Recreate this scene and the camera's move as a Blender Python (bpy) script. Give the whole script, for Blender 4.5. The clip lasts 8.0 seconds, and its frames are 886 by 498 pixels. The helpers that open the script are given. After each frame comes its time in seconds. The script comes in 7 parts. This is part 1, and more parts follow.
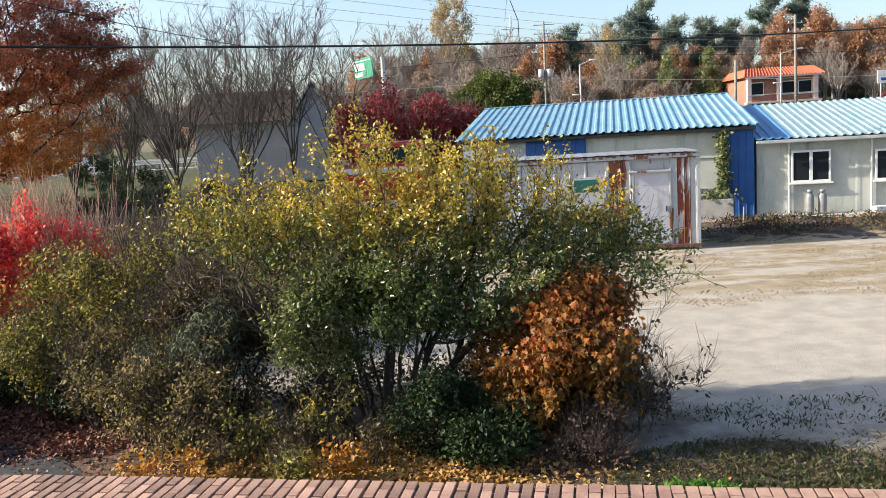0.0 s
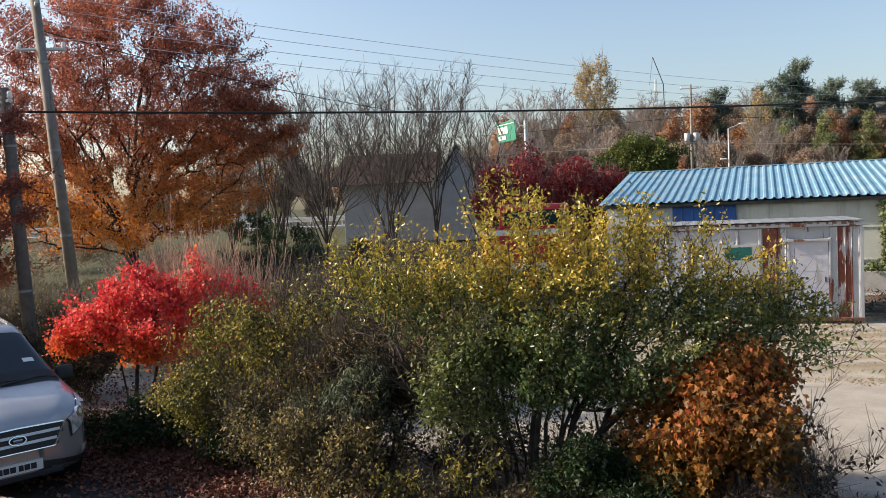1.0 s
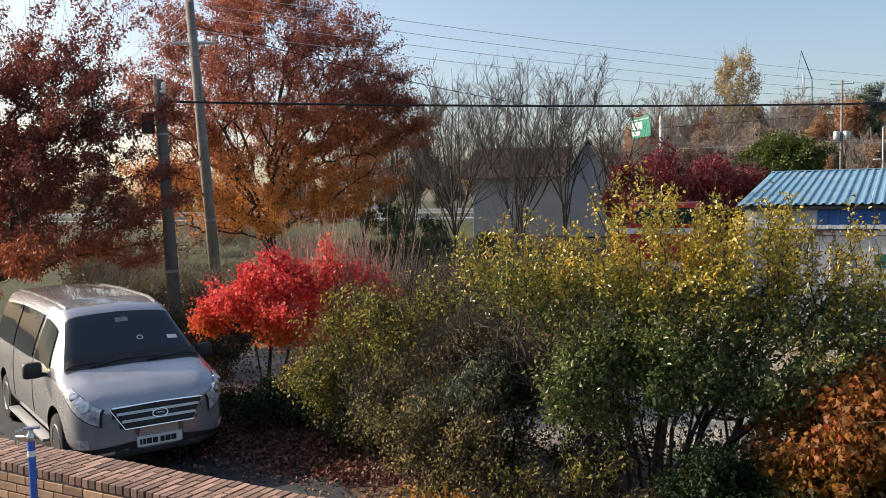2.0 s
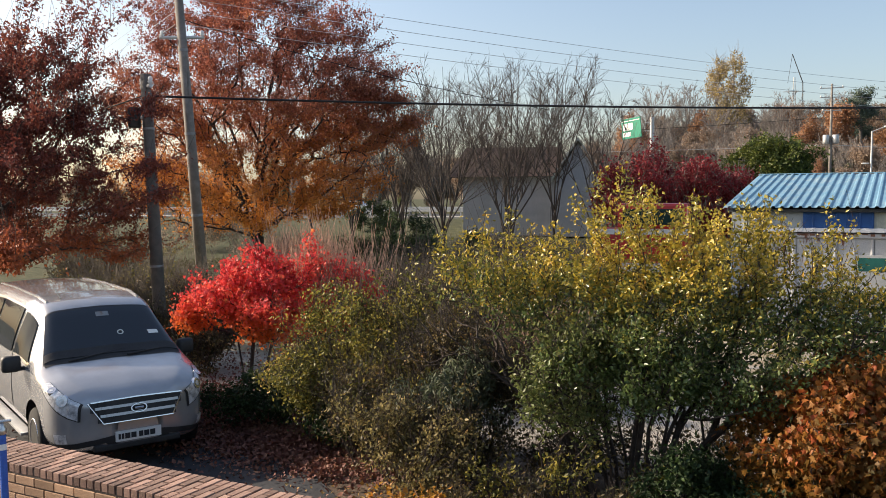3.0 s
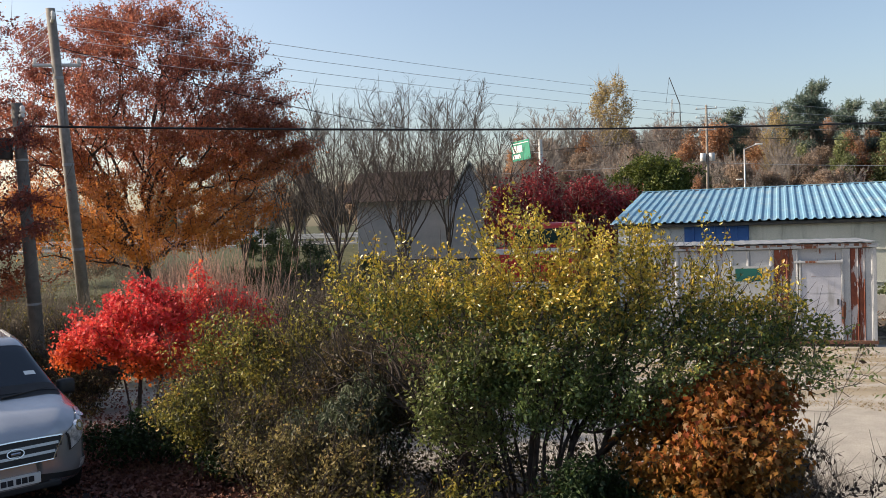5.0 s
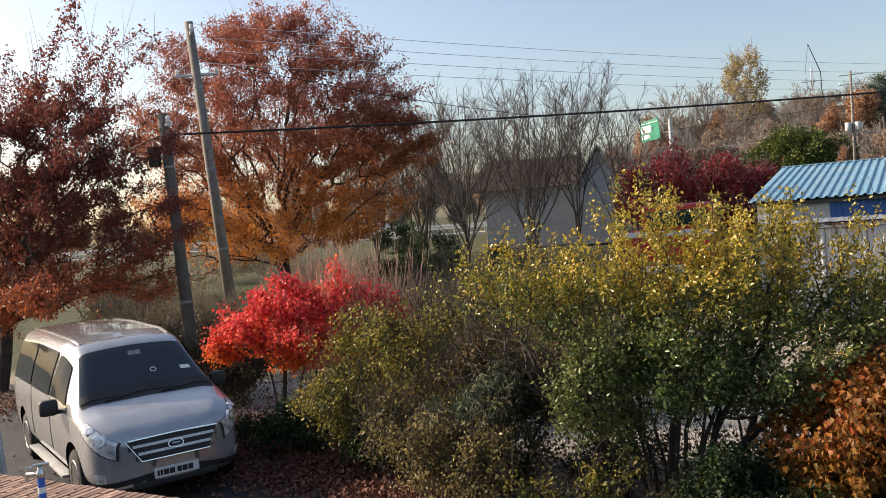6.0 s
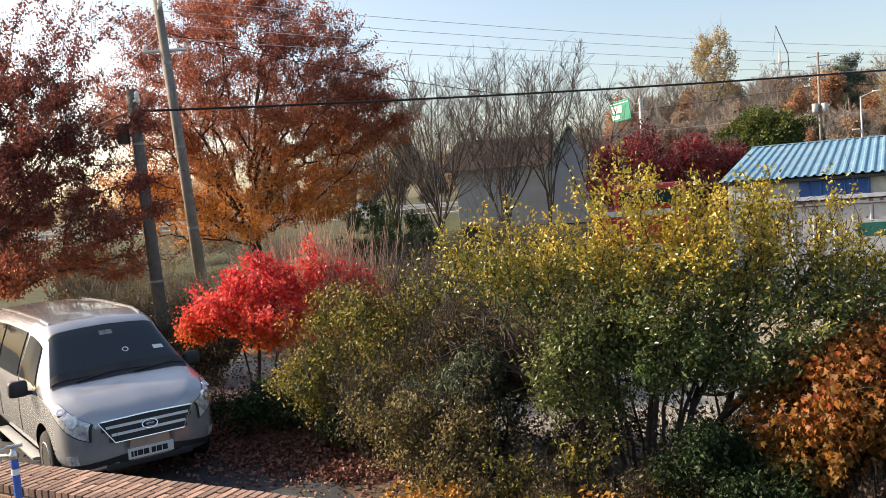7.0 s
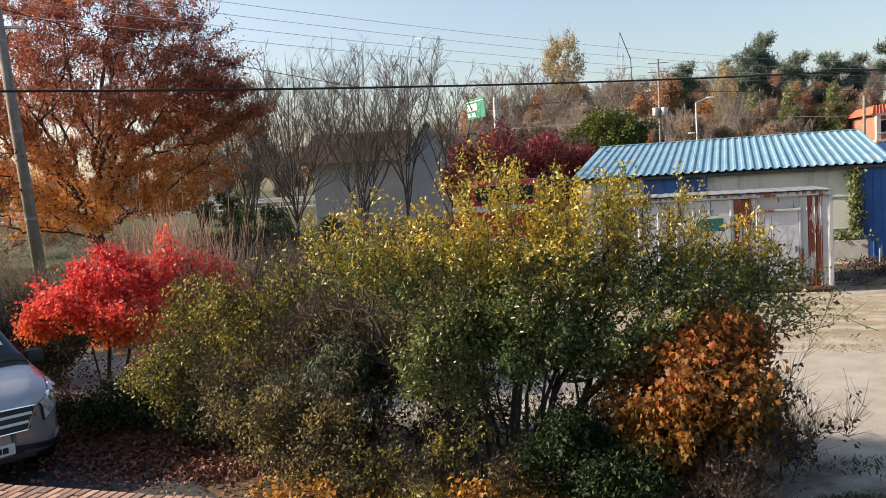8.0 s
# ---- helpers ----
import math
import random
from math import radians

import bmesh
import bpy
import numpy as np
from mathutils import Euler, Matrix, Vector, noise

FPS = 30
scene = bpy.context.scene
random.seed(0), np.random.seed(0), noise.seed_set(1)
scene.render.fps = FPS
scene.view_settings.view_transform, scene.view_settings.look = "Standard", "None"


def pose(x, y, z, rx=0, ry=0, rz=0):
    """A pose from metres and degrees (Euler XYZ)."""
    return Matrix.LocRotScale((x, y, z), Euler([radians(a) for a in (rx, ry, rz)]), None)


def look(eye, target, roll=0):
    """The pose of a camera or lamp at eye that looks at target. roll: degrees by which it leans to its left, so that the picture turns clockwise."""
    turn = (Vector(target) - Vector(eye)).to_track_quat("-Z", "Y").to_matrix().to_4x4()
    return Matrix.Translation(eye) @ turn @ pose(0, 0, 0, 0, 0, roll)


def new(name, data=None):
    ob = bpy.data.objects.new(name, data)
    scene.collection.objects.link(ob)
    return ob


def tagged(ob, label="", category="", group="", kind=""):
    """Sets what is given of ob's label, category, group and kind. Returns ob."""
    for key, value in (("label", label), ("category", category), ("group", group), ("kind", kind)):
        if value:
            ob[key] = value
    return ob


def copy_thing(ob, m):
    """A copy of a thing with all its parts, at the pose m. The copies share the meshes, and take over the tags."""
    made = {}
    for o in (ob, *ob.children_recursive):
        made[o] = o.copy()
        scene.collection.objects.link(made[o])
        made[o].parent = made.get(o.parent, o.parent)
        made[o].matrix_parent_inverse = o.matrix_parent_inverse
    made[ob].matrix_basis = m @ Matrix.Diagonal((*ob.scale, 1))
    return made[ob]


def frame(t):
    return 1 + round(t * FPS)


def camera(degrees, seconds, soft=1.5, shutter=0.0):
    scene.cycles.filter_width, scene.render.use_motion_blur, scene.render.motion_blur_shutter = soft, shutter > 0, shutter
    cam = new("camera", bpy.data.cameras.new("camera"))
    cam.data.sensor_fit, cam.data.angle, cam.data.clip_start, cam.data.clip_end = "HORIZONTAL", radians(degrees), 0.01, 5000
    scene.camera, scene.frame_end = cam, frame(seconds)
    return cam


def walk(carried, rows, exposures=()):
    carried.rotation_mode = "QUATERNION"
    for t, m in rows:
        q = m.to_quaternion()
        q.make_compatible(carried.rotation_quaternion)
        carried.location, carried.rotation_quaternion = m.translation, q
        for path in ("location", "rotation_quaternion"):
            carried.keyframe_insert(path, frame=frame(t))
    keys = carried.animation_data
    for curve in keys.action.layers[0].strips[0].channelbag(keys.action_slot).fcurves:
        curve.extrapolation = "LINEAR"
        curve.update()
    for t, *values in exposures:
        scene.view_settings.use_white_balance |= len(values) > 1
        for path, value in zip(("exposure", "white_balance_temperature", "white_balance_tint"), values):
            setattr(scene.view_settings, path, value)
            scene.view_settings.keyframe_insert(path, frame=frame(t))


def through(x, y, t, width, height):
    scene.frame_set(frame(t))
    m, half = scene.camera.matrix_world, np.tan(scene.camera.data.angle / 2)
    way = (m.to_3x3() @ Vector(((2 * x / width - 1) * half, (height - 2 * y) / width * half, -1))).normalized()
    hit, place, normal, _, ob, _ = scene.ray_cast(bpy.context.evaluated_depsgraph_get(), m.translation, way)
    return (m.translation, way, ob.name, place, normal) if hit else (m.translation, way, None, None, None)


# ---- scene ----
# ---- camera ----
cam = camera(55.09, 8.0, soft=0.4)
EYE = 3.1
ROWS = [
    (0.0, 0.0, 0.0, 0.0, 1.73, -7.7, 3.38),
    (0.5, -0.0634, -0.0702, 0.0329, 7.93, -3.09, 2.86),
    (1.0, -0.1268, -0.0726, 0.0348, 11.08, -3.1, 2.5),
    (1.5, -0.1452, -0.0614, 0.0345, 17.62, -3.08, 2.06),
    (1.7, -0.1493, -0.0561, 0.037, 19.43, -3.18, 1.47),
    (2.8, -0.05, -0.0201, 0.0425, 19.47, -3.41, 0.16),
    (3.0, -0.0288, -0.0221, 0.0383, 19.17, -3.38, 0.23),
    (3.5, 0.0009, -0.0049, 0.0281, 13.42, -3.57, -0.28),
    (4.0, 0.0223, -0.0078, 0.0408, 12.2, -3.9, -0.26),
    (4.2, 0.0258, -0.0097, 0.0368, 12.09, -3.86, -0.05),
    (5.3, 0.0248, 0.0071, 0.0221, 13.16, -1.19, 3.21),
    (5.5, 0.0508, -0.0183, 0.0314, 15.26, -1.26, 3.47),
    (6.0, 0.0246, -0.0136, 0.0268, 20.77, -2.16, 4.4),
    (6.5, -0.0182, 0.0183, 0.0153, 21.51, -3.54, 4.46),
    (7.0, -0.0859, 0.0261, 0.0056, 18.76, -3.66, 4.3),
    (7.2, -0.1135, 0.0257, 0.0022, 14.40, -4.01, 4.02),
    (7.3, -0.1269, 0.0251, 0.0002, 12.06, -4.22, 3.85),
    (7.4, -0.1401, 0.0242, -0.0022, 9.97, -4.39, 3.72),
    (7.5, -0.1534, 0.0228, -0.0052, 8.63, -4.47, 3.66),
    (8.0, -0.2209, 0.0102, -0.0279, 9.03, -4.63, 3.4),
]
EXPOSURES = [(0.0, 0.96, 6300, 9), (0.5, 0.82, 6600, 10.5), (1.5, 0.5, 6450, 11.5), (3.0, 0.64, 6750, 11.5), (4.0, 0.72, 6750, 11.5), (5.5, 0.52, 6600, 11.5), (6.5, 0.8, 7000, 12), (7.0, 0.9, 7000, 12), (8.0, 0.74, 6900, 12)]
walk(cam, [(t, pose(x, y, EYE + z, 90 + pitch, roll, yaw)) for t, x, y, z, yaw, pitch, roll in ROWS], EXPOSURES)

# ---- light ----
SUN_ELEV, SUN_AZ = 28.0, 267.5      # degrees; azimuth clockwise from +y
world = bpy.data.worlds.new("world")
scene.world = world
world.use_nodes = True
wn = world.node_tree
sky = wn.nodes.new("ShaderNodeTexSky")
sky.sky_type = "NISHITA"
sky.sun_disc = False
sky.sun_elevation, sky.sun_rotation = radians(SUN_ELEV), radians(SUN_AZ)
sky.air_density, sky.dust_density, sky.ozone_density = 1.0, 2.3, 1.0
bg = wn.nodes["Background"]
bg.inputs["Strength"].default_value = 0.132
wn.links.new(sky.outputs[0], bg.inputs["Color"])
sun = new("sun", bpy.data.lights.new("sun", "SUN"))
sun.data.energy, sun.data.angle, sun.data.color = 5.0, radians(0.6), (1.0, 0.87, 0.7)
sun_dir = Vector((math.sin(radians(SUN_AZ)) * math.cos(radians(SUN_ELEV)), math.cos(radians(SUN_AZ)) * math.cos(radians(SUN_ELEV)), math.sin(radians(SUN_ELEV))))
sun.matrix_world = look(sun_dir * 60, (0, 0, 0))


# ---- materials ----
def node_mat(name, rough=0.7, metal=0.0, spec=0.4):
    m = bpy.data.materials.new(name)
    m.use_nodes = True
    p = m.node_tree.nodes["Principled BSDF"]
    p.inputs["Roughness"].default_value = rough
    p.inputs["Metallic"].default_value = metal
    p.inputs["Specular IOR Level"].default_value = spec
    return m, m.node_tree, p


def ramp(nt, fac, stops):
    r = nt.nodes.new("ShaderNodeValToRGB")
    r.color_ramp.elements.remove(r.color_ramp.elements[1])
    for i, (at, col) in enumerate(stops):
        e = r.color_ramp.elements[0] if i == 0 else r.color_ramp.elements.new(at)
        e.position, e.color = at, (*col, 1) if len(col) == 3 else col
    nt.links.new(fac, r.inputs[0])
    return r.outputs[0]


def coords(nt, scale=(1, 1, 1)):
    tc, mp = nt.nodes.new("ShaderNodeTexCoord"), nt.nodes.new("ShaderNodeMapping")
    mp.inputs["Scale"].default_value = scale
    nt.links.new(tc.outputs["Object"], mp.inputs[0])
    return mp.outputs[0]


def noise_out(nt, scale, detail=4, rough=0.6, vec=None, dist=0.0):
    n = nt.nodes.new("ShaderNodeTexNoise")
    n.inputs["Scale"].default_value, n.inputs["Detail"].default_value = scale, detail
    n.inputs["Roughness"].default_value, n.inputs["Distortion"].default_value = rough, dist
    if vec is not None:
        nt.links.new(vec, n.inputs["Vector"])
    return n.outputs[0]


def mix(nt, fac, a, b, blend="MIX"):
    n = nt.nodes.new("ShaderNodeMix")
    n.data_type, n.blend_type = "RGBA", blend
    for sock, v in ((n.inputs[0], fac), (n.inputs[6], a), (n.inputs[7], b)):
        if isinstance(v, (int, float)):
            sock.default_value = v
        elif isinstance(v, tuple):
            sock.default_value = (*v, 1) if len(v) == 3 else v
        else:
            nt.links.new(v, sock)
    return n.outputs[2]


def calc(nt, op, a, b=0.0, clamp=False):
    n = nt.nodes.new("ShaderNodeMath")
    n.operation, n.use_clamp = op, clamp
    for sock, v in ((n.inputs[0], a), (n.inputs[1], b)):
        if isinstance(v, (int, float)):
            sock.default_value = v
        else:
            nt.links.new(v, sock)
    return n.outputs[0]


def step(nt, v, lo, hi):
    n = nt.nodes.new("ShaderNodeMapRange")
    n.interpolation_type = "SMOOTHSTEP"
    n.inputs[1].default_value, n.inputs[2].default_value = lo, hi
    nt.links.new(v, n.inputs[0])
    return n.outputs[0]


def bump(nt, p, height, strength=0.3, dist=0.01):
    b = nt.nodes.new("ShaderNodeBump")
    b.inputs["Strength"].default_value, b.inputs["Distance"].default_value = strength, dist
    nt.links.new(height, b.inputs["Height"])
    nt.links.new(b.outputs[0], p.inputs["Normal"])


def surface(name, a, b, scale=6.0, fine=60.0, rough=0.7, metal=0.0, spec=0.4, bumps=0.3, stain=None, stain_scale=1.5, stain_lo=0.55, stain_hi=0.7, streak=False, random_hue=0.0):
    """Two-tone mottled surface with fine grain, and stains of a third colour."""
    m, nt, p = node_mat(name, rough, metal, spec)
    v = coords(nt)
    col = mix(nt, step(nt, noise_out(nt, scale, 5, 0.65, v), 0.3, 0.7), a, b)
    grain = noise_out(nt, fine, 3, 0.6, v)
    col = mix(nt, 0.35, col, ramp(nt, grain, [(0.25, (0.35, 0.35, 0.35)), (0.75, (0.75, 0.75, 0.75))]), "OVERLAY")
    if stain:
        sv = coords(nt, (1, 1, 0.16)) if streak else v
        col = mix(nt, step(nt, noise_out(nt, stain_scale, 6, 0.7, sv, 0.4), stain_lo, stain_hi), col, stain)
    if random_hue:
        oi = nt.nodes.new("ShaderNodeObjectInfo")
        col = mix(nt, random_hue, col, ramp(nt, oi.outputs["Random"], [(0, (0.1, 0.1, 0.1)), (1, (0.9, 0.9, 0.9))]), "OVERLAY")
    nt.links.new(col, p.inputs["Base Color"])
    rr = calc(nt, "MULTIPLY_ADD", grain, 0.25)
    nt.nodes[-1].inputs[2].default_value = rough - 0.12
    nt.links.new(rr, p.inputs["Roughness"])
    if bumps:
        bump(nt, p, grain, bumps, 0.006)
    return m


def leaf_mat(name, stops, low=None, z0=0.0, z1=1.0, patch=1.2, through=0.35, rough=0.5, patch_mix=0.45, spec=0.35):
    """Leaves: every leaf its own tint, patches of tone over the crown, and another set of tints lower down."""
    m, nt, p = node_mat(name, rough, 0.0, 0.35)
    p.inputs["Specular IOR Level"].default_value = spec
    geo = nt.nodes.new("ShaderNodeNewGeometry")
    rnd = geo.outputs["Random Per Island"]
    v = coords(nt)
    cl = noise_out(nt, patch, 3, 0.6, v)
    fac = calc(nt, "ADD", calc(nt, "MULTIPLY", rnd, 1 - patch_mix), calc(nt, "MULTIPLY", step(nt, cl, 0.3, 0.7), patch_mix))
    col = ramp(nt, fac, stops)
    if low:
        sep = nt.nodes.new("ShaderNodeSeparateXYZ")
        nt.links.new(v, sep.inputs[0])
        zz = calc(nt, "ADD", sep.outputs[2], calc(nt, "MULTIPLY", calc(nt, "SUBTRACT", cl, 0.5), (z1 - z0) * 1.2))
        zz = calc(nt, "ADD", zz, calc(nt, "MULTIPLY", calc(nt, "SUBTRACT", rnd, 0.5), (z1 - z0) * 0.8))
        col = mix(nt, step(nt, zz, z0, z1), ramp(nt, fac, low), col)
    nt.links.new(col, p.inputs["Base Color"])
    tr, mx = nt.nodes.new("ShaderNodeBsdfTranslucent"), nt.nodes.new("ShaderNodeMixShader")
    nt.links.new(col, tr.inputs["Color"])
    mx.inputs[0].default_value = through
    nt.links.new(p.outputs[0], mx.inputs[1])
    nt.links.new(tr.outputs[0], mx.inputs[2])
    nt.links.new(mx.outputs[0], nt.nodes["Material Output"].inputs["Surface"])
    return m


def metal_paint(name, col, rough=0.35, flake=0.0, coat=0.0):
    m, nt, p = node_mat(name, rough, flake, 0.5)
    v = coords(nt)
    c = mix(nt, step(nt, noise_out(nt, 3.0, 4, 0.6, v), 0.3, 0.75), col, tuple(x * 0.86 for x in col))
    nt.links.new(c, p.inputs["Base Color"])
    p.inputs["Coat Weight"].default_value = coat
    p.inputs["Coat Roughness"].default_value = 0.06
    nt.links.new(step(nt, noise_out(nt, 9, 5, 0.7, v), -0.6, 2.4), p.inputs["Roughness"]) if rough > 0.3 else None
    return m


def glass_mat(name, tint=(0.02, 0.025, 0.03), rough=0.03):
    m, nt, p = node_mat(name, rough, 0.0, 0.25)
    p.inputs["Base Color"].default_value = (*tint, 1)
    v = coords(nt)
    nt.links.new(calc(nt, "MULTIPLY", noise_out(nt, 4, 4, 0.6, v), 0.06), p.inputs["Roughness"])
    return m


M = {}
M["bark"] = surface("bark", (0.085, 0.065, 0.05), (0.16, 0.135, 0.11), 9, 70, 0.85, bumps=0.6)
M["bark_dark"] = surface("bark_dark", (0.035, 0.026, 0.022), (0.075, 0.058, 0.048), 9, 70, 0.85, bumps=0.6)
M["bark_grey"] = surface("bark_grey", (0.13, 0.115, 0.1), (0.24, 0.215, 0.19), 7, 60, 0.85, bumps=0.5)
M["bark_bare"] = surface("bark_bare", (0.055, 0.045, 0.04), (0.105, 0.088, 0.078), 7, 60, 0.85, bumps=0.4)
# bark of the hill trees, paled so that its colour carries distance haze
M["bark_hill_haze"] = surface("bark_hill_haze", (0.2, 0.175, 0.155), (0.32, 0.28, 0.25), 3, 30, 0.85, bumps=0.4)
M["twig_red"] = surface("twig_red", (0.3, 0.17, 0.13), (0.46, 0.3, 0.22), 7, 60, 0.8, bumps=0.3)
M["twig_straw"] = surface("twig_straw", (0.3, 0.18, 0.14), (0.46, 0.3, 0.22), 7, 60, 0.8, bumps=0.3)
M["straw"] = leaf_mat("straw", [(0, (0.22, 0.16, 0.09)), (0.5, (0.36, 0.27, 0.15)), (1, (0.5, 0.39, 0.23))])
M["reed"] = leaf_mat("reed", [(0, (0.045, 0.05, 0.022)), (0.5, (0.08, 0.08, 0.035)), (0.85, (0.13, 0.11, 0.055)), (1, (0.22, 0.17, 0.1))])
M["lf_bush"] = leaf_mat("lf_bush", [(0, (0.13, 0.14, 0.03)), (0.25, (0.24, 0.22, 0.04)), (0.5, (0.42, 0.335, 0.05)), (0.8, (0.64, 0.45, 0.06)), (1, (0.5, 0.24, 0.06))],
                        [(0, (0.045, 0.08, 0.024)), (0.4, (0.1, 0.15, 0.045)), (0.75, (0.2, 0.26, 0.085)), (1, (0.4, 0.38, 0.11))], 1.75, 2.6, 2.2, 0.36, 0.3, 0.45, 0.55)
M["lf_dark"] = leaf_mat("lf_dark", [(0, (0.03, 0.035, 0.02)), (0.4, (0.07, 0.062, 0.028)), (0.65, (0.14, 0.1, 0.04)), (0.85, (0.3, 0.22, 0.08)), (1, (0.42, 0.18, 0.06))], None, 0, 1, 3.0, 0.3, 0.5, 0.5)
M["lf_olive_bush"] = leaf_mat("lf_olive_bush", [(0, (0.05, 0.058, 0.02)), (0.35, (0.13, 0.13, 0.032)), (0.6, (0.28, 0.245, 0.05)), (0.85, (0.52, 0.41, 0.09)), (1, (0.46, 0.18, 0.05))], None, 0, 1, 3.0, 0.4, 0.5, 0.5)
M["lf_green_bush"] = leaf_mat("lf_green_bush", [(0, (0.07, 0.095, 0.03)), (0.5, (0.14, 0.17, 0.055)), (0.85, (0.25, 0.265, 0.095)), (1, (0.38, 0.34, 0.12))], None, 0, 1, 2.2, 0.45, 0.4, 0.4)
M["lf_blue"] = leaf_mat("lf_blue", [(0, (0.045, 0.06, 0.035)), (0.6, (0.1, 0.12, 0.07)), (1, (0.22, 0.23, 0.14))], None, 0, 1, 1.6)
M["lf_ever"] = leaf_mat("lf_ever", [(0, (0.012, 0.024, 0.008)), (0.6, (0.025, 0.05, 0.014)), (1, (0.06, 0.1, 0.026))], None, 0, 1, 2.0, 0.22, 0.6)
M["lf_young_pine"] = leaf_mat("lf_young_pine", [(0, (0.03, 0.05, 0.022)), (0.5, (0.055, 0.085, 0.035)), (1, (0.12, 0.15, 0.06))], None, 0, 1, 1.2, 0.35)
M["lf_fresh"] = leaf_mat("lf_fresh", [(0, (0.05, 0.13, 0.02)), (0.6, (0.1, 0.24, 0.03)), (1, (0.2, 0.34, 0.06))], None, 0, 1, 2.0)
M["lf_cream"] = leaf_mat("lf_cream", [(0, (0.07, 0.065, 0.03)), (0.35, (0.16, 0.14, 0.055)), (0.65, (0.3, 0.24, 0.09)), (0.9, (0.52, 0.4, 0.17)), (1, (0.42, 0.18, 0.06))], None, 0, 1, 3.2, 0.45, 0.45, 0.5)
M["lf_orange"] = leaf_mat("lf_orange", [(0, (0.13, 0.076, 0.023)), (0.3, (0.25, 0.105, 0.026)), (0.6, (0.36, 0.15, 0.031)), (0.82, (0.4, 0.086, 0.033)), (1, (0.45, 0.25, 0.046))],
                          [(0, (0.08, 0.068, 0.022)), (0.35, (0.19, 0.105, 0.027)), (0.7, (0.36, 0.175, 0.032)), (1, (0.46, 0.3, 0.045))], 0.5, 1.5, 2.6, 0.42, 0.55, 0.35)
M["lf_gold"] = leaf_mat("lf_gold", [(0, (0.26, 0.12, 0.025)), (0.5, (0.42, 0.22, 0.035)), (1, (0.5, 0.16, 0.03))], None, 0, 1, 2.2)
M["lf_red"] = leaf_mat("lf_red", [(0, (0.5, 0.03, 0.04)), (0.5, (0.78, 0.085, 0.085)), (0.8, (0.84, 0.15, 0.085)), (1, (0.82, 0.28, 0.07))],
                       [(0, (0.68, 0.08, 0.03)), (0.6, (0.82, 0.2, 0.03)), (1, (0.84, 0.36, 0.05))], 1.05, 1.6, 2.0, 0.42)
M["lf_zelkova"] = leaf_mat("lf_zelkova", [(0, (0.17, 0.06, 0.052)), (0.5, (0.32, 0.108, 0.076)), (0.85, (0.46, 0.17, 0.09)), (1, (0.56, 0.26, 0.1))],
                           [(0, (0.48, 0.16, 0.04)), (0.5, (0.66, 0.27, 0.05)), (1, (0.78, 0.42, 0.065))], 2.2, 7.0, 0.5, 0.5)
M["lf_cherry"] = leaf_mat("lf_cherry", [(0, (0.11, 0.038, 0.034)), (0.5, (0.2, 0.058, 0.045)), (0.85, (0.32, 0.095, 0.055)), (1, (0.45, 0.18, 0.06))],
                          [(0, (0.34, 0.09, 0.04)), (0.6, (0.54, 0.16, 0.045)), (1, (0.68, 0.3, 0.055))], 1.4, 3.4, 0.7, 0.36)
M["lf_wine"] = leaf_mat("lf_wine", [(0, (0.12, 0.02, 0.026)), (0.5, (0.22, 0.028, 0.036)), (1, (0.36, 0.045, 0.045))], None, 0, 1, 0.7, 0.35)
# rust, brown, pine and olive: paled and greyed, with the hill's haze in the tint
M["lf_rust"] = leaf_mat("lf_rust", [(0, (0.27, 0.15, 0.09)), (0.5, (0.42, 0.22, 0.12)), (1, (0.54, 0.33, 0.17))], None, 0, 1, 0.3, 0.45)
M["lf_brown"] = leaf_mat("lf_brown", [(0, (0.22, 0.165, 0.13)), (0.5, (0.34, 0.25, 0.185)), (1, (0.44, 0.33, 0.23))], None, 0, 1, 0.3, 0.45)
M["lf_poplar"] = leaf_mat("lf_poplar", [(0, (0.3, 0.22, 0.09)), (0.5, (0.44, 0.34, 0.15)), (1, (0.54, 0.42, 0.2))], None, 0, 1, 0.3, 0.45)
M["lf_pine_haze"] = leaf_mat("lf_pine_haze", [(0, (0.085, 0.125, 0.105)), (0.5, (0.125, 0.17, 0.135)), (1, (0.2, 0.24, 0.16))], None, 0, 1, 0.3, 0.35)
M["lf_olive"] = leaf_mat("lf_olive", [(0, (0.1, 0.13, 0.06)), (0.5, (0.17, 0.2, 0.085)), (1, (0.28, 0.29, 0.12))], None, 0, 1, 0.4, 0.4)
M["lf_round"] = leaf_mat("lf_round", [(0, (0.025, 0.045, 0.012)), (0.5, (0.085, 0.11, 0.02)), (1, (0.22, 0.23, 0.04))], None, 0, 1, 0.9, 0.2, 0.5, 0.6)
M["lf_fall"] = leaf_mat("lf_fall", [(0, (0.07, 0.026, 0.022)), (0.4, (0.15, 0.055, 0.04)), (0.8, (0.25, 0.115, 0.07)), (1, (0.4, 0.24, 0.14))], None, 0, 1, 0.8, 0.1, 0.6)
M["lf_fall_gold"] = leaf_mat("lf_fall_gold", [(0, (0.2, 0.09, 0.03)), (0.5, (0.42, 0.24, 0.06)), (1, (0.55, 0.38, 0.16))], None, 0, 1, 0.8, 0.15, 0.7)
M["lf_dead"] = leaf_mat("lf_dead", [(0, (0.03, 0.022, 0.02)), (0.6, (0.07, 0.045, 0.035)), (1, (0.13, 0.08, 0.05))], None, 0, 1, 0.8, 0.1, 0.8)
M["grass"] = leaf_mat("grass", [(0, (0.025, 0.045, 0.012)), (0.4, (0.045, 0.07, 0.02)), (0.7, (0.1, 0.085, 0.04)), (1, (0.2, 0.15, 0.08))], None, 0, 1, 1.4)
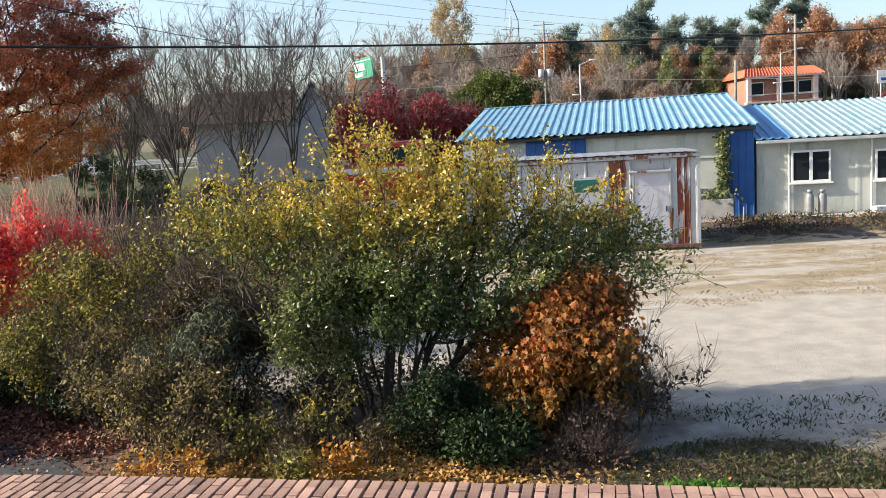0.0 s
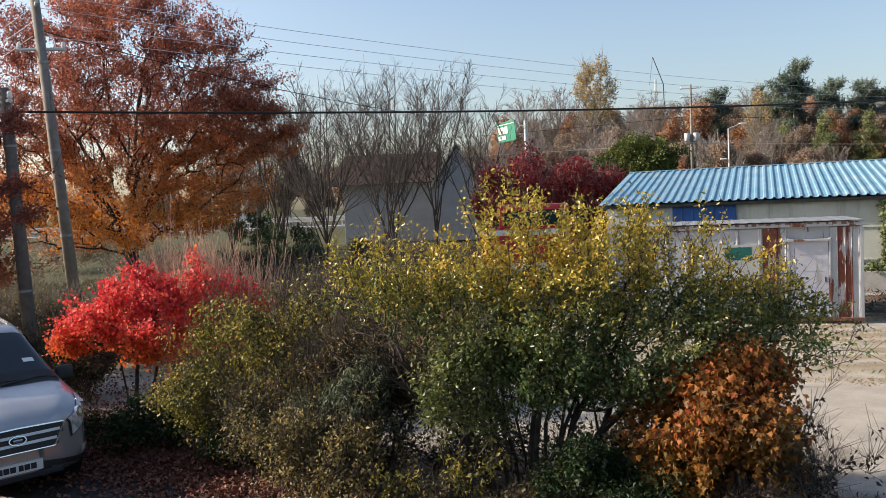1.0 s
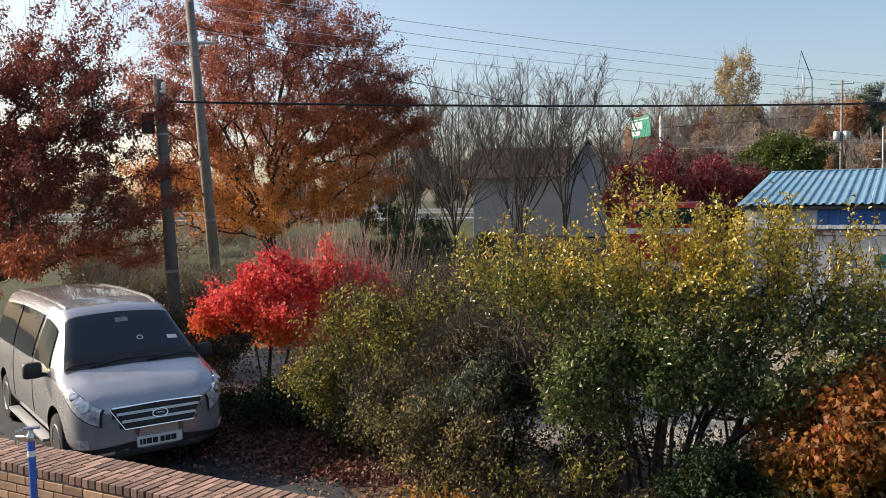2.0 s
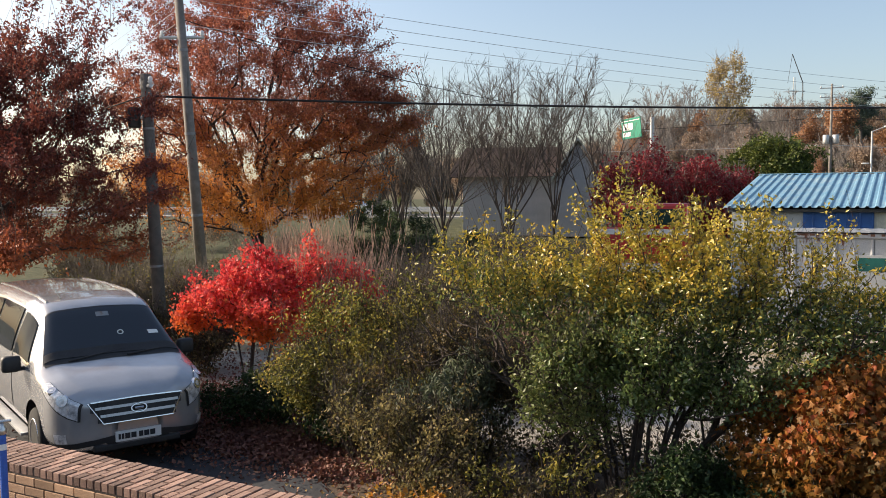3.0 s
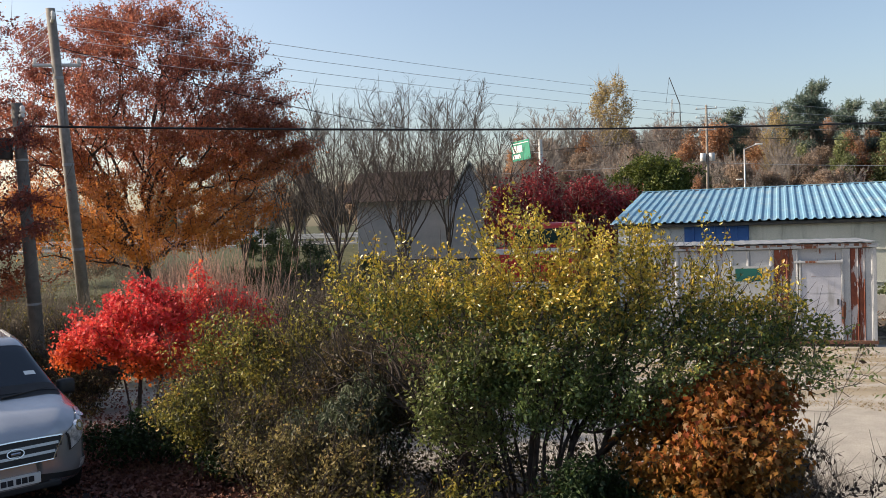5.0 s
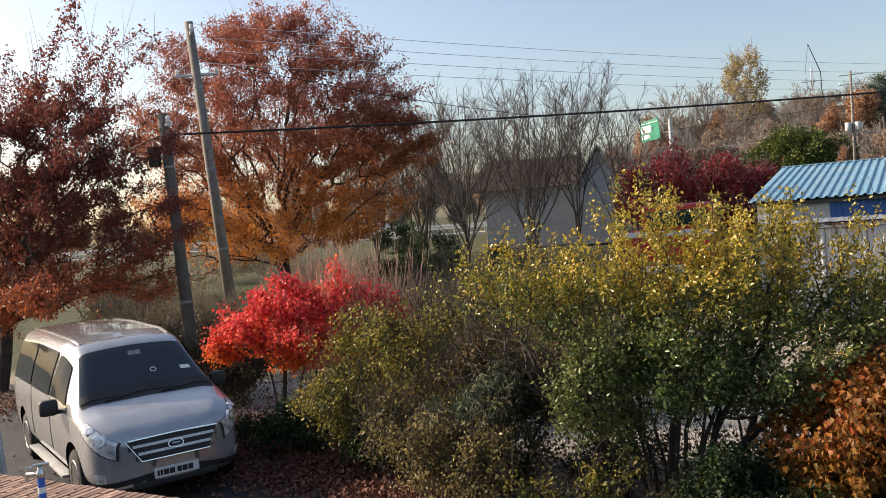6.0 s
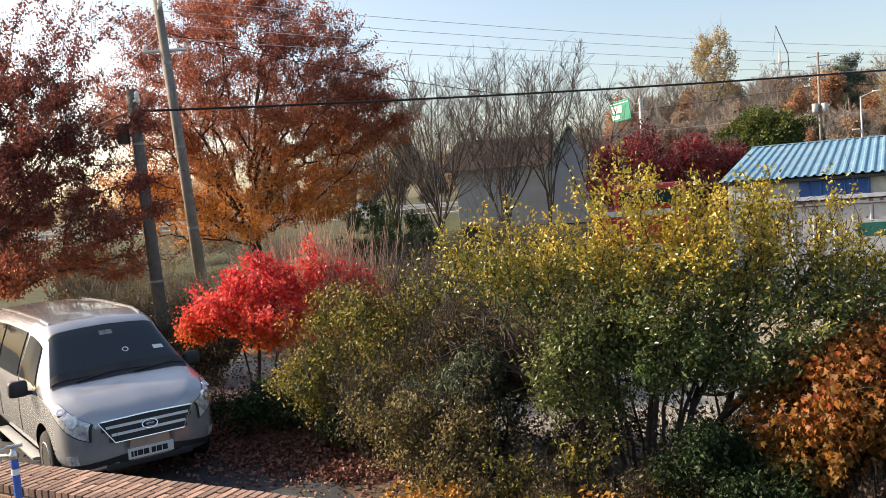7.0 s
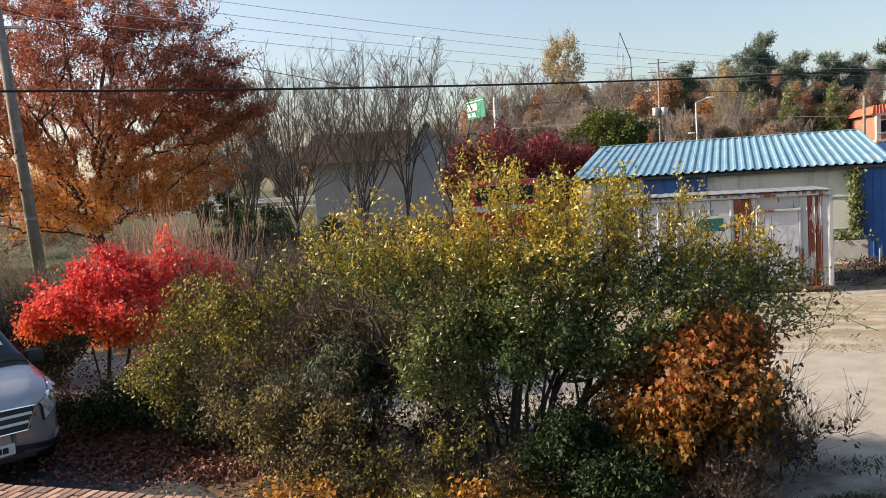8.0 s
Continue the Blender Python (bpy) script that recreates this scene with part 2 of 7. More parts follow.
M["brick"] = surface("brick", (0.17, 0.1, 0.078), (0.3, 0.19, 0.145), 5, 90, 0.85, bumps=0.5, stain=(0.2, 0.14, 0.11), stain_scale=5, stain_lo=0.56, stain_hi=0.8, random_hue=0.55)
M["brick_face"] = surface("brick_face", (0.3, 0.18, 0.11), (0.4, 0.26, 0.165), 5, 90, 0.85, bumps=0.5, stain=(0.2, 0.13, 0.1), stain_scale=5, stain_lo=0.58, stain_hi=0.8, random_hue=0.45)
M["mortar"] = surface("mortar", (0.075, 0.062, 0.052), (0.13, 0.11, 0.095), 8, 90, 0.95, bumps=0.6)
M["concrete"] = surface("concrete", (0.34, 0.33, 0.3), (0.45, 0.43, 0.4), 4, 70, 0.85, bumps=0.4, stain=(0.22, 0.2, 0.18), stain_scale=2)
M["pole"] = surface("pole", (0.17, 0.15, 0.13), (0.25, 0.225, 0.2), 4, 60, 0.85, bumps=0.3, stain=(0.1, 0.085, 0.07), stain_scale=2, streak=True)
M["pole_dark"] = surface("pole_dark", (0.1, 0.09, 0.08), (0.16, 0.14, 0.125), 4, 60, 0.85, bumps=0.3, stain=(0.05, 0.045, 0.04), stain_scale=2, streak=True)
# worn asphalt, base darkened further to stand in for shade on the driveway
M["asphalt"] = surface("asphalt", (0.022, 0.024, 0.028), (0.04, 0.042, 0.047), 1.2, 110, 0.85, bumps=0.5, stain=(0.07, 0.068, 0.067), stain_scale=0.8)
M["roof_blue"] = surface("roof_blue", (0.13, 0.28, 0.4), (0.2, 0.35, 0.45), 1.5, 30, 0.55, spec=0.4, bumps=0.08, stain=(0.32, 0.4, 0.42), stain_scale=1.4, stain_lo=0.48, stain_hi=0.75, streak=False)
M["roof_deep"] = surface("roof_deep", (0.05, 0.16, 0.36), (0.08, 0.21, 0.42), 1.5, 30, 0.45, spec=0.5, bumps=0.05)
M["roof_white"] = surface("roof_white", (0.18, 0.29, 0.34), (0.28, 0.38, 0.42), 1.5, 30, 0.55, bumps=0.08, stain=(0.2, 0.25, 0.26), stain_scale=1.4)
M["wall_white"] = surface("wall_white", (0.4, 0.42, 0.38), (0.5, 0.51, 0.46), 1.2, 40, 0.8, bumps=0.15, stain=(0.24, 0.25, 0.22), stain_scale=2.2, stain_lo=0.5, stain_hi=0.78, streak=True)
M["wall_grey"] = surface("wall_grey", (0.33, 0.36, 0.39), (0.42, 0.45, 0.47), 1.2, 40, 0.8, bumps=0.1)
M["wall_blue"] = surface("wall_blue", (0.015, 0.075, 0.26), (0.025, 0.105, 0.32), 1.6, 40, 0.55, bumps=0.15, stain=(0.02, 0.04, 0.09), stain_scale=2.5, streak=True)
M["box_metal"] = surface("box_metal", (0.33, 0.345, 0.37), (0.42, 0.43, 0.44), 1.3, 40, 0.65, bumps=0.15, stain=(0.17, 0.06, 0.03), stain_scale=4.2, stain_lo=0.565, stain_hi=0.61, streak=True)
M["box_rust"] = surface("box_rust", (0.11, 0.032, 0.022), (0.2, 0.06, 0.035), 4, 40, 0.9, bumps=0.4, stain=(0.42, 0.4, 0.41), stain_scale=4.5, stain_lo=0.52, stain_hi=0.55, streak=True)
M["box_door"] = surface("box_door", (0.42, 0.43, 0.49), (0.5, 0.5, 0.55), 1.0, 40, 0.6, bumps=0.08, stain=(0.33, 0.33, 0.34), stain_scale=3, streak=True)
M["rust"] = surface("rust", (0.11, 0.05, 0.034), (0.21, 0.105, 0.068), 6, 60, 0.9, bumps=0.4)
M["white_frame"] = surface("white_frame", (0.7, 0.7, 0.68), (0.78, 0.78, 0.76), 3, 50, 0.5, bumps=0.05)
M["dark_metal"] = surface("dark_metal", (0.05, 0.05, 0.052), (0.085, 0.085, 0.085), 4, 50, 0.6, 0.3)
M["galv"] = surface("galv", (0.42, 0.43, 0.43), (0.52, 0.52, 0.51), 4, 60, 0.5, 0.4, bumps=0.1)
M["steel"] = surface("steel", (0.5, 0.5, 0.5), (0.62, 0.62, 0.6), 8, 60, 0.3, 0.9, bumps=0.05)
M["glass"] = glass_mat("glass")
M["glass"].node_tree.nodes["Principled BSDF"].inputs["Specular IOR Level"].default_value = 0.012
M["windscreen"] = glass_mat("windscreen", (0.016, 0.02, 0.026))
M["windscreen"].node_tree.nodes["Principled BSDF"].inputs["Specular IOR Level"].default_value = 0.8
M["glass_green"] = glass_mat("glass_green", (0.015, 0.04, 0.038))
M["van_paint"] = metal_paint("van_paint", (0.45, 0.455, 0.47), 0.24, 0.48, 1.0)
M["plastic"] = surface("plastic", (0.018, 0.018, 0.02), (0.03, 0.03, 0.032), 5, 80, 0.55, bumps=0.1)
M["rubber"] = surface("rubber", (0.02, 0.02, 0.02), (0.035, 0.034, 0.033), 8, 80, 0.9, bumps=0.2)
M["chrome"] = surface("chrome", (0.66, 0.66, 0.67), (0.74, 0.74, 0.75), 3, 40, 0.2, 0.95, bumps=0.0)
M["trim_silver"] = surface("trim_silver", (0.34, 0.35, 0.37), (0.42, 0.43, 0.45), 3, 40, 0.4, 0.5, bumps=0.0)
M["lens"] = surface("lens", (0.3, 0.31, 0.33), (0.92, 0.93, 0.95), 14, 34, 0.08, 0.25, 0.9, bumps=0.2)
M["slat_silver"] = surface("slat_silver", (0.46, 0.47, 0.49), (0.54, 0.55, 0.57), 3, 40, 0.38, 0.5, bumps=0.0)
M["plate"] = surface("plate", (0.72, 0.73, 0.7), (0.78, 0.78, 0.76), 3, 50, 0.5, bumps=0.0)
M["ink"] = surface("ink", (0.02, 0.02, 0.025), (0.03, 0.03, 0.035), 3, 50, 0.6, bumps=0.0)
M["blue_pipe"] = surface("blue_pipe", (0.03, 0.1, 0.42), (0.045, 0.14, 0.5), 5, 60, 0.45, bumps=0.1, stain=(0.5, 0.48, 0.45), stain_scale=6, stain_lo=0.66, stain_hi=0.72)
M["sign_green"] = surface("sign_green", (0.01, 0.2, 0.13), (0.015, 0.25, 0.16), 2, 40, 0.5, bumps=0.0)
M["red_paint"] = metal_paint("red_paint", (0.5, 0.025, 0.03), 0.3, 0.0, 0.4)
M["white_paint"] = metal_paint("white_paint", (0.72, 0.72, 0.72), 0.3, 0.0, 0.4)
M["teal"] = surface("teal", (0.008, 0.085, 0.075), (0.014, 0.12, 0.1), 3, 40, 0.5, bumps=0.05)
M["tile_orange"] = surface("tile_orange", (0.42, 0.09, 0.045), (0.54, 0.15, 0.08), 2, 30, 0.7, bumps=0.2)
M["house_wall"] = surface("house_wall", (0.36, 0.38, 0.41), (0.45, 0.46, 0.49), 1.2, 30, 0.8, bumps=0.1)
M["roof_brown"] = surface("roof_brown", (0.022, 0.013, 0.012), (0.04, 0.023, 0.02), 1.5, 30, 0.9, bumps=0.3)
M["house_brick"] = surface("house_brick", (0.26, 0.13, 0.09), (0.34, 0.18, 0.13), 2, 40, 0.85, bumps=0.2)
M["house_trim"] = surface("house_trim", (0.55, 0.42, 0.38), (0.66, 0.54, 0.5), 2, 40, 0.8, bumps=0.1)
M["cable"] = surface("cable", (0.015, 0.015, 0.017), (0.025, 0.025, 0.027), 2, 40, 0.7, bumps=0.0)
# dark soil, its tone also standing in for shadow on the bank
M["soil"] = surface("soil", (0.035, 0.028, 0.024), (0.1, 0.078, 0.06), 2.5, 40, 0.95, bumps=0.8, stain=(0.15, 0.125, 0.07), stain_scale=1.6)
M["timber"] = surface("timber", (0.3, 0.24, 0.18), (0.42, 0.36, 0.28), 4, 60, 0.85, bumps=0.3)
M["tank_grey"] = surface("tank_grey", (0.2, 0.21, 0.22), (0.28, 0.28, 0.28), 4, 60, 0.5, 0.2, bumps=0.1, stain=(0.2, 0.11, 0.07), stain_scale=5, stain_lo=0.58, stain_hi=0.72)


def ground_material():
    """Pale gravel lot, bands of dry grass, dark soil under the shrubs, rough grass farther off."""
    m, nt, p = node_mat("ground", 0.95, 0.0, 0.2)
    v = coords(nt)
    sep = nt.nodes.new("ShaderNodeSeparateXYZ")
    nt.links.new(v, sep.inputs[0])
    big, mid, fine = noise_out(nt, 0.35, 5, 0.6, v), noise_out(nt, 2.2, 5, 0.65, v), noise_out(nt, 45, 4, 0.7, v)
    wob = calc(nt, "MULTIPLY", calc(nt, "SUBTRACT", big, 0.5), 3.0)
    wob = calc(nt, "ADD", wob, calc(nt, "MULTIPLY", calc(nt, "SUBTRACT", mid, 0.5), 1.6))
    x = calc(nt, "ADD", sep.outputs[0], wob)
    y = calc(nt, "ADD", sep.outputs[1], wob)
    gravel = mix(nt, step(nt, mid, 0.3, 0.7), (0.31, 0.285, 0.245), (0.41, 0.375, 0.325))
    soil = mix(nt, step(nt, mid, 0.35, 0.7), (0.075, 0.055, 0.042), (0.15, 0.11, 0.08))
    straw = mix(nt, step(nt, mid, 0.35, 0.7), (0.23, 0.185, 0.12), (0.33, 0.275, 0.19))
    rough = mix(nt, step(nt, mid, 0.35, 0.7), (0.042, 0.05, 0.022), (0.09, 0.085, 0.043))
    # dry grass on the far part of the lot, broken into patches
    band = calc(nt, "MULTIPLY", step(nt, y, 13.0, 16.5), step(nt, noise_out(nt, 0.9, 5, 0.7, coords(nt, (0.5, 1.4, 1))), 0.42, 0.56))
    col = mix(nt, band, gravel, straw)
    col = mix(nt, step(nt, y, 21.5, 23.5), col, rough)
    # shrub bed
    bed = calc(nt, "MULTIPLY", calc(nt, "SUBTRACT", 1.0, step(nt, x, 1.2, 2.6)), calc(nt, "SUBTRACT", 1.0, step(nt, y, 9.6, 11.2)))
    bed = calc(nt, "MAXIMUM", bed, calc(nt, "SUBTRACT", 1.0, step(nt, y, 7.2, 8.8)))
    col = mix(nt, bed, col, soil)
    left = calc(nt, "MULTIPLY", calc(nt, "SUBTRACT", 1.0, step(nt, x, -3.0, -1.0)), step(nt, y, 14.0, 17.0))
    col = mix(nt, left, col, rough)
    far = step(nt, y, 30, 36)
    col = mix(nt, far, col, rough)
    col = mix(nt, 0.5, col, ramp(nt, fine, [(0.25, (0.25, 0.25, 0.25)), (0.5, (0.5, 0.5, 0.5)), (0.78, (0.8, 0.8, 0.8))]), "OVERLAY")
    nt.links.new(col, p.inputs["Base Color"])
    bump(nt, p, fine, 0.6, 0.02)
    return m


M["ground"] = ground_material()


# ---- mesh helpers ----
def np_mesh(name, verts, tris, smooth=False):
    me = bpy.data.meshes.new(name)
    verts, tris = np.asarray(verts, np.float32), np.asarray(tris, np.int32)
    me.vertices.add(len(verts))
    me.vertices.foreach_set("co", verts.ravel())
    me.loops.add(tris.size)
    me.loops.foreach_set("vertex_index", tris.ravel())
    me.polygons.add(len(tris))
    me.polygons.foreach_set("loop_start", np.arange(0, tris.size, tris.shape[1], dtype=np.int32))
    if smooth:
        me.polygons.foreach_set("use_smooth", np.ones(len(tris), dtype=bool))
    me.update(calc_edges=True)
    return me


def part(name, data, material, parent=None, label="", m=None):
    """One mesh object, from a bmesh or a mesh, under a thing or a part."""
    if isinstance(data, bmesh.types.BMesh):
        me = bpy.data.meshes.new(name)
        data.to_mesh(me)
        data.free()
        data = me
    if material is not None and not data.materials:
        data.materials.append(material)
    ob = new(name, data)
    if parent is not None:
        ob.parent = parent
    if m is not None:
        ob.matrix_basis = m
    if label:
        ob["label"] = label
    return ob


def thing(name, m, label, category, group="", kind=""):
    ob = new(name)
    ob.empty_display_size = 0.2
    ob.matrix_basis = m
    return tagged(ob, label, category, group, kind)


def add_box(bm, lo, hi, bevel=0.0, m=None):
    geo = bmesh.ops.create_cube(bm, size=1.0)
    vs = geo["verts"]
    for q in vs:
        q.co = Vector([lo[i] + (q.co[i] + 0.5) * (hi[i] - lo[i]) for i in range(3)])
    if m is not None:
        bmesh.ops.transform(bm, matrix=m, verts=vs)
    if bevel:
        es = list({e for q in vs for e in q.link_edges})
        bmesh.ops.bevel(bm, geom=es, offset=bevel, segments=2, profile=0.6, affect="EDGES")
    return bm


def box(lo, hi, bevel=0.0, m=None):
    return add_box(bmesh.new(), lo, hi, bevel, m)


def add_rod(bm, a, b, ra, rb=None, n=10, cap=True):
    a, b = Vector(a), Vector(b)
    rb = ra if rb is None else rb
    q = (b - a).to_track_quat("Z", "Y").to_matrix().to_4x4()
    m = Matrix.Translation((a + b) / 2) @ q
    bmesh.ops.create_cone(bm, cap_ends=cap, segments=n, radius1=ra, radius2=rb, depth=(b - a).length, matrix=m)
    return bm


def rod(a, b, ra, rb=None, n=10):
    return add_rod(bmesh.new(), a, b, ra, rb, n)


def smooth_all(bm, on=True):
    for f in bm.faces:
        f.smooth = on
    return bm


def lathe(profile, n=16):
    """A turned solid about z from (radius, height) pairs."""
    bm = bmesh.new()
    rings = []
    for r, z in profile:
        rings.append([bm.verts.new((r * math.cos(2 * math.pi * k / n), r * math.sin(2 * math.pi * k / n), z)) for k in range(n)])
    for a, b in zip(rings, rings[1:]):
        for k in range(n):
            f = bm.faces.new((a[k], a[(k + 1) % n], b[(k + 1) % n], b[k]))
            f.smooth = True
    bm.faces.new(rings[0][::-1])
    bm.faces.new(rings[-1])
    return bm


def cable(name, points, radius, material, label, category="cable", sag=0.0, group=""):
    """A hanging wire from point to point."""
    cu = bpy.data.curves.new(name, "CURVE")
    cu.dimensions, cu.bevel_depth, cu.bevel_resolution = "3D", radius, 1
    pts = []
    for a, b in zip(points, points[1:]):
        for k in range(17):
            s = k / 16
            q = Vector(a).lerp(Vector(b), s)
            q.z -= sag * 4 * s * (1 - s)
            pts.append(q)
    sp = cu.splines.new("POLY")
    sp.points.add(len(pts) - 1)
    for q, c in zip(sp.points, pts):
        q.co = (*c, 1)
    cu.materials.append(material)
    return tagged(new(name, cu), label, category, group)


# ---- plants ----
def unit(v):
    return v / np.maximum(np.linalg.norm(v, axis=-1, keepdims=True), 1e-9)


def inside(rng, ell, n, shell=0.55, lobes=9, tier=1.0):
    """Random points in lobes scattered through a set of ellipsoids (centre, radii), so that the outline is uneven and has gaps."""
    cs, rs = [], []
    for c, r in ell:
        c, r = np.array(c, float), np.array(r, float)
        for _ in range(lobes):
            d = unit(rng.normal(size=3))
            cs.append(c + d * r * rng.uniform(0.35, 0.85))
            rs.append(r * rng.uniform(0.26, 0.5) * np.array([1, 1, tier]))
    cs, rs = np.array(cs), np.array(rs)
    w = np.prod(rs, axis=1) ** 0.7
    idx = rng.choice(len(cs), n, p=w / w.sum())
    d = unit(rng.normal(size=(n, 3)))
    rad = shell + (1 - shell) * rng.random((n, 1)) ** 0.7
    rad = np.where(rng.random((n, 1)) < 0.3, rng.random((n, 1)) ** 0.5, rad)
    return cs[idx] + d * rad * rs[idx]


def grow(rng, stems, targets, bend=0.12, lift=0.1):
    """A branching frame: each target is joined to the nearest branch, by a bent way. Returns nodes, parents."""
    most = sum(len(q) for q in stems) + 3 * len(targets)
    nodes, par, plen, n = np.zeros((most, 3)), np.full(most, -1), np.zeros(most), 0

    def add(q, prev):
        nonlocal n
        nodes[n], par[n] = q, prev
        plen[n] = 0.0 if prev < 0 else plen[prev] + math.sqrt(((nodes[n] - nodes[prev]) ** 2).sum())
        n += 1
        return n - 1

    for path in stems:
        prev = -1
        for i, q in enumerate(path):
            q = np.array(q, float)
            if i == 0 and n and np.abs(nodes[:n] - q).sum(1).min() < 1e-6:
                prev = int(np.abs(nodes[:n] - q).sum(1).argmin())
            else:
                prev = add(q, prev)
    for p in targets[np.argsort(np.linalg.norm(targets - nodes[0], axis=1))]:
        arr = nodes[:n]
        d = np.sqrt(((arr - p) ** 2).sum(1))
        j = int(np.argmin(d + 0.28 * plen[:n] + 0.6 * np.maximum(arr[:, 2] - p[2], 0)))
        a, length, prev = nodes[j].copy(), d[j], j
        k = 2 if length > 0.5 else 1
        for i in range(1, k + 1):
            f = i / (k + 1)
            q = a + (p - a) * f + rng.normal(size=3) * bend * length * 0.5
            q[2] -= lift * length * math.sin(math.pi * f)
            prev = add(q, prev)
        add(p, prev)
    return nodes[:n], par[:n]


def branch_radii(nodes, par, tip=0.004, power=0.5, thick=None):
    n = len(nodes)
    load = np.ones(n)
    for i in range(n - 1, -1, -1):
        if par[i] >= 0:
            load[par[i]] += load[i]
    r = tip * load ** power
    if thick:
        r = np.maximum(r * thick / r.max(), tip)
    return r


def branch_meshes(name, nodes, par, r, sides=5):
    """One mesh for each stem that rises from the ground, with all that grows on it."""
    root = np.arange(len(nodes))
    for i in range(len(nodes)):
        if par[i] >= 0:
            root[i] = root[par[i]]
    out = []
    for k in np.unique(root):
        ch = np.nonzero((par >= 0) & (root == k))[0]
        if len(ch):
            out.append(tubes(name, nodes[par[ch]], nodes[ch], np.minimum(r[par[ch]], r[ch] * 1.7), r[ch], sides))
    return out


def tubes(name, a, b, ra, rb, sides=4):
    d = unit(b - a)
    ref = np.where(np.abs(d[:, 2:3]) > 0.9, np.array([[1.0, 0, 0]]), np.array([[0, 0, 1.0]]))
    u = unit(np.cross(d, ref))
    w = np.cross(d, u)
    ang = 2 * np.pi * np.arange(sides) / sides
    ring = np.cos(ang)[None, :, None] * u[:, None, :] + np.sin(ang)[None, :, None] * w[:, None, :]
    va = a[:, None, :] + ring * ra[:, None, None]
    vb = b[:, None, :] + ring * rb[:, None, None]
    e = len(a)
    verts = np.concatenate([va, vb], axis=1).reshape(-1, 3)
    k = np.arange(sides)
    k2 = (k + 1) % sides
    f1 = np.stack([k, k2, k2 + sides, k + sides], 1)
    quads = (f1[None] + (np.arange(e) * 2 * sides)[:, None, None]).reshape(-1, 4)
    return np_mesh(name, verts, quads, True)


STAR = [(0, 0), (0.2, 0.12), (0.46, 0.02), (0.3, 0.3), (0.5, 0.58), (0.2, 0.52), (0, 1.0), (-0.2, 0.52), (-0.5, 0.58), (-0.3, 0.3), (-0.46, 0.02), (-0.2, 0.12)]


def leaves(name, rng, centres, size, shape="oval", out=None, droop=0.3, flat=0.0):
    """Many single leaves. out: a main direction for each; flat: how far they lie level."""
    n = len(centres)
    d = unit(rng.normal(size=(n, 3)) + (0 if out is None else out))
    d[:, 2] -= droop
    d = unit(d)
    nrm = rng.normal(size=(n, 3))
    nrm[:, 2] = nrm[:, 2] * (1 - flat) + flat * 3
    u = unit(np.cross(d, nrm))
    w = np.cross(u, d)
    s = size * (0.6 + 0.8 * rng.random((n, 1)))
    if shape == "star":
        pts = np.array(STAR)
        v = centres[:, None, :] + s[:, None, :] * (pts[None, :, 0:1] * u[:, None, :] + pts[None, :, 1:2] * d[:, None, :] + (0.18 * np.abs(pts[None, :, 0:1]) - 0.25 * pts[None, :, 1:2] ** 2) * w[:, None, :])
        k = np.arange(1, len(pts) - 1)
        t = np.array([[0, i, i + 1] for i in k])
        m = len(pts)
    elif shape == "needle":
        v = np.stack([centres - u * s * 0.12, centres + u * s * 0.12, centres + d * s + w * s * 0.1], 1)
        t, m = np.array([[0, 1, 2]]), 3
    else:
        wd = {"oval": 0.27, "wide": 0.4, "thin": 0.14}[shape]
        v = np.stack([centres, centres + d * s * 0.4 + u * s * wd + w * s * 0.1, centres + d * s * 0.97 - w * s * 0.16, centres + d * s * 0.4 - u * s * wd + w * s * 0.1], 1)
        t, m = np.array([[0, 1, 2], [0, 2, 3]]), 4
    tris = (t[None] + (np.arange(n) * m)[:, None, None]).reshape(-1, 3)
    return np_mesh(name, v.reshape(-1, 3), tris)


def spray(rng, nodes, par, r, count, spread, limit):
    """Places for leaves on and round the thin branches."""
    ch = np.nonzero((par >= 0) & (r <= limit))[0]
    pick = rng.choice(ch, count)
    f = rng.random((count, 1))
    p = nodes[par[pick]] * (1 - f) + nodes[pick] * f
    return p + rng.normal(size=(count, 3)) * spread


def twigs_at(rng, nodes, par, r, count, length, limit, up=0.5, out=0.6):
    """Fine side twigs, as pairs of ends."""
    ch = np.nonzero((par >= 0) & (r <= limit))[0]
    pick = rng.choice(ch, count)
    f = rng.random((count, 1))
    a = nodes[par[pick]] * (1 - f) + nodes[pick] * f
    d = unit(nodes[pick] - nodes[par[pick]]) * out + unit(rng.normal(size=(count, 3))) * 0.7
    d[:, 2] += up
    return a, a + unit(d) * length * (0.4 + 0.9 * rng.random((count, 1)))


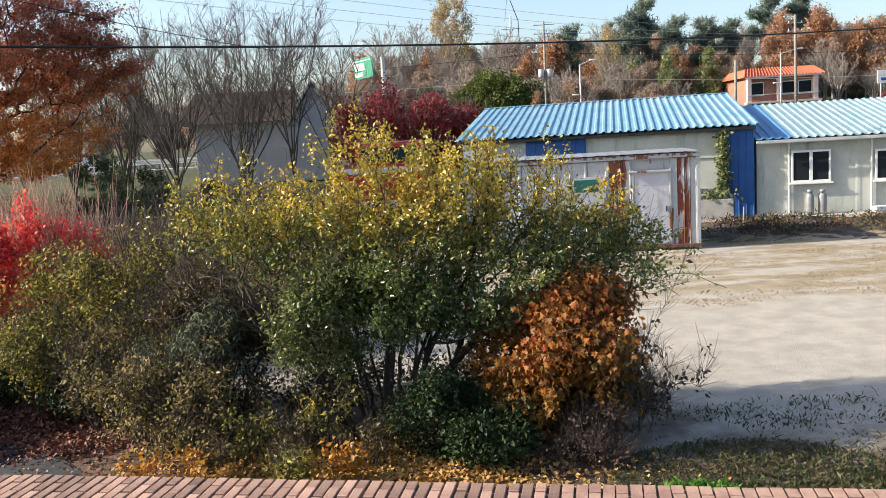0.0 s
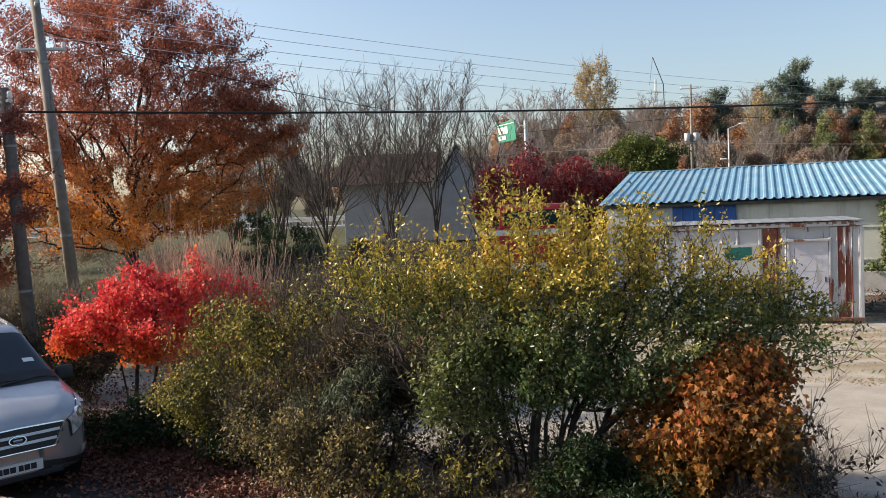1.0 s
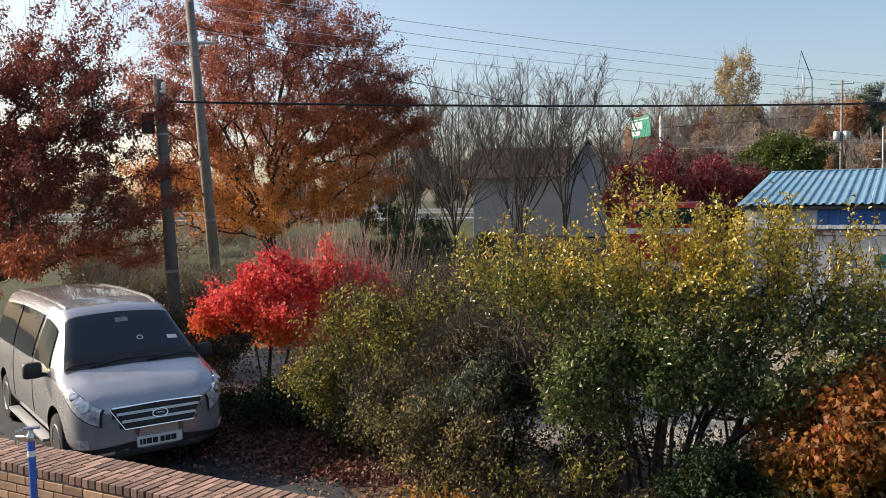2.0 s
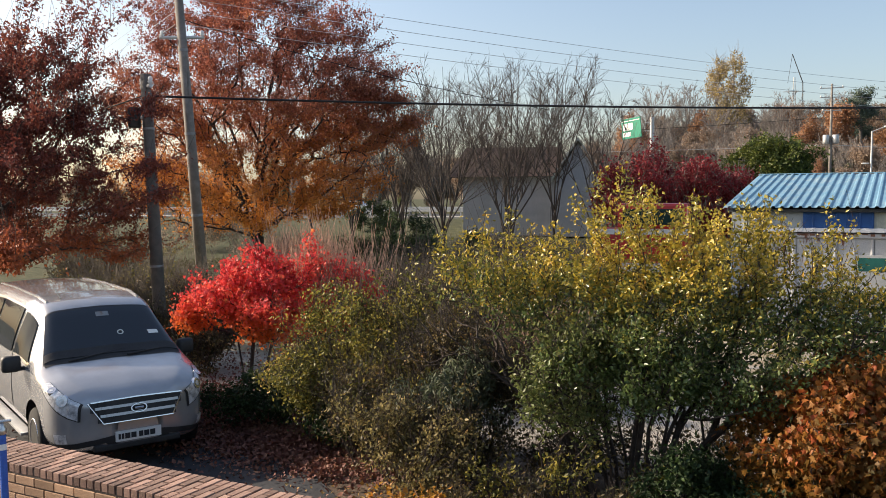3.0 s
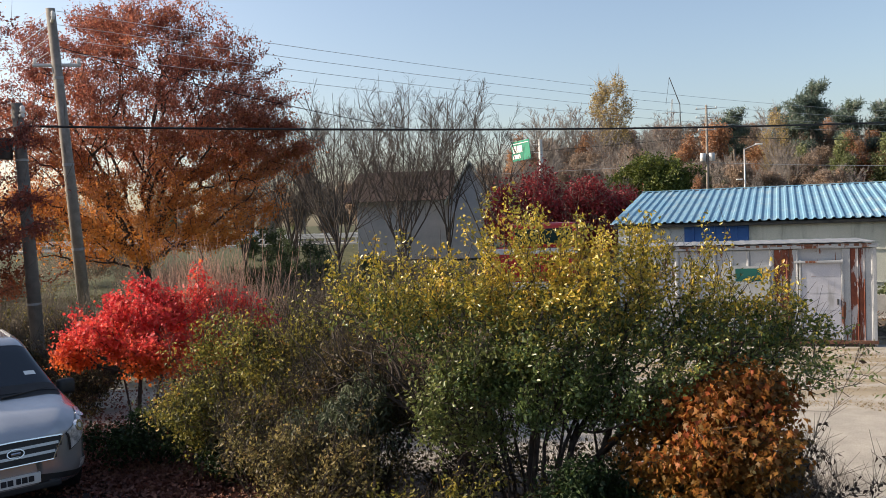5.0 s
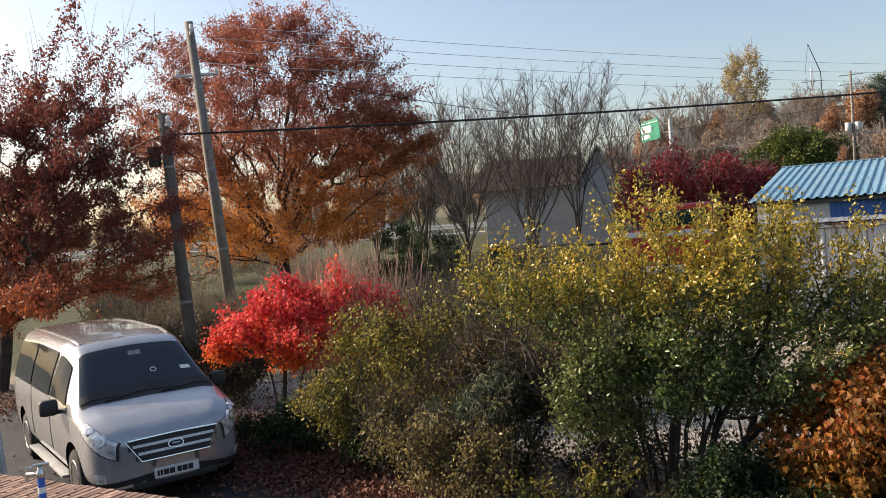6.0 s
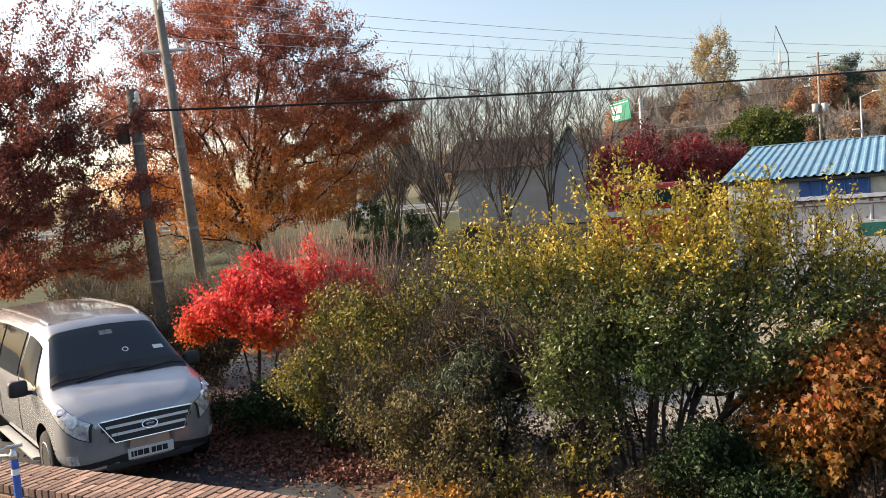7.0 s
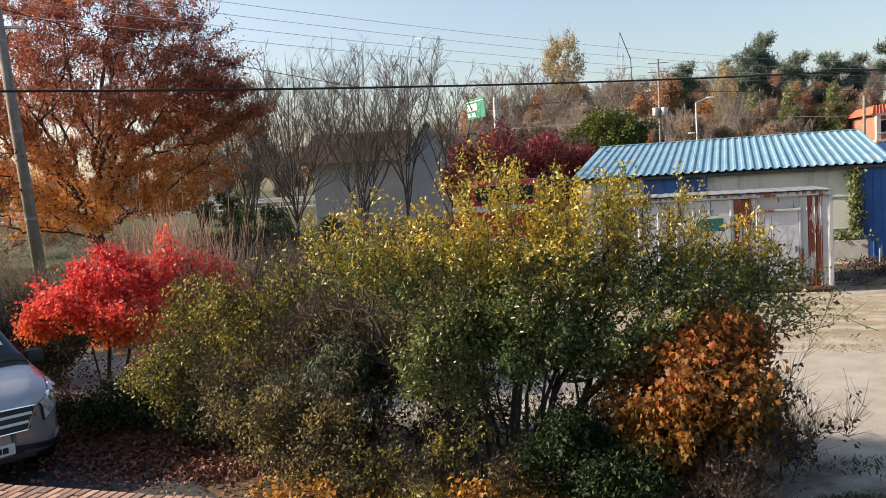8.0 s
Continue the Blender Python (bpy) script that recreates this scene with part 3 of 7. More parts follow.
def plant(name, seed, at, stems, crown, targets, count, size, leaf, bark, label, category, shape="oval", spread=0.1, limit=0.02, thick=0.06, tip=0.004,
          shell=0.55, droop=0.3, flat=0.0, twigs=0, twig_len=0.4, twig_r=0.004, extra=None, bend=0.12, group="", kind="", trunk_name="trunk", up=0.5, lift=0.0, floor=0.05, lobes=9, tier=1.0, fill=0.0, leaf_floor=0.0, vase=None):
    """A tree or shrub at a place: branches and, where it has any, a crown of single leaves. Stems and crown are given from the base."""
    rng = np.random.default_rng(seed)
    top = thing(name, pose(*at), label, category, group, kind)
    tg = inside(rng, crown, targets, shell, lobes, tier) if targets else np.zeros((0, 3))
    tg = tg[tg[:, 2] > floor]
    if extra is not None:
        tg = np.concatenate([tg, np.array(extra(rng))])
    nodes, par = grow(rng, stems, tg, bend, lift)
    r = branch_radii(nodes, par, tip, 0.5, thick)
    meshes = branch_meshes(trunk_name, nodes, par, r)
    for me in meshes:
        part(trunk_name if len(meshes) == 1 else "stem", me, M[bark], top)
    if twigs:
        a, b = twigs_at(rng, nodes, par, r, twigs, twig_len, limit, up)
        part("twig_mass", tubes("twig_mass", a, b, np.full(len(a), twig_r), np.full(len(a), twig_r * 0.5), 3), M[bark], top)["kind"] = "stuff"
    if count:
        c = spray(rng, nodes, par, r, int(count * (1 - fill)), spread, limit)
        if fill:
            c = np.concatenate([c, inside(rng, crown, int(count * fill), 0.3, 40)])
        c = c[c[:, 2] > np.maximum(floor * 0.5, leaf_floor * (0.75 + 0.5 * rng.random(len(c))))]
        if vase:
            off = c[:, 0] - vase[0]
            c = c[c[:, 2] > vase[1] + np.where(off < 0, -off * vase[2], off * vase[3]) + rng.normal(size=len(c)) * 0.12]
        part("crown", leaves("crown", rng, c, size, shape, None, droop, flat), M[leaf], top)
    return top


def sm(v, lo, hi):
    t = min(max((v - lo) / (hi - lo), 0.0), 1.0)
    return t * t * (3 - 2 * t)


def terrain(x, y):
    """The height of the ground: a level lot, a bank up to the road, and a wooded hill behind."""
    z = 1.4 * sm(y, 36, 60)
    z += 9.0 * sm(y, 92, 150) * sm(x + 0.12 * y, -45, 25)
    return z

# ---- ground, road ----
def ground():
    xs = np.concatenate([-np.geomspace(2500, 70, 14), np.arange(-66, 66, 3.0), np.geomspace(70, 2500, 14)])
    ys = np.concatenate([-np.geomspace(2500, 30, 10), np.arange(-26, 200, 3.0), np.geomspace(210, 3000, 12)])
    verts = [(x, y, terrain(x, y)) for y in ys for x in xs]
    n = len(xs)
    quads = [(j * n + i, j * n + i + 1, (j + 1) * n + i + 1, (j + 1) * n + i) for j in range(len(ys) - 1) for i in range(n - 1)]
    tagged(part("ground", np_mesh("ground", verts, quads, True), M["ground"]), "pale gravel lot with dry grass and bare soil", "ground", kind="structure")


ground()


def strip(name, pts, z, thick, material, label, category):
    """A flat slab with the plan given by its corner points."""
    bm = bmesh.new()
    f = bm.faces.new([bm.verts.new((x, y, z)) for x, y in pts])
    r = bmesh.ops.extrude_face_region(bm, geom=[f])
    bmesh.ops.translate(bm, verts=[g for g in r["geom"] if isinstance(g, bmesh.types.BMVert)], vec=(0, 0, -thick))
    bmesh.ops.recalc_face_normals(bm, faces=bm.faces)
    return tagged(part(name, bm, material), label, category, kind="structure")


strip("driveway_pavement", [(-40, 9.5), (-5.2, 4.4), (-3.0, 5.4), (-3.4, 7.3), (-4.6, 8.5), (-6.0, 9.2), (-7.4, 10.6), (-9.5, 12.4), (-14, 14.0), (-40, 21)], 0.02, 0.2, M["asphalt"], "dark worn asphalt driveway, shade put into its colour", "driveway")
strip("road", [(-160, 74), (70, 74), (70, 86), (-160, 86)], 1.52, 0.3, M["asphalt"], "grey asphalt road behind a guard rail", "road")
strip("road_shoulder", [(-160, 71.5), (70, 71.5), (70, 74), (-160, 74)], 1.56, 0.3, M["concrete"], "pale concrete road shoulder", "road shoulder")


def guard_rail(y, z, n, x0, dx, label):
    top = thing("guard_rail", pose(x0, y, z), label, "guard rail")
    bm = bmesh.new()
    for k in range(3):
        zz = 0.42 + 0.13 * k
        add_box(bm, (0, -0.05 if k != 1 else -0.02, zz), (n * dx, 0.02, zz + 0.1), 0.02)
    part("rail", bm, M["galv"], top)
    post = box((-0.05, 0.02, 0), (0.05, 0.12, 0.8), 0.01)
    first = part("post", post, M["galv"], top)
    for k in range(1, n + 1):
        part("post", first.data, None, top, m=pose(k * dx, 0, 0))


guard_rail(73.8, 1.55, 46, -120, 3.0, "long galvanised steel guard rail along the road")
guard_rail(87.0, 1.5, 46, -120, 3.0, "galvanised guard rail on the far road edge")

# ---- compound: sheds, storage box, garden wall ----
YARD = pose(8.6, 26.0, 0, 0, 0, -9.5)


def ribbed(u0, u1, v0, z0, v1, z1, pitch, rib=0.035, left=0.0):
    """Trapezoidal metal sheeting from eave (v0, z0) to ridge (v1, z1)."""
    bm = bmesh.new()
    n = max(1, int(round((u1 - u0) / pitch)))
    p = (u1 - u0) / n
    prof = []
    for k in range(n):
        a = u0 + k * p
        prof += [(a, 0), (a + 0.52 * p, 0), (a + 0.64 * p, rib), (a + 0.88 * p, rib)]
    prof.append((u1, 0))
    rows = []
    for s in (0.0, 0.5, 1.0):
        rows.append([bm.verts.new((u, v0 + (v1 - v0) * s, z0 + (z1 - z0) * s + h)) for u, h in prof])
    for a, b in zip(rows, rows[1:]):
        for i in range(len(prof) - 1):
            bm.faces.new((a[i], a[i + 1], b[i + 1], b[i]))
    r = bmesh.ops.extrude_face_region(bm, geom=list(bm.faces))
    bmesh.ops.translate(bm, verts=[g for g in r["geom"] if isinstance(g, bmesh.types.BMVert)], vec=(0, 0, -0.006))
    return bm


def wall_sheet(u0, u1, v, z0, z1, pitch=0.22, rib=0.018):
    """Upright ribbed panel that faces -v, as a closed slab."""
    bm = bmesh.new()
    n = max(1, int(round((u1 - u0) / pitch)))
    p = (u1 - u0) / n
    prof = []
    for k in range(n):
        a = u0 + k * p
        prof += [(a, 0), (a + 0.8 * p, 0), (a + 0.86 * p, rib), (a + 0.94 * p, rib)]
    prof.append((u1, 0))
    lo = [bm.verts.new((u, v - h, z0)) for u, h in prof]
    hi = [bm.verts.new((u, v - h, z1)) for u, h in prof]
    for i in range(len(prof) - 1):
        bm.faces.new((lo[i], lo[i + 1], hi[i + 1], hi[i]))
    r = bmesh.ops.extrude_face_region(bm, geom=list(bm.faces))
    bmesh.ops.translate(bm, verts=[g for g in r["geom"] if isinstance(g, bmesh.types.BMVert)], vec=(0, 0.06, 0))
    return bm


def gable_body(u0, u1, v0, v1, ze, zr, t=0.1):
    """Side and back walls of a shed with the ridge in the middle of its depth."""
    bm = bmesh.new()
    vm = (v0 + v1) / 2
    for a, b in ((u0, u0 + t), (u1 - t, u1)):
        ring = [(v0, 0), (v1, 0), (v1, ze), (vm, zr), (v0, ze)]
        f = bm.faces.new([bm.verts.new((a, v, z)) for v, z in ring])
        r = bmesh.ops.extrude_face_region(bm, geom=[f])
        bmesh.ops.translate(bm, verts=[g for g in r["geom"] if isinstance(g, bmesh.types.BMVert)], vec=(b - a, 0, 0))
    add_box(bm, (u0 + t, v1 - t, 0), (u1 - t, v1, ze))
    bmesh.ops.recalc_face_normals(bm, faces=bm.faces)
    return bm


def blue_shed():
    top = thing("shed", YARD, "long weathered white metal shed with a sky-blue ribbed roof", "shed")
    part("wall", gable_body(-9.0, -0.01, 0.36, 13.8, 2.8, 3.95), M["wall_grey"], top)
    part("front_panel", wall_sheet(-5.06, -3.05, 0.3, 0, 2.8, 0.9, 0.006), M["wall_white"], top, "dirty white wall panel")
    part("front_panel", wall_sheet(-3.05, -0.88, 0.3, 0, 2.8, 0.9, 0.006), M["wall_white"], top, "dirty white wall panel")
    part("front_panel", wall_sheet(-6.95, -5.06, 0.27, 0, 2.8, 0.3), M["wall_blue"], top, "deep blue ribbed wall panel")
    part("front_panel", wall_sheet(-0.88, -0.02, 0.24, 0, 2.8, 0.22), M["wall_blue"], top, "deep blue ribbed wall panel")
    part("front_panel", wall_sheet(-9.0, -6.95, 0.3, 0, 2.8, 0.45, 0.006), M["wall_grey"], top, "grey wall panel")
    bm = bmesh.new()
    for z in (1.9, 0.95):
        add_box(bm, (-3.0, 0.262, z), (-0.92, 0.292, z + 0.03))
    part("trim", bm, M["wall_white"], top)
    roof = part("roof", ribbed(-9.2, 0.1, -0.05, 2.84, 7.0, 3.98, 0.25, 0.045), M["roof_blue"], top, "faded sky-blue ribbed metal roof")
    part("roof", ribbed(-9.2, 0.1, 14.1, 2.84, 7.0, 3.98, 0.25, 0.045), M["roof_blue"], top)
    bm = bmesh.new()
    add_box(bm, (-9.2, 6.9, 3.995), (0.1, 7.1, 4.03), 0.01)
    part("ridge_cap", bm, M["roof_blue"], roof)
    part("eave_beam", box((-9.1, 0.1, 2.7), (0.02, 0.2, 2.8), 0.01), M["dark_metal"], top)


blue_shed()


def window_unit(u0, u1, v, z0, z1, top, mull=True):
    w = part("window", box((u0, v - 0.05, z0), (u1, v + 0.02, z1), 0.006), M["glass"], top, "dark window pane")
    bm = bmesh.new()
    t = 0.065
    add_box(bm, (u0 - t, v - 0.075, z0 - t), (u1 + t, v - 0.005, z0), 0.008)
    add_box(bm, (u0 - t, v - 0.075, z1), (u1 + t, v - 0.005, z1 + t), 0.008)
    add_box(bm, (u0 - t, v - 0.07, z0), (u0, v - 0.005, z1), 0.008)
    add_box(bm, (u1, v - 0.07, z0), (u1 + t, v - 0.005, z1), 0.008)
    if mull:
        um = (u0 + u1) / 2
        add_box(bm, (um - 0.045, v - 0.085, z0), (um + 0.045, v - 0.052, z1), 0.008)
    part("window_frame", bm, M["white_frame"], w)
    part("window_sill", box((u0 - 0.12, v - 0.13, z0 - t - 0.05), (u1 + 0.12, v - 0.01, z0 - t - 0.005), 0.01), M["white_frame"], w)


def white_house():
    top = thing("house", YARD, "low white panel house with a pale ribbed roof", "house")
    part("wall", gable_body(0.06, 9.0, 0.42, 12.0, 2.33, 3.45), M["wall_white"], top)
    for k in range(9):
        part("front_panel", wall_sheet(0.06 + k * 1.0, 1.06 + k * 1.0, 0.34, 0, 2.33, 1.0, 0.008), M["wall_white"], top)
    roof = part("roof", ribbed(0.02, 1.05, -0.02, 2.37, 6.4, 3.47, 0.25, 0.04), M["roof_deep"], top, "deep blue part of the metal roof")
    part("roof", ribbed(1.05, 9.2, -0.02, 2.37, 6.4, 3.47, 0.25, 0.04), M["roof_white"], top, "pale weathered ribbed metal roof")
    part("roof", ribbed(0.02, 9.2, 12.4, 2.37, 6.4, 3.47, 0.25, 0.04), M["roof_white"], top)
    part("gutter", box((0.0, -0.12, 2.24), (9.2, -0.03, 2.34), 0.02), M["galv"], top)
    window_unit(1.1, 2.1, 0.3, 1.08, 1.92, top)
    window_unit(3.45, 4.45, 0.3, 1.05, 1.85, top)
    for u in (0.98, 3.3):
        part("downpipe", rod((u, 0.28, 0), (u, 0.28, 2.25), 0.03), M["white_frame"], top)


white_house()


def storage_box():
    """Old sheet-metal storage box with a rusty front and a door."""
    top = thing("storage_box", pose(5.42, 20.5, 0, 0, 0, -4.5), "pale lilac metal storage box with rusty panels and a door", "storage box")
    L, D, Hh = 5.2, 2.4, 2.33
    part("body", box((-L, 0.05, 0.12), (0, D, Hh - 0.03), 0.01), M["box_metal"], top)
    edges = [-L, -4.2, -3.35, -2.62, -2.1, -1.78, -1.58]
    for a, b in zip(edges, edges[1:]):
        part("front_panel", wall_sheet(a + 0.008, b - 0.008, 0.0, 0.14, Hh - 0.12, 0.45, 0.02), M["box_rust"] if b == -1.78 else M["box_metal"], top, "panel streaked with red-brown rust" if b == -1.78 else "")
    for a, b, mt in ((-0.66, -0.5, "box_metal"), (-0.5, -0.33, "box_rust"), (-0.33, -0.2, "box_rust"), (-0.2, -0.04, "box_metal")):
        part("front_panel", wall_sheet(a + 0.004, b - 0.004, 0.0, 0.14, Hh - 0.12, 0.15, 0.015), M[mt], top, "panel streaked with red-brown rust" if mt == "box_rust" else "")
    door = part("door", box((-1.52, -0.025, 0.16), (-0.7, 0.03, 1.92), 0.012), M["box_door"], top, "pale grey steel door")
    bm = bmesh.new()
    for lo, hi in (((-1.575, -0.04, 0.15), (-1.525, 0.03, 1.97)), ((-0.695, -0.04, 0.15), (-0.65, 0.03, 1.97)), ((-1.66, -0.1, 1.9), (-0.66, 0.03, 1.95))):
        add_box(bm, lo, hi, 0.008)
    part("door_frame", bm, M["box_metal"], door)
    part("handle", box((-0.79, -0.06, 0.95), (-0.76, -0.02, 1.08), 0.006), M["dark_metal"], door)
    bm = bmesh.new()
    for s in range(4):
        add_box(bm, (-1.4 + s * 0.02, -0.03, 0.45 + s * 0.38), (-0.83 - s * 0.0, -0.027, 0.455 + s * 0.38))
    part("seam", bm, M["box_metal"], door)
    part("post", box((-0.05, -0.03, 0.0), (0.03, 0.06, Hh), 0.01), M["box_metal"], top)
    part("post", box((-L - 0.03, -0.03, 0.0), (-L + 0.05, 0.06, Hh), 0.01), M["box_metal"], top)
    part("top_rail", box((-L - 0.04, -0.06, Hh - 0.1), (0.05, 0.05, Hh), 0.012), M["box_metal"], top, "pale top rail with rust")
    part("bottom_rail", box((-L - 0.04, -0.05, 0.06), (0.05, 0.05, 0.14), 0.012), M["rust"], top, "rusted bottom rail")
    part("roof", ribbed(-L - 0.06, 0.06, -0.1, Hh + 0.03, D + 0.06, Hh + 0.035, 0.3, 0.008), M["tank_grey"], top, "thin sheet roof with rusty edge")
    part("skid", box((-L, -0.03, 0), (0.02, 0.15, 0.058), 0.005), M["bark_dark"], top, "dark timber skid")
    rng = random.Random(17)
    for k in range(30):
        u = -L + 0.1 + k * 0.172 + rng.uniform(-0.05, 0.05)
        part("rust_flake", box((u, -0.066, Hh - rng.uniform(0.025, 0.06)), (u + rng.uniform(0.05, 0.15), -0.06, Hh - 0.004)), M["rust"], top)
    w = part("window", box((-2.95, -0.045, 1.5), (-2.35, -0.02, 1.8), 0.006), M["teal"], top, "small teal board over a window")
    part("window_frame", box((-3.26, -0.04, 1.04), (-2.19, -0.022, 1.86), 0.006), M["galv"], w)


storage_box()


def gas_cylinder(at):
    top = thing("gas_cylinder", at, "grey steel gas cylinder beside the house wall", "gas cylinder", "gas cylinders")
    part("body", lathe([(0.1, 0.0), (0.145, 0.03), (0.15, 0.08), (0.15, 0.62), (0.13, 0.71), (0.06, 0.77), (0.04, 0.8)], 18), M["tank_grey"], top)
    part("valve", lathe([(0.025, 0.8), (0.025, 0.86), (0.045, 0.87), (0.045, 0.9)], 10), M["steel"], top)
    part("collar", lathe([(0.09, 0.78), (0.095, 0.78), (0.095, 0.9), (0.09, 0.9)], 14), M["tank_grey"], top)
    return top


cyl = gas_cylinder(YARD @ pose(1.5, -0.06, 0.08) @ Matrix.Scale(0.82, 4))
copy_thing(cyl, YARD @ pose(1.86, -0.03, 0.08, 0, 0, 40))
tagged(part("slab", box((0.3, -0.5, -0.1), (6.2, 0.3, 0.08), 0.02), M["concrete"], None, m=YARD), "low concrete slab along the house", "slab", kind="structure")
tagged(part("low_wall", box((-1.85, -0.95, 0), (-0.78, -0.8, 0.72), 0.02), M["concrete"], None, m=YARD), "short stained concrete wall before the shed", "low wall", kind="structure")
tagged(part("retaining_edge", box((-1.95, -1.6, -0.1), (3.4, -1.42, 0.16), 0.03), M["concrete"], None, m=YARD), "weathered concrete edge of the yard", "edging", kind="structure")


def soil_bank():
    """A low uneven bank of dark soil before the house; its tone also holds painted shadow."""
    rng = np.random.default_rng(8)
    us, vs = np.linspace(-2.6, 9.5, 74), np.linspace(-5.0, -0.5, 24)
    verts = []
    for v in vs:
        for u in us:
            h = 0.02 + 0.14 * sm(v, -4.2, -2.4) * sm(u, -2.6, -1.6) - 0.1 * sm(v, -1.2, -0.6) + 0.07 * noise.noise(Vector((u * 1.7, v * 1.7, 3))) * sm(v, -5.0, -4.0)
            verts.append((u, v + 0.5 * noise.noise(Vector((u * 0.9, 1, 0))) * sm(v, -1.5, -3.5), h - 0.02 + rng.normal() * 0.012))
    n = len(us)
    quads = [(j * n + i, j * n + i + 1, (j + 1) * n + i + 1, (j + 1) * n + i) for j in range(len(vs) - 1) for i in range(n - 1)]
    tagged(part("soil_bank", np_mesh("soil_bank", verts, quads, True), M["soil"], None, m=YARD), "low bank of dark soil with withered weeds, shadow painted into its tone", "bank", kind="structure")


soil_bank()


def clutter():
    rng = random.Random(5)
    for k in range(9):
        u, v = rng.uniform(0.2, 5.5), rng.uniform(-1.3, -0.5)
        ln = rng.uniform(0.5, 1.7)
        ob = part("plank", box((0, -0.06, 0), (ln, 0.06, 0.035), 0.006), M["timber"], None, m=YARD @ pose(u, v, 0.05 + 0.05 * (k % 3), rng.uniform(-2, 2), rng.uniform(-2, 2), rng.uniform(-25, 25)))
        tagged(ob, "grey weathered timber plank on the yard's edge", "plank", "planks")
    for k in range(7):
        u, v = rng.uniform(-1.8, 5.5), rng.uniform(-2.4, -1.6)
        bm = bmesh.new()
        bmesh.ops.create_icosphere(bm, subdivisions=2, radius=rng.uniform(0.09, 0.17))
        for q in bm.verts:
            q.co *= 1 + 0.35 * noise.noise(q.co * 7 + Vector((k, 0, 0)))
            q.co.z *= 0.6
        tagged(part("stone", bm, M["concrete"], None, m=YARD @ pose(u, v, 0.05)), "pale rough stone lying in dry grass", "stone", "stones")
    ob = part("white_block", box((-0.2, -0.12, 0), (0.2, 0.12, 0.22), 0.02), M["white_frame"], None, m=YARD @ pose(3.35, -0.5, 0.08, 0, 0, 12))
    tagged(ob, "white block by the house wall", "block")
    ob = part("stake", rod((0, 0, 0), (0.03, 0.02, 0.62), 0.025, 0.02, 7), M["timber"], None, m=YARD @ pose(-0.75, -2.5, 0))
    tagged(ob, "short wooden stake stuck in the ground", "stake")


clutter()


# ---- garden wall of brick ----
WALL = pose(-6.19, 5.14, 0, 0, 0, -8.6)     # u along the wall's far edge to the right, v back to the eye is negative
WALL_TOP, WALL_W = 1.3, 0.42


def brick_shape(lx, ly, lz, name):
    me = bpy.data.meshes.new(name)
    box((0, 0, 0), (lx, ly, lz), 0.004).to_mesh(me)
    return me


def garden_wall():
    u0, u1 = -6.0, 12.0
    core = part("garden_wall", box((u0, -WALL_W + 0.012, -0.1), (u1, -0.012, WALL_TOP - 0.018), 0.004), M["mortar"], None, m=WALL)
    tagged(core, "low red brick garden wall with a brick-on-edge coping", "brick wall", kind="structure")
    return core


wall_core = garden_wall()


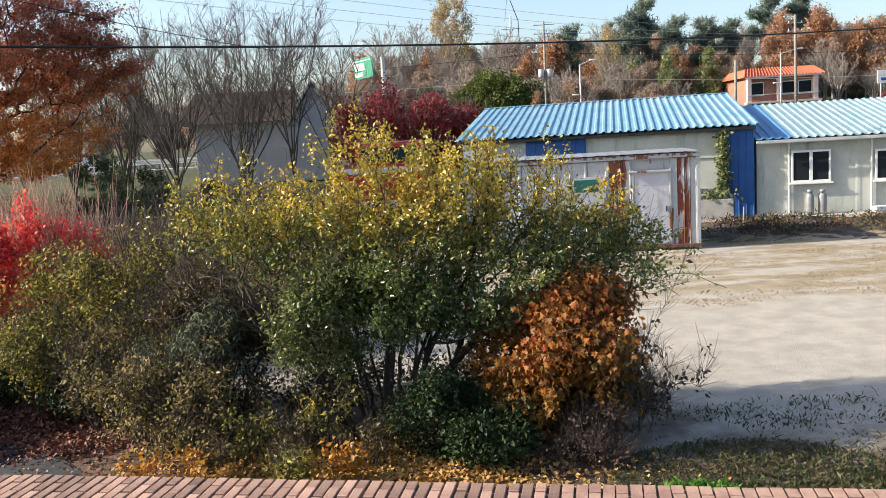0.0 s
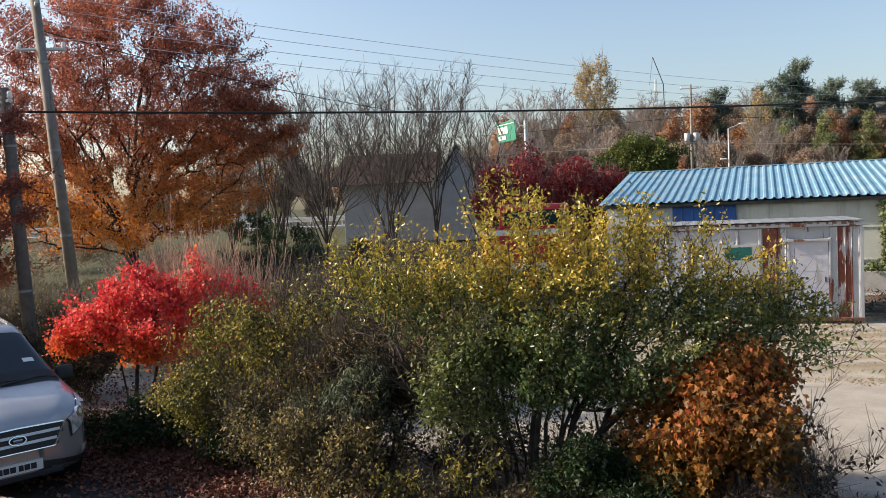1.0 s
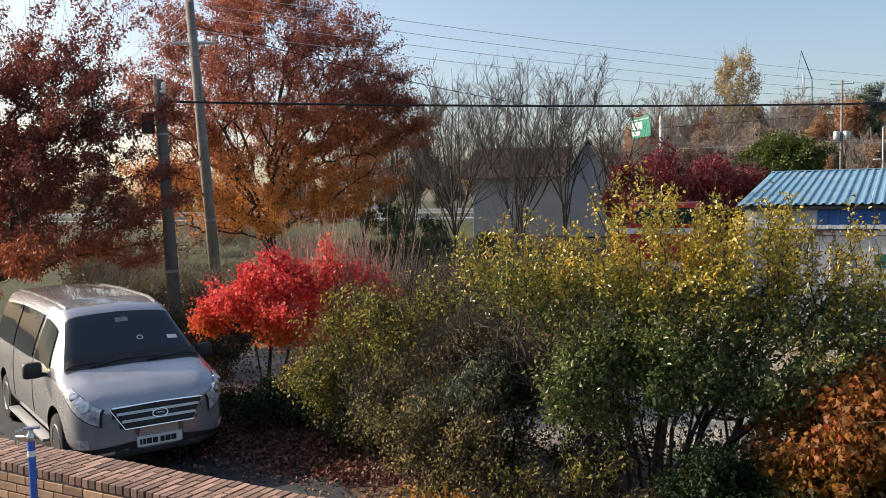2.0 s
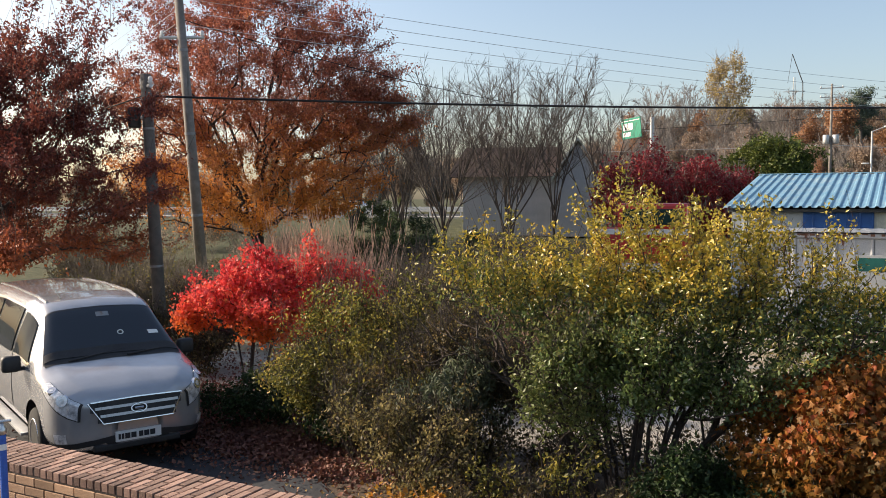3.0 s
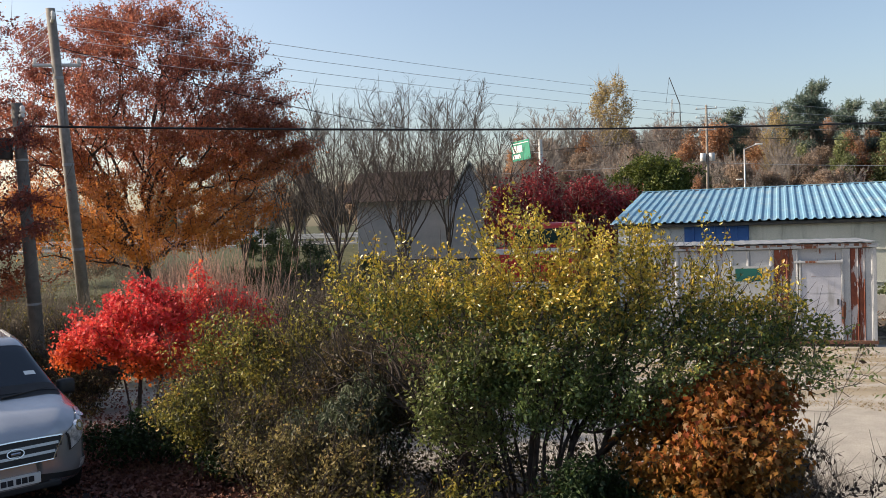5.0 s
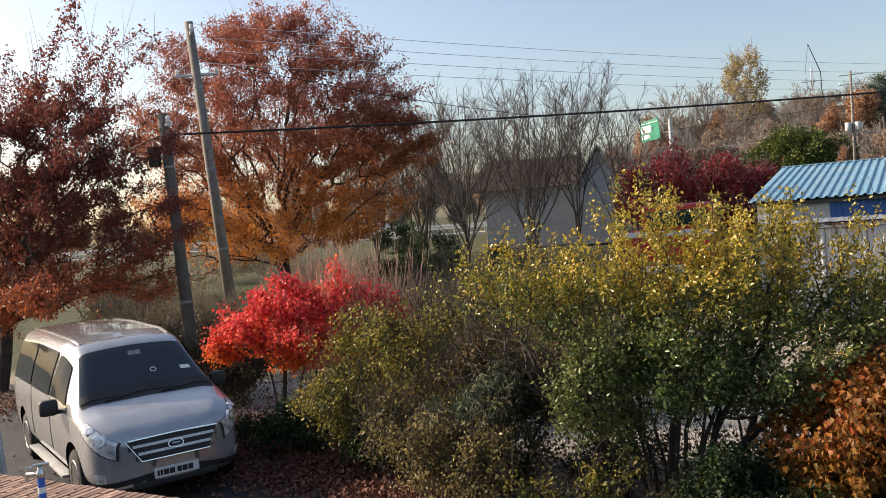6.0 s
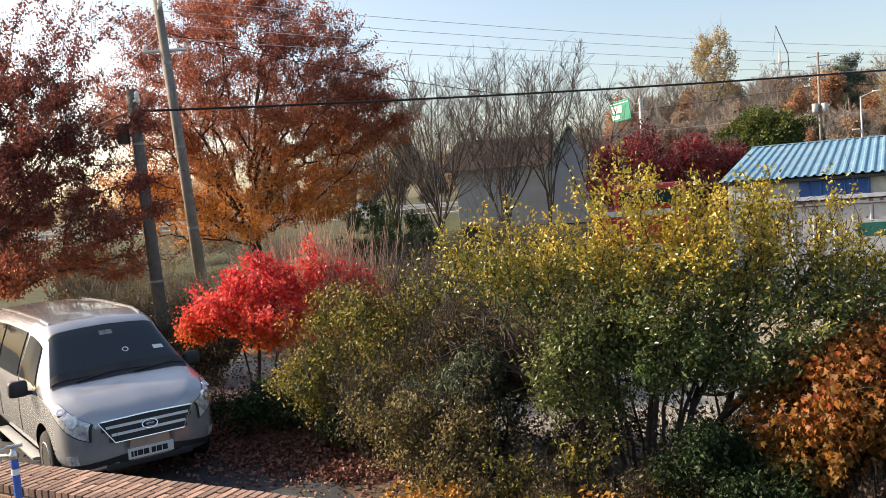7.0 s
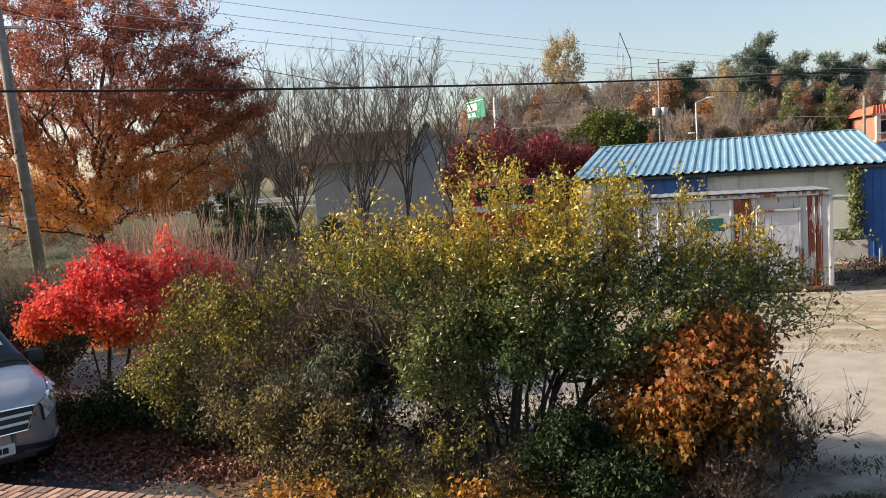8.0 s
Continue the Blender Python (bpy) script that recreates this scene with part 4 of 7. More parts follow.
# ---- parked van ----
def van():
    """A parked silver minivan. x ahead, y to its left, z up; origin on the ground under its middle."""
    top = thing("minivan", pose(-8.68, 9.40, 0.02, 0, 0, -33.6) @ Matrix.Scale(0.985, 4), "silver minivan parked on the driveway, fallen leaves on it", "van")
    # x, bottom z, low half width, belt z, belt half width, shoulder z, shoulder half width, top z
    st = np.array([
        (-2.56, 0.50, 0.80, 1.00, 0.84, 1.62, 0.66, 1.72),
        (-2.50, 0.36, 0.90, 1.05, 0.92, 1.72, 0.71, 1.84),
        (-2.20, 0.30, 0.94, 1.10, 0.955, 1.78, 0.74, 1.91),
        (-1.00, 0.28, 0.95, 1.12, 0.96, 1.81, 0.75, 1.935),
        (0.40, 0.28, 0.95, 1.13, 0.96, 1.79, 0.74, 1.92),
        (0.85, 0.28, 0.95, 1.12, 0.955, 1.74, 0.71, 1.87),
        (1.05, 0.28, 0.95, 1.11, 0.955, 1.66, 0.69, 1.78),
        (1.70, 0.28, 0.95, 1.07, 0.94, 1.17, 0.82, 1.21),
        (1.82, 0.28, 0.945, 1.06, 0.935, 1.13, 0.80, 1.165),
        (2.10, 0.27, 0.925, 1.00, 0.91, 1.06, 0.76, 1.10),
        (2.24, 0.265, 0.89, 0.95, 0.875, 1.01, 0.70, 1.05),
        (2.36, 0.265, 0.82, 0.89, 0.81, 0.96, 0.64, 1.00),
        (2.44, 0.27, 0.73, 0.83, 0.71, 0.91, 0.58, 0.955),
        (2.50, 0.28, 0.59, 0.77, 0.57, 0.86, 0.48, 0.91),
        (2.54, 0.30, 0.42, 0.70, 0.40, 0.81, 0.34, 0.86),
        (2.56, 0.33, 0.24, 0.62, 0.22, 0.75, 0.19, 0.80)])
    fx = np.linspace(-2.56, 2.56, 257)
    tab = np.stack([np.interp(fx, st[:, 0], st[:, k]) for k in range(8)], 1)
    sm_tab = tab.copy()
    for k in range(1, 256):
        w = min(4, k, 256 - k)
        sm_tab[k] = tab[k - w:k + w + 1].mean(0)

    cache = {}

    def section(x):
        key = round(float(x), 4)
        if key in cache:
            return cache[key]
        _, zb, wl, zk, wk, zs, ws, zt = [np.interp(x, fx, sm_tab[:, k]) for k in range(8)]
        pts = np.array([(0, zb), (wl * 0.9, zb), (wl, zb + 0.16), (wk + 0.012, (zb + zk) * 0.5 + 0.05), (wk, zk), ((wk + ws) / 2 + 0.02, (zk + zs) / 2), (ws, zs), (ws * 0.86, zs + (zt - zs) * 0.72), (ws * 0.45, zt - 0.01), (0, zt)])
        k = np.linspace(0, 9, 91)
        d = np.stack([np.interp(k, np.arange(10), pts[:, c]) for c in (0, 1)], 1)
        e = d.copy()
        for i in range(1, 90):
            w = min(3, i, 90 - i)
            e[i] = d[i - w:i + w + 1].mean(0)
        cache[key] = e
        return e

    def at(x, v):
        """Point of the skin at length x and v = 0 (under) to 9 (roof's middle)."""
        pts = section(x)
        k = np.linspace(0, 9, 91)
        return Vector((x, float(np.interp(v, k, pts[:, 0])), float(np.interp(v, k, pts[:, 1]))))

    def patch(corners, side=1, off=0.006, nx=8, nv=6, both=False):
        """A sheet on the skin between four (x, v) corners, slightly proud of it."""
        bm = bmesh.new()
        sides = (1, -1) if both else (side,)
        for sd in sides:
            grid = []
            for i in range(nx + 1):
                row = []
                for j in range(nv + 1):
                    s, t = i / nx, j / nv
                    c = [(1 - s) * (1 - t), s * (1 - t), s * t, (1 - s) * t]
                    x = sum(w * q[0] for w, q in zip(c, corners))
                    v = sum(w * q[1] for w, q in zip(c, corners))
                    p = at(x, v)
                    dx, dv = at(x + 0.02, v) - at(x - 0.02, v), at(x, min(v + 0.1, 9)) - at(x, v - 0.1)
                    n = dx.cross(dv).normalized()
                    if n.dot(p - Vector((p.x * 0.9, 0, 0.9))) < 0:
                        n = -n
                    p = p + n * off
                    row.append(bm.verts.new((p.x, p.y * sd, p.z)))
                grid.append(row)
            for i in range(nx):
                for j in range(nv):
                    q = (grid[i][j], grid[i + 1][j], grid[i + 1][j + 1], grid[i][j + 1])
                    f = bm.faces.new(q if sd > 0 else q[::-1])
                    f.smooth = True
        bmesh.ops.remove_doubles(bm, verts=bm.verts, dist=0.001)
        return bm

    wheels = [(1.62, 0.37), (-1.58, 0.37)]
    xs = np.unique(np.concatenate([np.linspace(-2.56, 2.55, 110), st[:, 0]]))
    vs = np.linspace(0, 9, 46)
    bm = bmesh.new()
    grid = {}
    for sd in (1, -1):
        for i, x in enumerate(xs):
            for j, v in enumerate(vs):
                if sd == -1 and j in (0, len(vs) - 1):
                    grid[sd, i, j] = grid[1, i, j]
                    continue
                p = at(x, v)
                for wx, wz in wheels:
                    d = math.hypot(p.x - wx, p.z - wz)
                    if p.y > 0.5 and abs(d - 0.41) < 0.05 and p.z < 0.95:
                        p.x, p.z = wx + (p.x - wx) * 0.41 / d, wz + (p.z - wz) * 0.41 / d
                grid[sd, i, j] = bm.verts.new((p.x, p.y * sd, p.z))
    for sd in (1, -1):
        for i in range(len(xs) - 1):
            for j in range(len(vs) - 1):
                q = [grid[sd, i, j], grid[sd, i + 1, j], grid[sd, i + 1, j + 1], grid[sd, i, j + 1]]
                mid = sum((w.co for w in q), Vector()) / 4
                if any(math.hypot(mid.x - wx, mid.z - wz) < 0.41 and abs(mid.y) > 0.55 for wx, wz in wheels):
                    continue
                f = bm.faces.new(q if sd > 0 else q[::-1])
                f.smooth = True
    for i in (0, len(xs) - 1):
        loop = [grid[1, i, j] for j in range(len(vs))] + [grid[-1, i, j] for j in range(len(vs) - 2, 0, -1)]
        bm.faces.new(loop if i else loop[::-1])
    body = part("body", bm, M["van_paint"], top, "silver metallic body")
    # dark inner arches
    for wx, wz in wheels:
        for sd in (1, -1):
            bm = rod((wx, 0.54 * sd, wz), (wx, 0.56 * sd, wz), 0.425, 0.425, 28)
            add_rod(bm, (wx, 0.55 * sd, wz), (wx, 0.93 * sd, wz), 0.425, 0.425, 28, False)
            part("wheel_arch", bm, M["plastic"], top)
    # glass
    ws = part("windscreen", patch([(1.06, 6.42), (1.665, 5.86), (1.66, 9), (1.06, 9)], off=0.012, both=True, nx=14, nv=16), M["windscreen"], top, "dark tinted windscreen")
    part("seal", patch([(1.035, 6.36), (1.69, 5.78), (1.69, 9), (1.035, 9)], off=0.007, both=True, nx=14, nv=16), M["plastic"], ws, "black rubber seal")
    part("rear_view_mirror", patch([(1.13, 8.75), (1.19, 8.75), (1.19, 9), (1.13, 9)], off=0.016, both=True, nx=3, nv=3), M["tank_grey"], ws)
    bm = bmesh.new()
    mid = at(1.42, 8.55)
    for i in range(12):
        a0, a1 = 2 * math.pi * i / 12, 2 * math.pi * (i + 1) / 12
        add_rod(bm, (mid.x - 0.02 * math.sin(a0), mid.y + 0.035 * math.cos(a0), mid.z + 0.018 + 0.024 * math.sin(a0)), (mid.x - 0.02 * math.sin(a1), mid.y + 0.035 * math.cos(a1), mid.z + 0.018 + 0.024 * math.sin(a1)), 0.007, 0.007, 5)
    part("sticker", bm, M["plate"], ws, "small pale round sticker")
    # dark strip laid on the glass for the dashboard and its shadow
    part("dashboard_shadow_band", patch([(1.56, 6.0), (1.664, 5.88), (1.66, 9), (1.56, 9)], off=0.0145, both=True, nx=4, nv=14), M["plastic"], ws)
    part("wiper", rod((1.72, -0.55, 1.215), (1.62, 0.12, 1.29), 0.012, 0.008, 6), M["plastic"], ws)
    part("wiper", rod((1.72, 0.15, 1.225), (1.64, 0.7, 1.26), 0.012, 0.008, 6), M["plastic"], ws)
    part("parking_note", patch([(1.40, 7.05), (1.45, 7.05), (1.45, 7.5), (1.40, 7.5)], 1, 0.014, 3, 3), M["plate"], ws)
    part("cowl", patch([(1.66, 5.9), (1.73, 5.9), (1.73, 9), (1.66, 9)], off=0.006, both=True), M["plastic"], top)
    for sd in (1, -1):
        part("side_window", patch([(0.55, 4.25), (1.3, 4.35), (1.02, 5.75), (0.55, 5.85)], sd, 0.014, 16, 14), M["glass"], top)
        part("side_window", patch([(-0.75, 4.2), (0.42, 4.2), (0.42, 5.9), (-0.75, 5.9)], sd, 0.014, 16, 14), M["glass"], top)
        part("side_window", patch([(-2.2, 4.25), (-0.85, 4.2), (-0.85, 5.9), (-2.1, 5.8)], sd, 0.014, 16, 14), M["glass"], top)
        lamp = part("headlight", patch([(2.0, 3.95), (2.46, 3.25), (2.46, 4.8), (2.06, 5.2)], sd, 0.01, 10, 8), M["lens"], top, "clear headlight")
        for lx, lv, lr in ((2.36, 4.1, 0.075), (2.2, 4.45, 0.055)):
            c = at(lx, lv)
            nn = (at(lx + 0.03, lv) - at(lx - 0.03, lv)).cross(at(lx, lv + 0.15) - at(lx, lv - 0.15)).normalized()
            nn = nn if nn.x > 0 else -nn
            a, b = c - nn * 0.02, c + nn * 0.016
            part("reflector", rod((a.x, a.y * sd, a.z), (b.x, b.y * sd, b.z), lr, lr * 0.9, 18), M["chrome"], lamp)
            a, b = c, c + nn * 0.02
            part("bulb_ring", rod((a.x, a.y * sd, a.z), (b.x, b.y * sd, b.z), lr * 0.5, lr * 0.4, 14), M["lens"], lamp)
        part("lamp_edge", patch([(1.98, 3.9), (2.465, 3.18), (2.46, 3.27), (2.0, 3.97)], sd, 0.007), M["plastic"], lamp)
        part("lamp_edge", patch([(2.04, 5.18), (2.46, 4.78), (2.465, 4.86), (2.04, 5.27)], sd, 0.009), M["plastic"], lamp)
        part("lamp_edge", patch([(2.458, 3.22), (2.468, 3.22), (2.468, 4.85), (2.458, 4.82)], sd, 0.012, 3, 6), M["plastic"], lamp)
        part("lower_trim", patch([(2.0, 0.9), (2.555, 0.9), (2.555, 1.75), (2.0, 1.5)], sd, 0.008, 14, 6), M["plastic"], top)
        fog = part("fog_light", patch([(2.28, 1.7), (2.4, 1.75), (2.4, 2.35), (2.28, 2.3)], sd, 0.012, 4, 4), M["lens"], top)
        part("chrome_lip", patch([(2.12, 0.95), (2.54, 1.0), (2.54, 1.35), (2.12, 1.25)], sd, 0.012), M["chrome"], top)
        mirror = part("mirror", smooth_all(box((1.1, 0.98, 1.06), (1.24, 1.2, 1.26), 0.05, Matrix.Scale(sd, 4, (0, 1, 0)))), M["plastic"], top, "black wing mirror")
        part("arm", box((1.14, 0.9, 1.07), (1.2, 1.0, 1.12), 0.01, Matrix.Scale(sd, 4, (0, 1, 0))), M["plastic"], mirror)
        part("door_handle", box((0.5, 0.955, 0.98), (0.66, 0.985, 1.01), 0.01, Matrix.Scale(sd, 4, (0, 1, 0))), M["van_paint"], top)
        part("door_handle", box((0.14, 0.958, 0.98), (0.3, 0.985, 1.01), 0.01, Matrix.Scale(sd, 4, (0, 1, 0))), M["van_paint"], top)
        part("running_board", box((-1.1, 0.86, 0.24), (1.14, 1.0, 0.28), 0.012, Matrix.Scale(sd, 4, (0, 1, 0))), M["trim_silver"], top)
        bm = bmesh.new()
        for x in (0.48, -0.8):
            for j in range(12):
                a, b = at(x, 2.2 + j * 0.3), at(x, 2.5 + j * 0.3)
                add_rod(bm, (a.x, (a.y + 0.001) * sd, a.z), (b.x, (b.y + 0.001) * sd, b.z), 0.005, 0.005, 4)
        part("door_seam", bm, M["plastic"], top)
        bm = bmesh.new()
        for j in range(24):
            a, b = at(-2.1 + j * 0.12, 7.1), at(-2.1 + (j + 1) * 0.12, 7.1)
            add_rod(bm, (a.x, a.y * sd, a.z + 0.008), (b.x, b.y * sd, b.z + 0.008), 0.016, 0.016, 6)
        part("roof_rail", bm, M["van_paint"], top)
    # grille
    g = pose(2.59, 0, 0.735, 0, -13, 0)
    bm = bmesh.new()
    n = 14
    for a, b in ((-0.52, 0.52),):
        for i in range(n):
            y0, y1 = a + (b - a) * i / n, a + (b - a) * (i + 1) / n
            ym = (y0 + y1) / 2
            x = -0.062 * (abs(ym) / 0.57) ** 2.6
            low = -0.135 + 0.25 * max(0.0, abs(ym) - 0.4) / 0.15
            top_z = 0.135 - 0.012 * abs(ym) / 0.54
            add_box(bm, (x - 0.06, y0, min(low, top_z - 0.02)), (x, y1, top_z))
    bmesh.ops.transform(bm, matrix=g, verts=bm.verts)
    grille = part("grille", bm, M["plastic"], top, "black front grille with chrome slats")

    def bowed(z0, z1, half, thick, sh=0.0):
        b2 = bmesh.new()
        for i in range(n):
            y0, y1 = -half + 2 * half * i / n, -half + 2 * half * (i + 1) / n
            ym = (y0 + y1) / 2
            x = -0.062 * (abs(ym) / 0.57) ** 2.6
            zc = (z0 + z1) / 2 * (1 - sh * abs(ym) / half)
            hh = (z1 - z0) / 2
            add_box(b2, (x - 0.03, y0, zc - hh), (x + thick, y1, zc + hh))
        bmesh.ops.transform(b2, matrix=g, verts=b2.verts)
        return b2

    for z, half in ((0.045, 0.48), (-0.045, 0.43)):
        part("slat", bowed(z - 0.016, z + 0.016, half, 0.016), M["slat_silver"], grille, "silver slat")
    part("surround", bowed(0.126, 0.14, 0.525, 0.018, 0.09), M["chrome"], grille)
    part("surround", bowed(-0.138, -0.128, 0.405, 0.014, 0.0), M["chrome"], grille)
    for sd in (1, -1):
        bm = bmesh.new()
        for i in range(5):
            ya, yb = 0.4 + 0.03 * i, 0.43 + 0.03 * i
            za, zb = -0.134 + 0.253 * i / 5, -0.134 + 0.253 * (i + 1) / 5
            xa, xb = (-0.062 * (q / 0.57) ** 2.6 + 0.004 for q in (ya, yb))
            add_rod(bm, (xa, ya * sd, za), (xb, yb * sd, zb), 0.009, 0.009, 6)
        bmesh.ops.transform(bm, matrix=g, verts=bm.verts)
        part("surround", bm, M["chrome"], grille)
    bm = bmesh.new()
    for i in range(24):
        a0, a1 = 2 * math.pi * i / 24, 2 * math.pi * (i + 1) / 24
        add_rod(bm, (0.022, 0.088 * math.cos(a0), 0.05 * math.sin(a0)), (0.022, 0.088 * math.cos(a1), 0.05 * math.sin(a1)), 0.009, 0.009, 6)
    add_rod(bm, (0.022, -0.05, 0.0), (0.022, 0.05, 0.0), 0.016, 0.016, 8)
    bmesh.ops.transform(bm, matrix=g, verts=bm.verts)
    part("badge", bm, M["chrome"], grille, "chrome oval badge")
    part("bumper_opening", box((2.36, -0.5, 0.27), (2.565, 0.5, 0.345), 0.02), M["plastic"], top)
    np_ = part("number_plate", box((2.53, -0.265, 0.36), (2.582, 0.265, 0.48), 0.006), M["plate"], top, "white plate with dark bars")
    for y0, y1 in ((0.13, 0.19), (0.06, 0.12), (0.0, 0.05), (-0.09, -0.03), (-0.16, -0.1), (-0.2, -0.17), (-0.235, -0.21)):
        part("bar", box((2.58, min(y0, y1), 0.388), (2.586, max(y0, y1), 0.452)), M["ink"], np_)
    # wheels
    for wx, wz in wheels:
        for sd in (1, -1):
            w = part("wheel", lathe([(0.2, -0.1), (0.31, -0.105), (0.335, -0.08), (0.34, 0.0), (0.335, 0.08), (0.31, 0.105), (0.2, 0.1)], 28), M["rubber"], top, "black tyre", pose(wx, 0.84 * sd, 0.34, 90, 0, 0))
            rim = lathe([(0.05, 0.07), (0.06, 0.075), (0.2, 0.07), (0.215, 0.108), (0.2, 0.108), (0.19, 0.05)], 24)
            for k in range(5):
                add_box(rim, (0.03, -0.028, 0.06), (0.2, 0.028, 0.095), 0.008, pose(0, 0, 0, 0, 0, 72 * k))
            part("rim", rim, M["chrome"], w, "alloy rim", pose(0, 0, 0, 180 if sd > 0 else 0, 0, 0))
    part("antenna", rod((0.75, -0.4, 1.88), (0.35, -0.4, 2.02), 0.006, 0.004, 6), M["plastic"], top)
    return top


van()


# ---- tap, post, poles, wires ----
def standpipe():
    top = thing("standpipe", WALL @ pose(1.69, -0.62, 0), "blue standpipe with a chrome tap before the brick wall", "standpipe")
    part("pipe", rod((0, 0, 0), (-0.03, 0, 1.58), 0.024, 0.024, 14), M["blue_pipe"], top)
    part("band", rod((-0.0285, 0, 1.48), (-0.03, 0, 1.52), 0.026, 0.026, 14), M["plate"], top)
    tap = part("tap", lathe([(0.02, 1.58), (0.03, 1.59), (0.03, 1.62), (0.016, 1.64), (0.016, 1.66)], 12), M["steel"], top, "chrome tap", pose(-0.03, 0, 0))
    part("spout", rod((0, 0, 1.61), (-0.12, -0.02, 1.6), 0.016, 0.014, 10), M["steel"], tap)
    part("spout_end", rod((-0.115, -0.02, 1.61), (-0.125, -0.02, 1.55), 0.014, 0.014, 10), M["steel"], tap)
    part("handle", rod((-0.03, -0.03, 1.67), (0.04, 0.04, 1.672), 0.011, 0.011, 8), M["steel"], tap)
    part("handle", rod((-0.09, 0.03, 1.645), (-0.08, -0.05, 1.65), 0.01, 0.01, 8), M["steel"], tap)


standpipe()


def grey_post():
    top = thing("metal_post", pose(-7.0, 6.08, 0), "thin grey galvanised post behind the brick wall", "post")
    part("pole", rod((0, 0, 0), (-0.24, 0.0, 3.1), 0.034, 0.034, 12), M["galv"], top)
    part("cap", lathe([(0.042, 3.1), (0.042, 3.13), (0.02, 3.15)], 12), M["galv"], top, m=pose(-0.24, 0, 0))
    part("clamp", rod((-0.12, 0, 1.55), (-0.124, 0, 1.6), 0.046, 0.046, 12), M["galv"], top)


grey_post()


def utility_pole(base, tip, r0, r1, label, arms=(), cans=()):
    top = thing("utility_pole", pose(*base), label, "utility pole", "utility poles")
    b, t = Vector(base), Vector(tip)
    d = t - b
    part("pole", smooth_all(rod((0, 0, 0), d, r0, r1, 16)), M["pole_dark" if "dark" in label else "pole"], top)
    for f, half, yaw in arms:
        c = d * f
        w = Vector((math.cos(radians(yaw)), math.sin(radians(yaw)), 0)) * half
        arm = part("crossarm", rod(c - w, c + w, 0.045, 0.045, 6), M["galv"], top)
        for s in (-0.9, 0.0, 0.9):
            part("insulator", lathe([(0.03, 0), (0.06, 0.04), (0.035, 0.07), (0.055, 0.1), (0.025, 0.15)], 10), M["white_frame"], arm, m=Matrix.Translation(c + w * s + Vector((0, 0, 0.04))))
    for f, off, r, h in cans:
        can = part("transformer", lathe([(r * 0.9, 0), (r, 0.03), (r, h - 0.04), (r * 0.8, h)], 16), M["dark_metal"] if r < 0.2 else M["galv"], top, m=Matrix.Translation(d * f + Vector(off)))
        part("bracket", rod((0, 0, h * 0.5), -Vector((off[0], off[1], -h * 0.5)), 0.025, 0.025, 6), M["galv"], can)
    for f in (0.3, 0.55, 0.8):
        part("band", rod(d * f, d * (f + 0.008), r0 + (r1 - r0) * f + 0.012, r0 + (r1 - r0) * f + 0.012, 14), M["tank_grey"], top)
    return top


utility_pole((-14.25, 20.35, 0), (-14.33, 19.5, 8.95), 0.168, 0.113, "leaning grey concrete utility pole beside a brown tree", ((0.96, 0.55, 130), (0.84, 0.6, 20)))
utility_pole((-11.55, 14.9, 0), (-11.72, 14.8, 5.75), 0.142, 0.105, "short dark concrete pole behind the van", ((0.955, 0.25, 150),), ((0.86, (-0.26, -0.1, -0.3), 0.13, 0.42),))
utility_pole((7.75, 85, 1.4), (7.8, 85, 13.4), 0.15, 0.1, "far concrete utility pole with transformers by the road", ((0.97, 1.0, 0), (0.9, 1.0, 0), (0.8, 0.8, 0)), ((0.55, (0.4, -0.2, 0), 0.28, 0.8), (0.55, (-0.4, -0.2, 0), 0.28, 0.8)))
utility_pole((32.4, 86, 1.4), (32.3, 86, 12.6), 0.17, 0.12, "far utility pole before an orange roof", ((0.93, 0.7, 0), (0.86, 0.7, 0)))
utility_pole((21.5, 70, 1.4), (21.6, 70, 7.6), 0.12, 0.1, "far thin pole behind the blue shed")

POLE_A, POLE_B = Vector((-14.33, 19.5, 8.9)), Vector((-11.71, 14.8, 5.3))
cable("overhead_cable", [POLE_B, (24, 36.2, 6.5)], 0.026, M["cable"], "thick black overhead cable crossing above the shrubs", sag=0.45, group="cables")
for k in range(4):
    cable("overhead_wire", [POLE_A + Vector((0.1, 0.1, -0.35 * k)), (25, 66, 9.4 - 0.42 * k)], 0.0075, M["galv"], "thin grey wire high over the yard", "wire", 0.75, "wires")
for k in range(4):
    cable("overhead_wire", [POLE_A + Vector((-0.1, 0, -0.35 * k)), (-62, 52, 9.2 - 0.7 * k)], 0.006, M["galv"], "thin grey wire leading off to the far road", "wire", 0.9, "wires")
cable("overhead_wire", [POLE_B + Vector((-0.1, 0, 0)), (-34, 30, 7.0)], 0.016, M["cable"], "thin dark wire leading off from the short pole", "wire", 0.5, "wires")
cable("overhead_wire", [(-60, 83, 10.2), (7.8, 85, 10.4), (60, 88, 9.0)], 0.02, M["cable"], "thin wire along the far road", "wire", 0.8, "wires")
cable("overhead_wire", [(-60, 84, 8.9), (7.8, 85, 7.9), (60, 88, 6.3)], 0.024, M["galv"], "pale wire along the far road", "wire", 0.6, "wires")
cable("overhead_wire", [(-14.3, 19.6, 8.0), (-6.5, 30, 6.3)], 0.012, M["cable"], "thin wire sloping through the brown tree", "wire", 0.2, "wires")


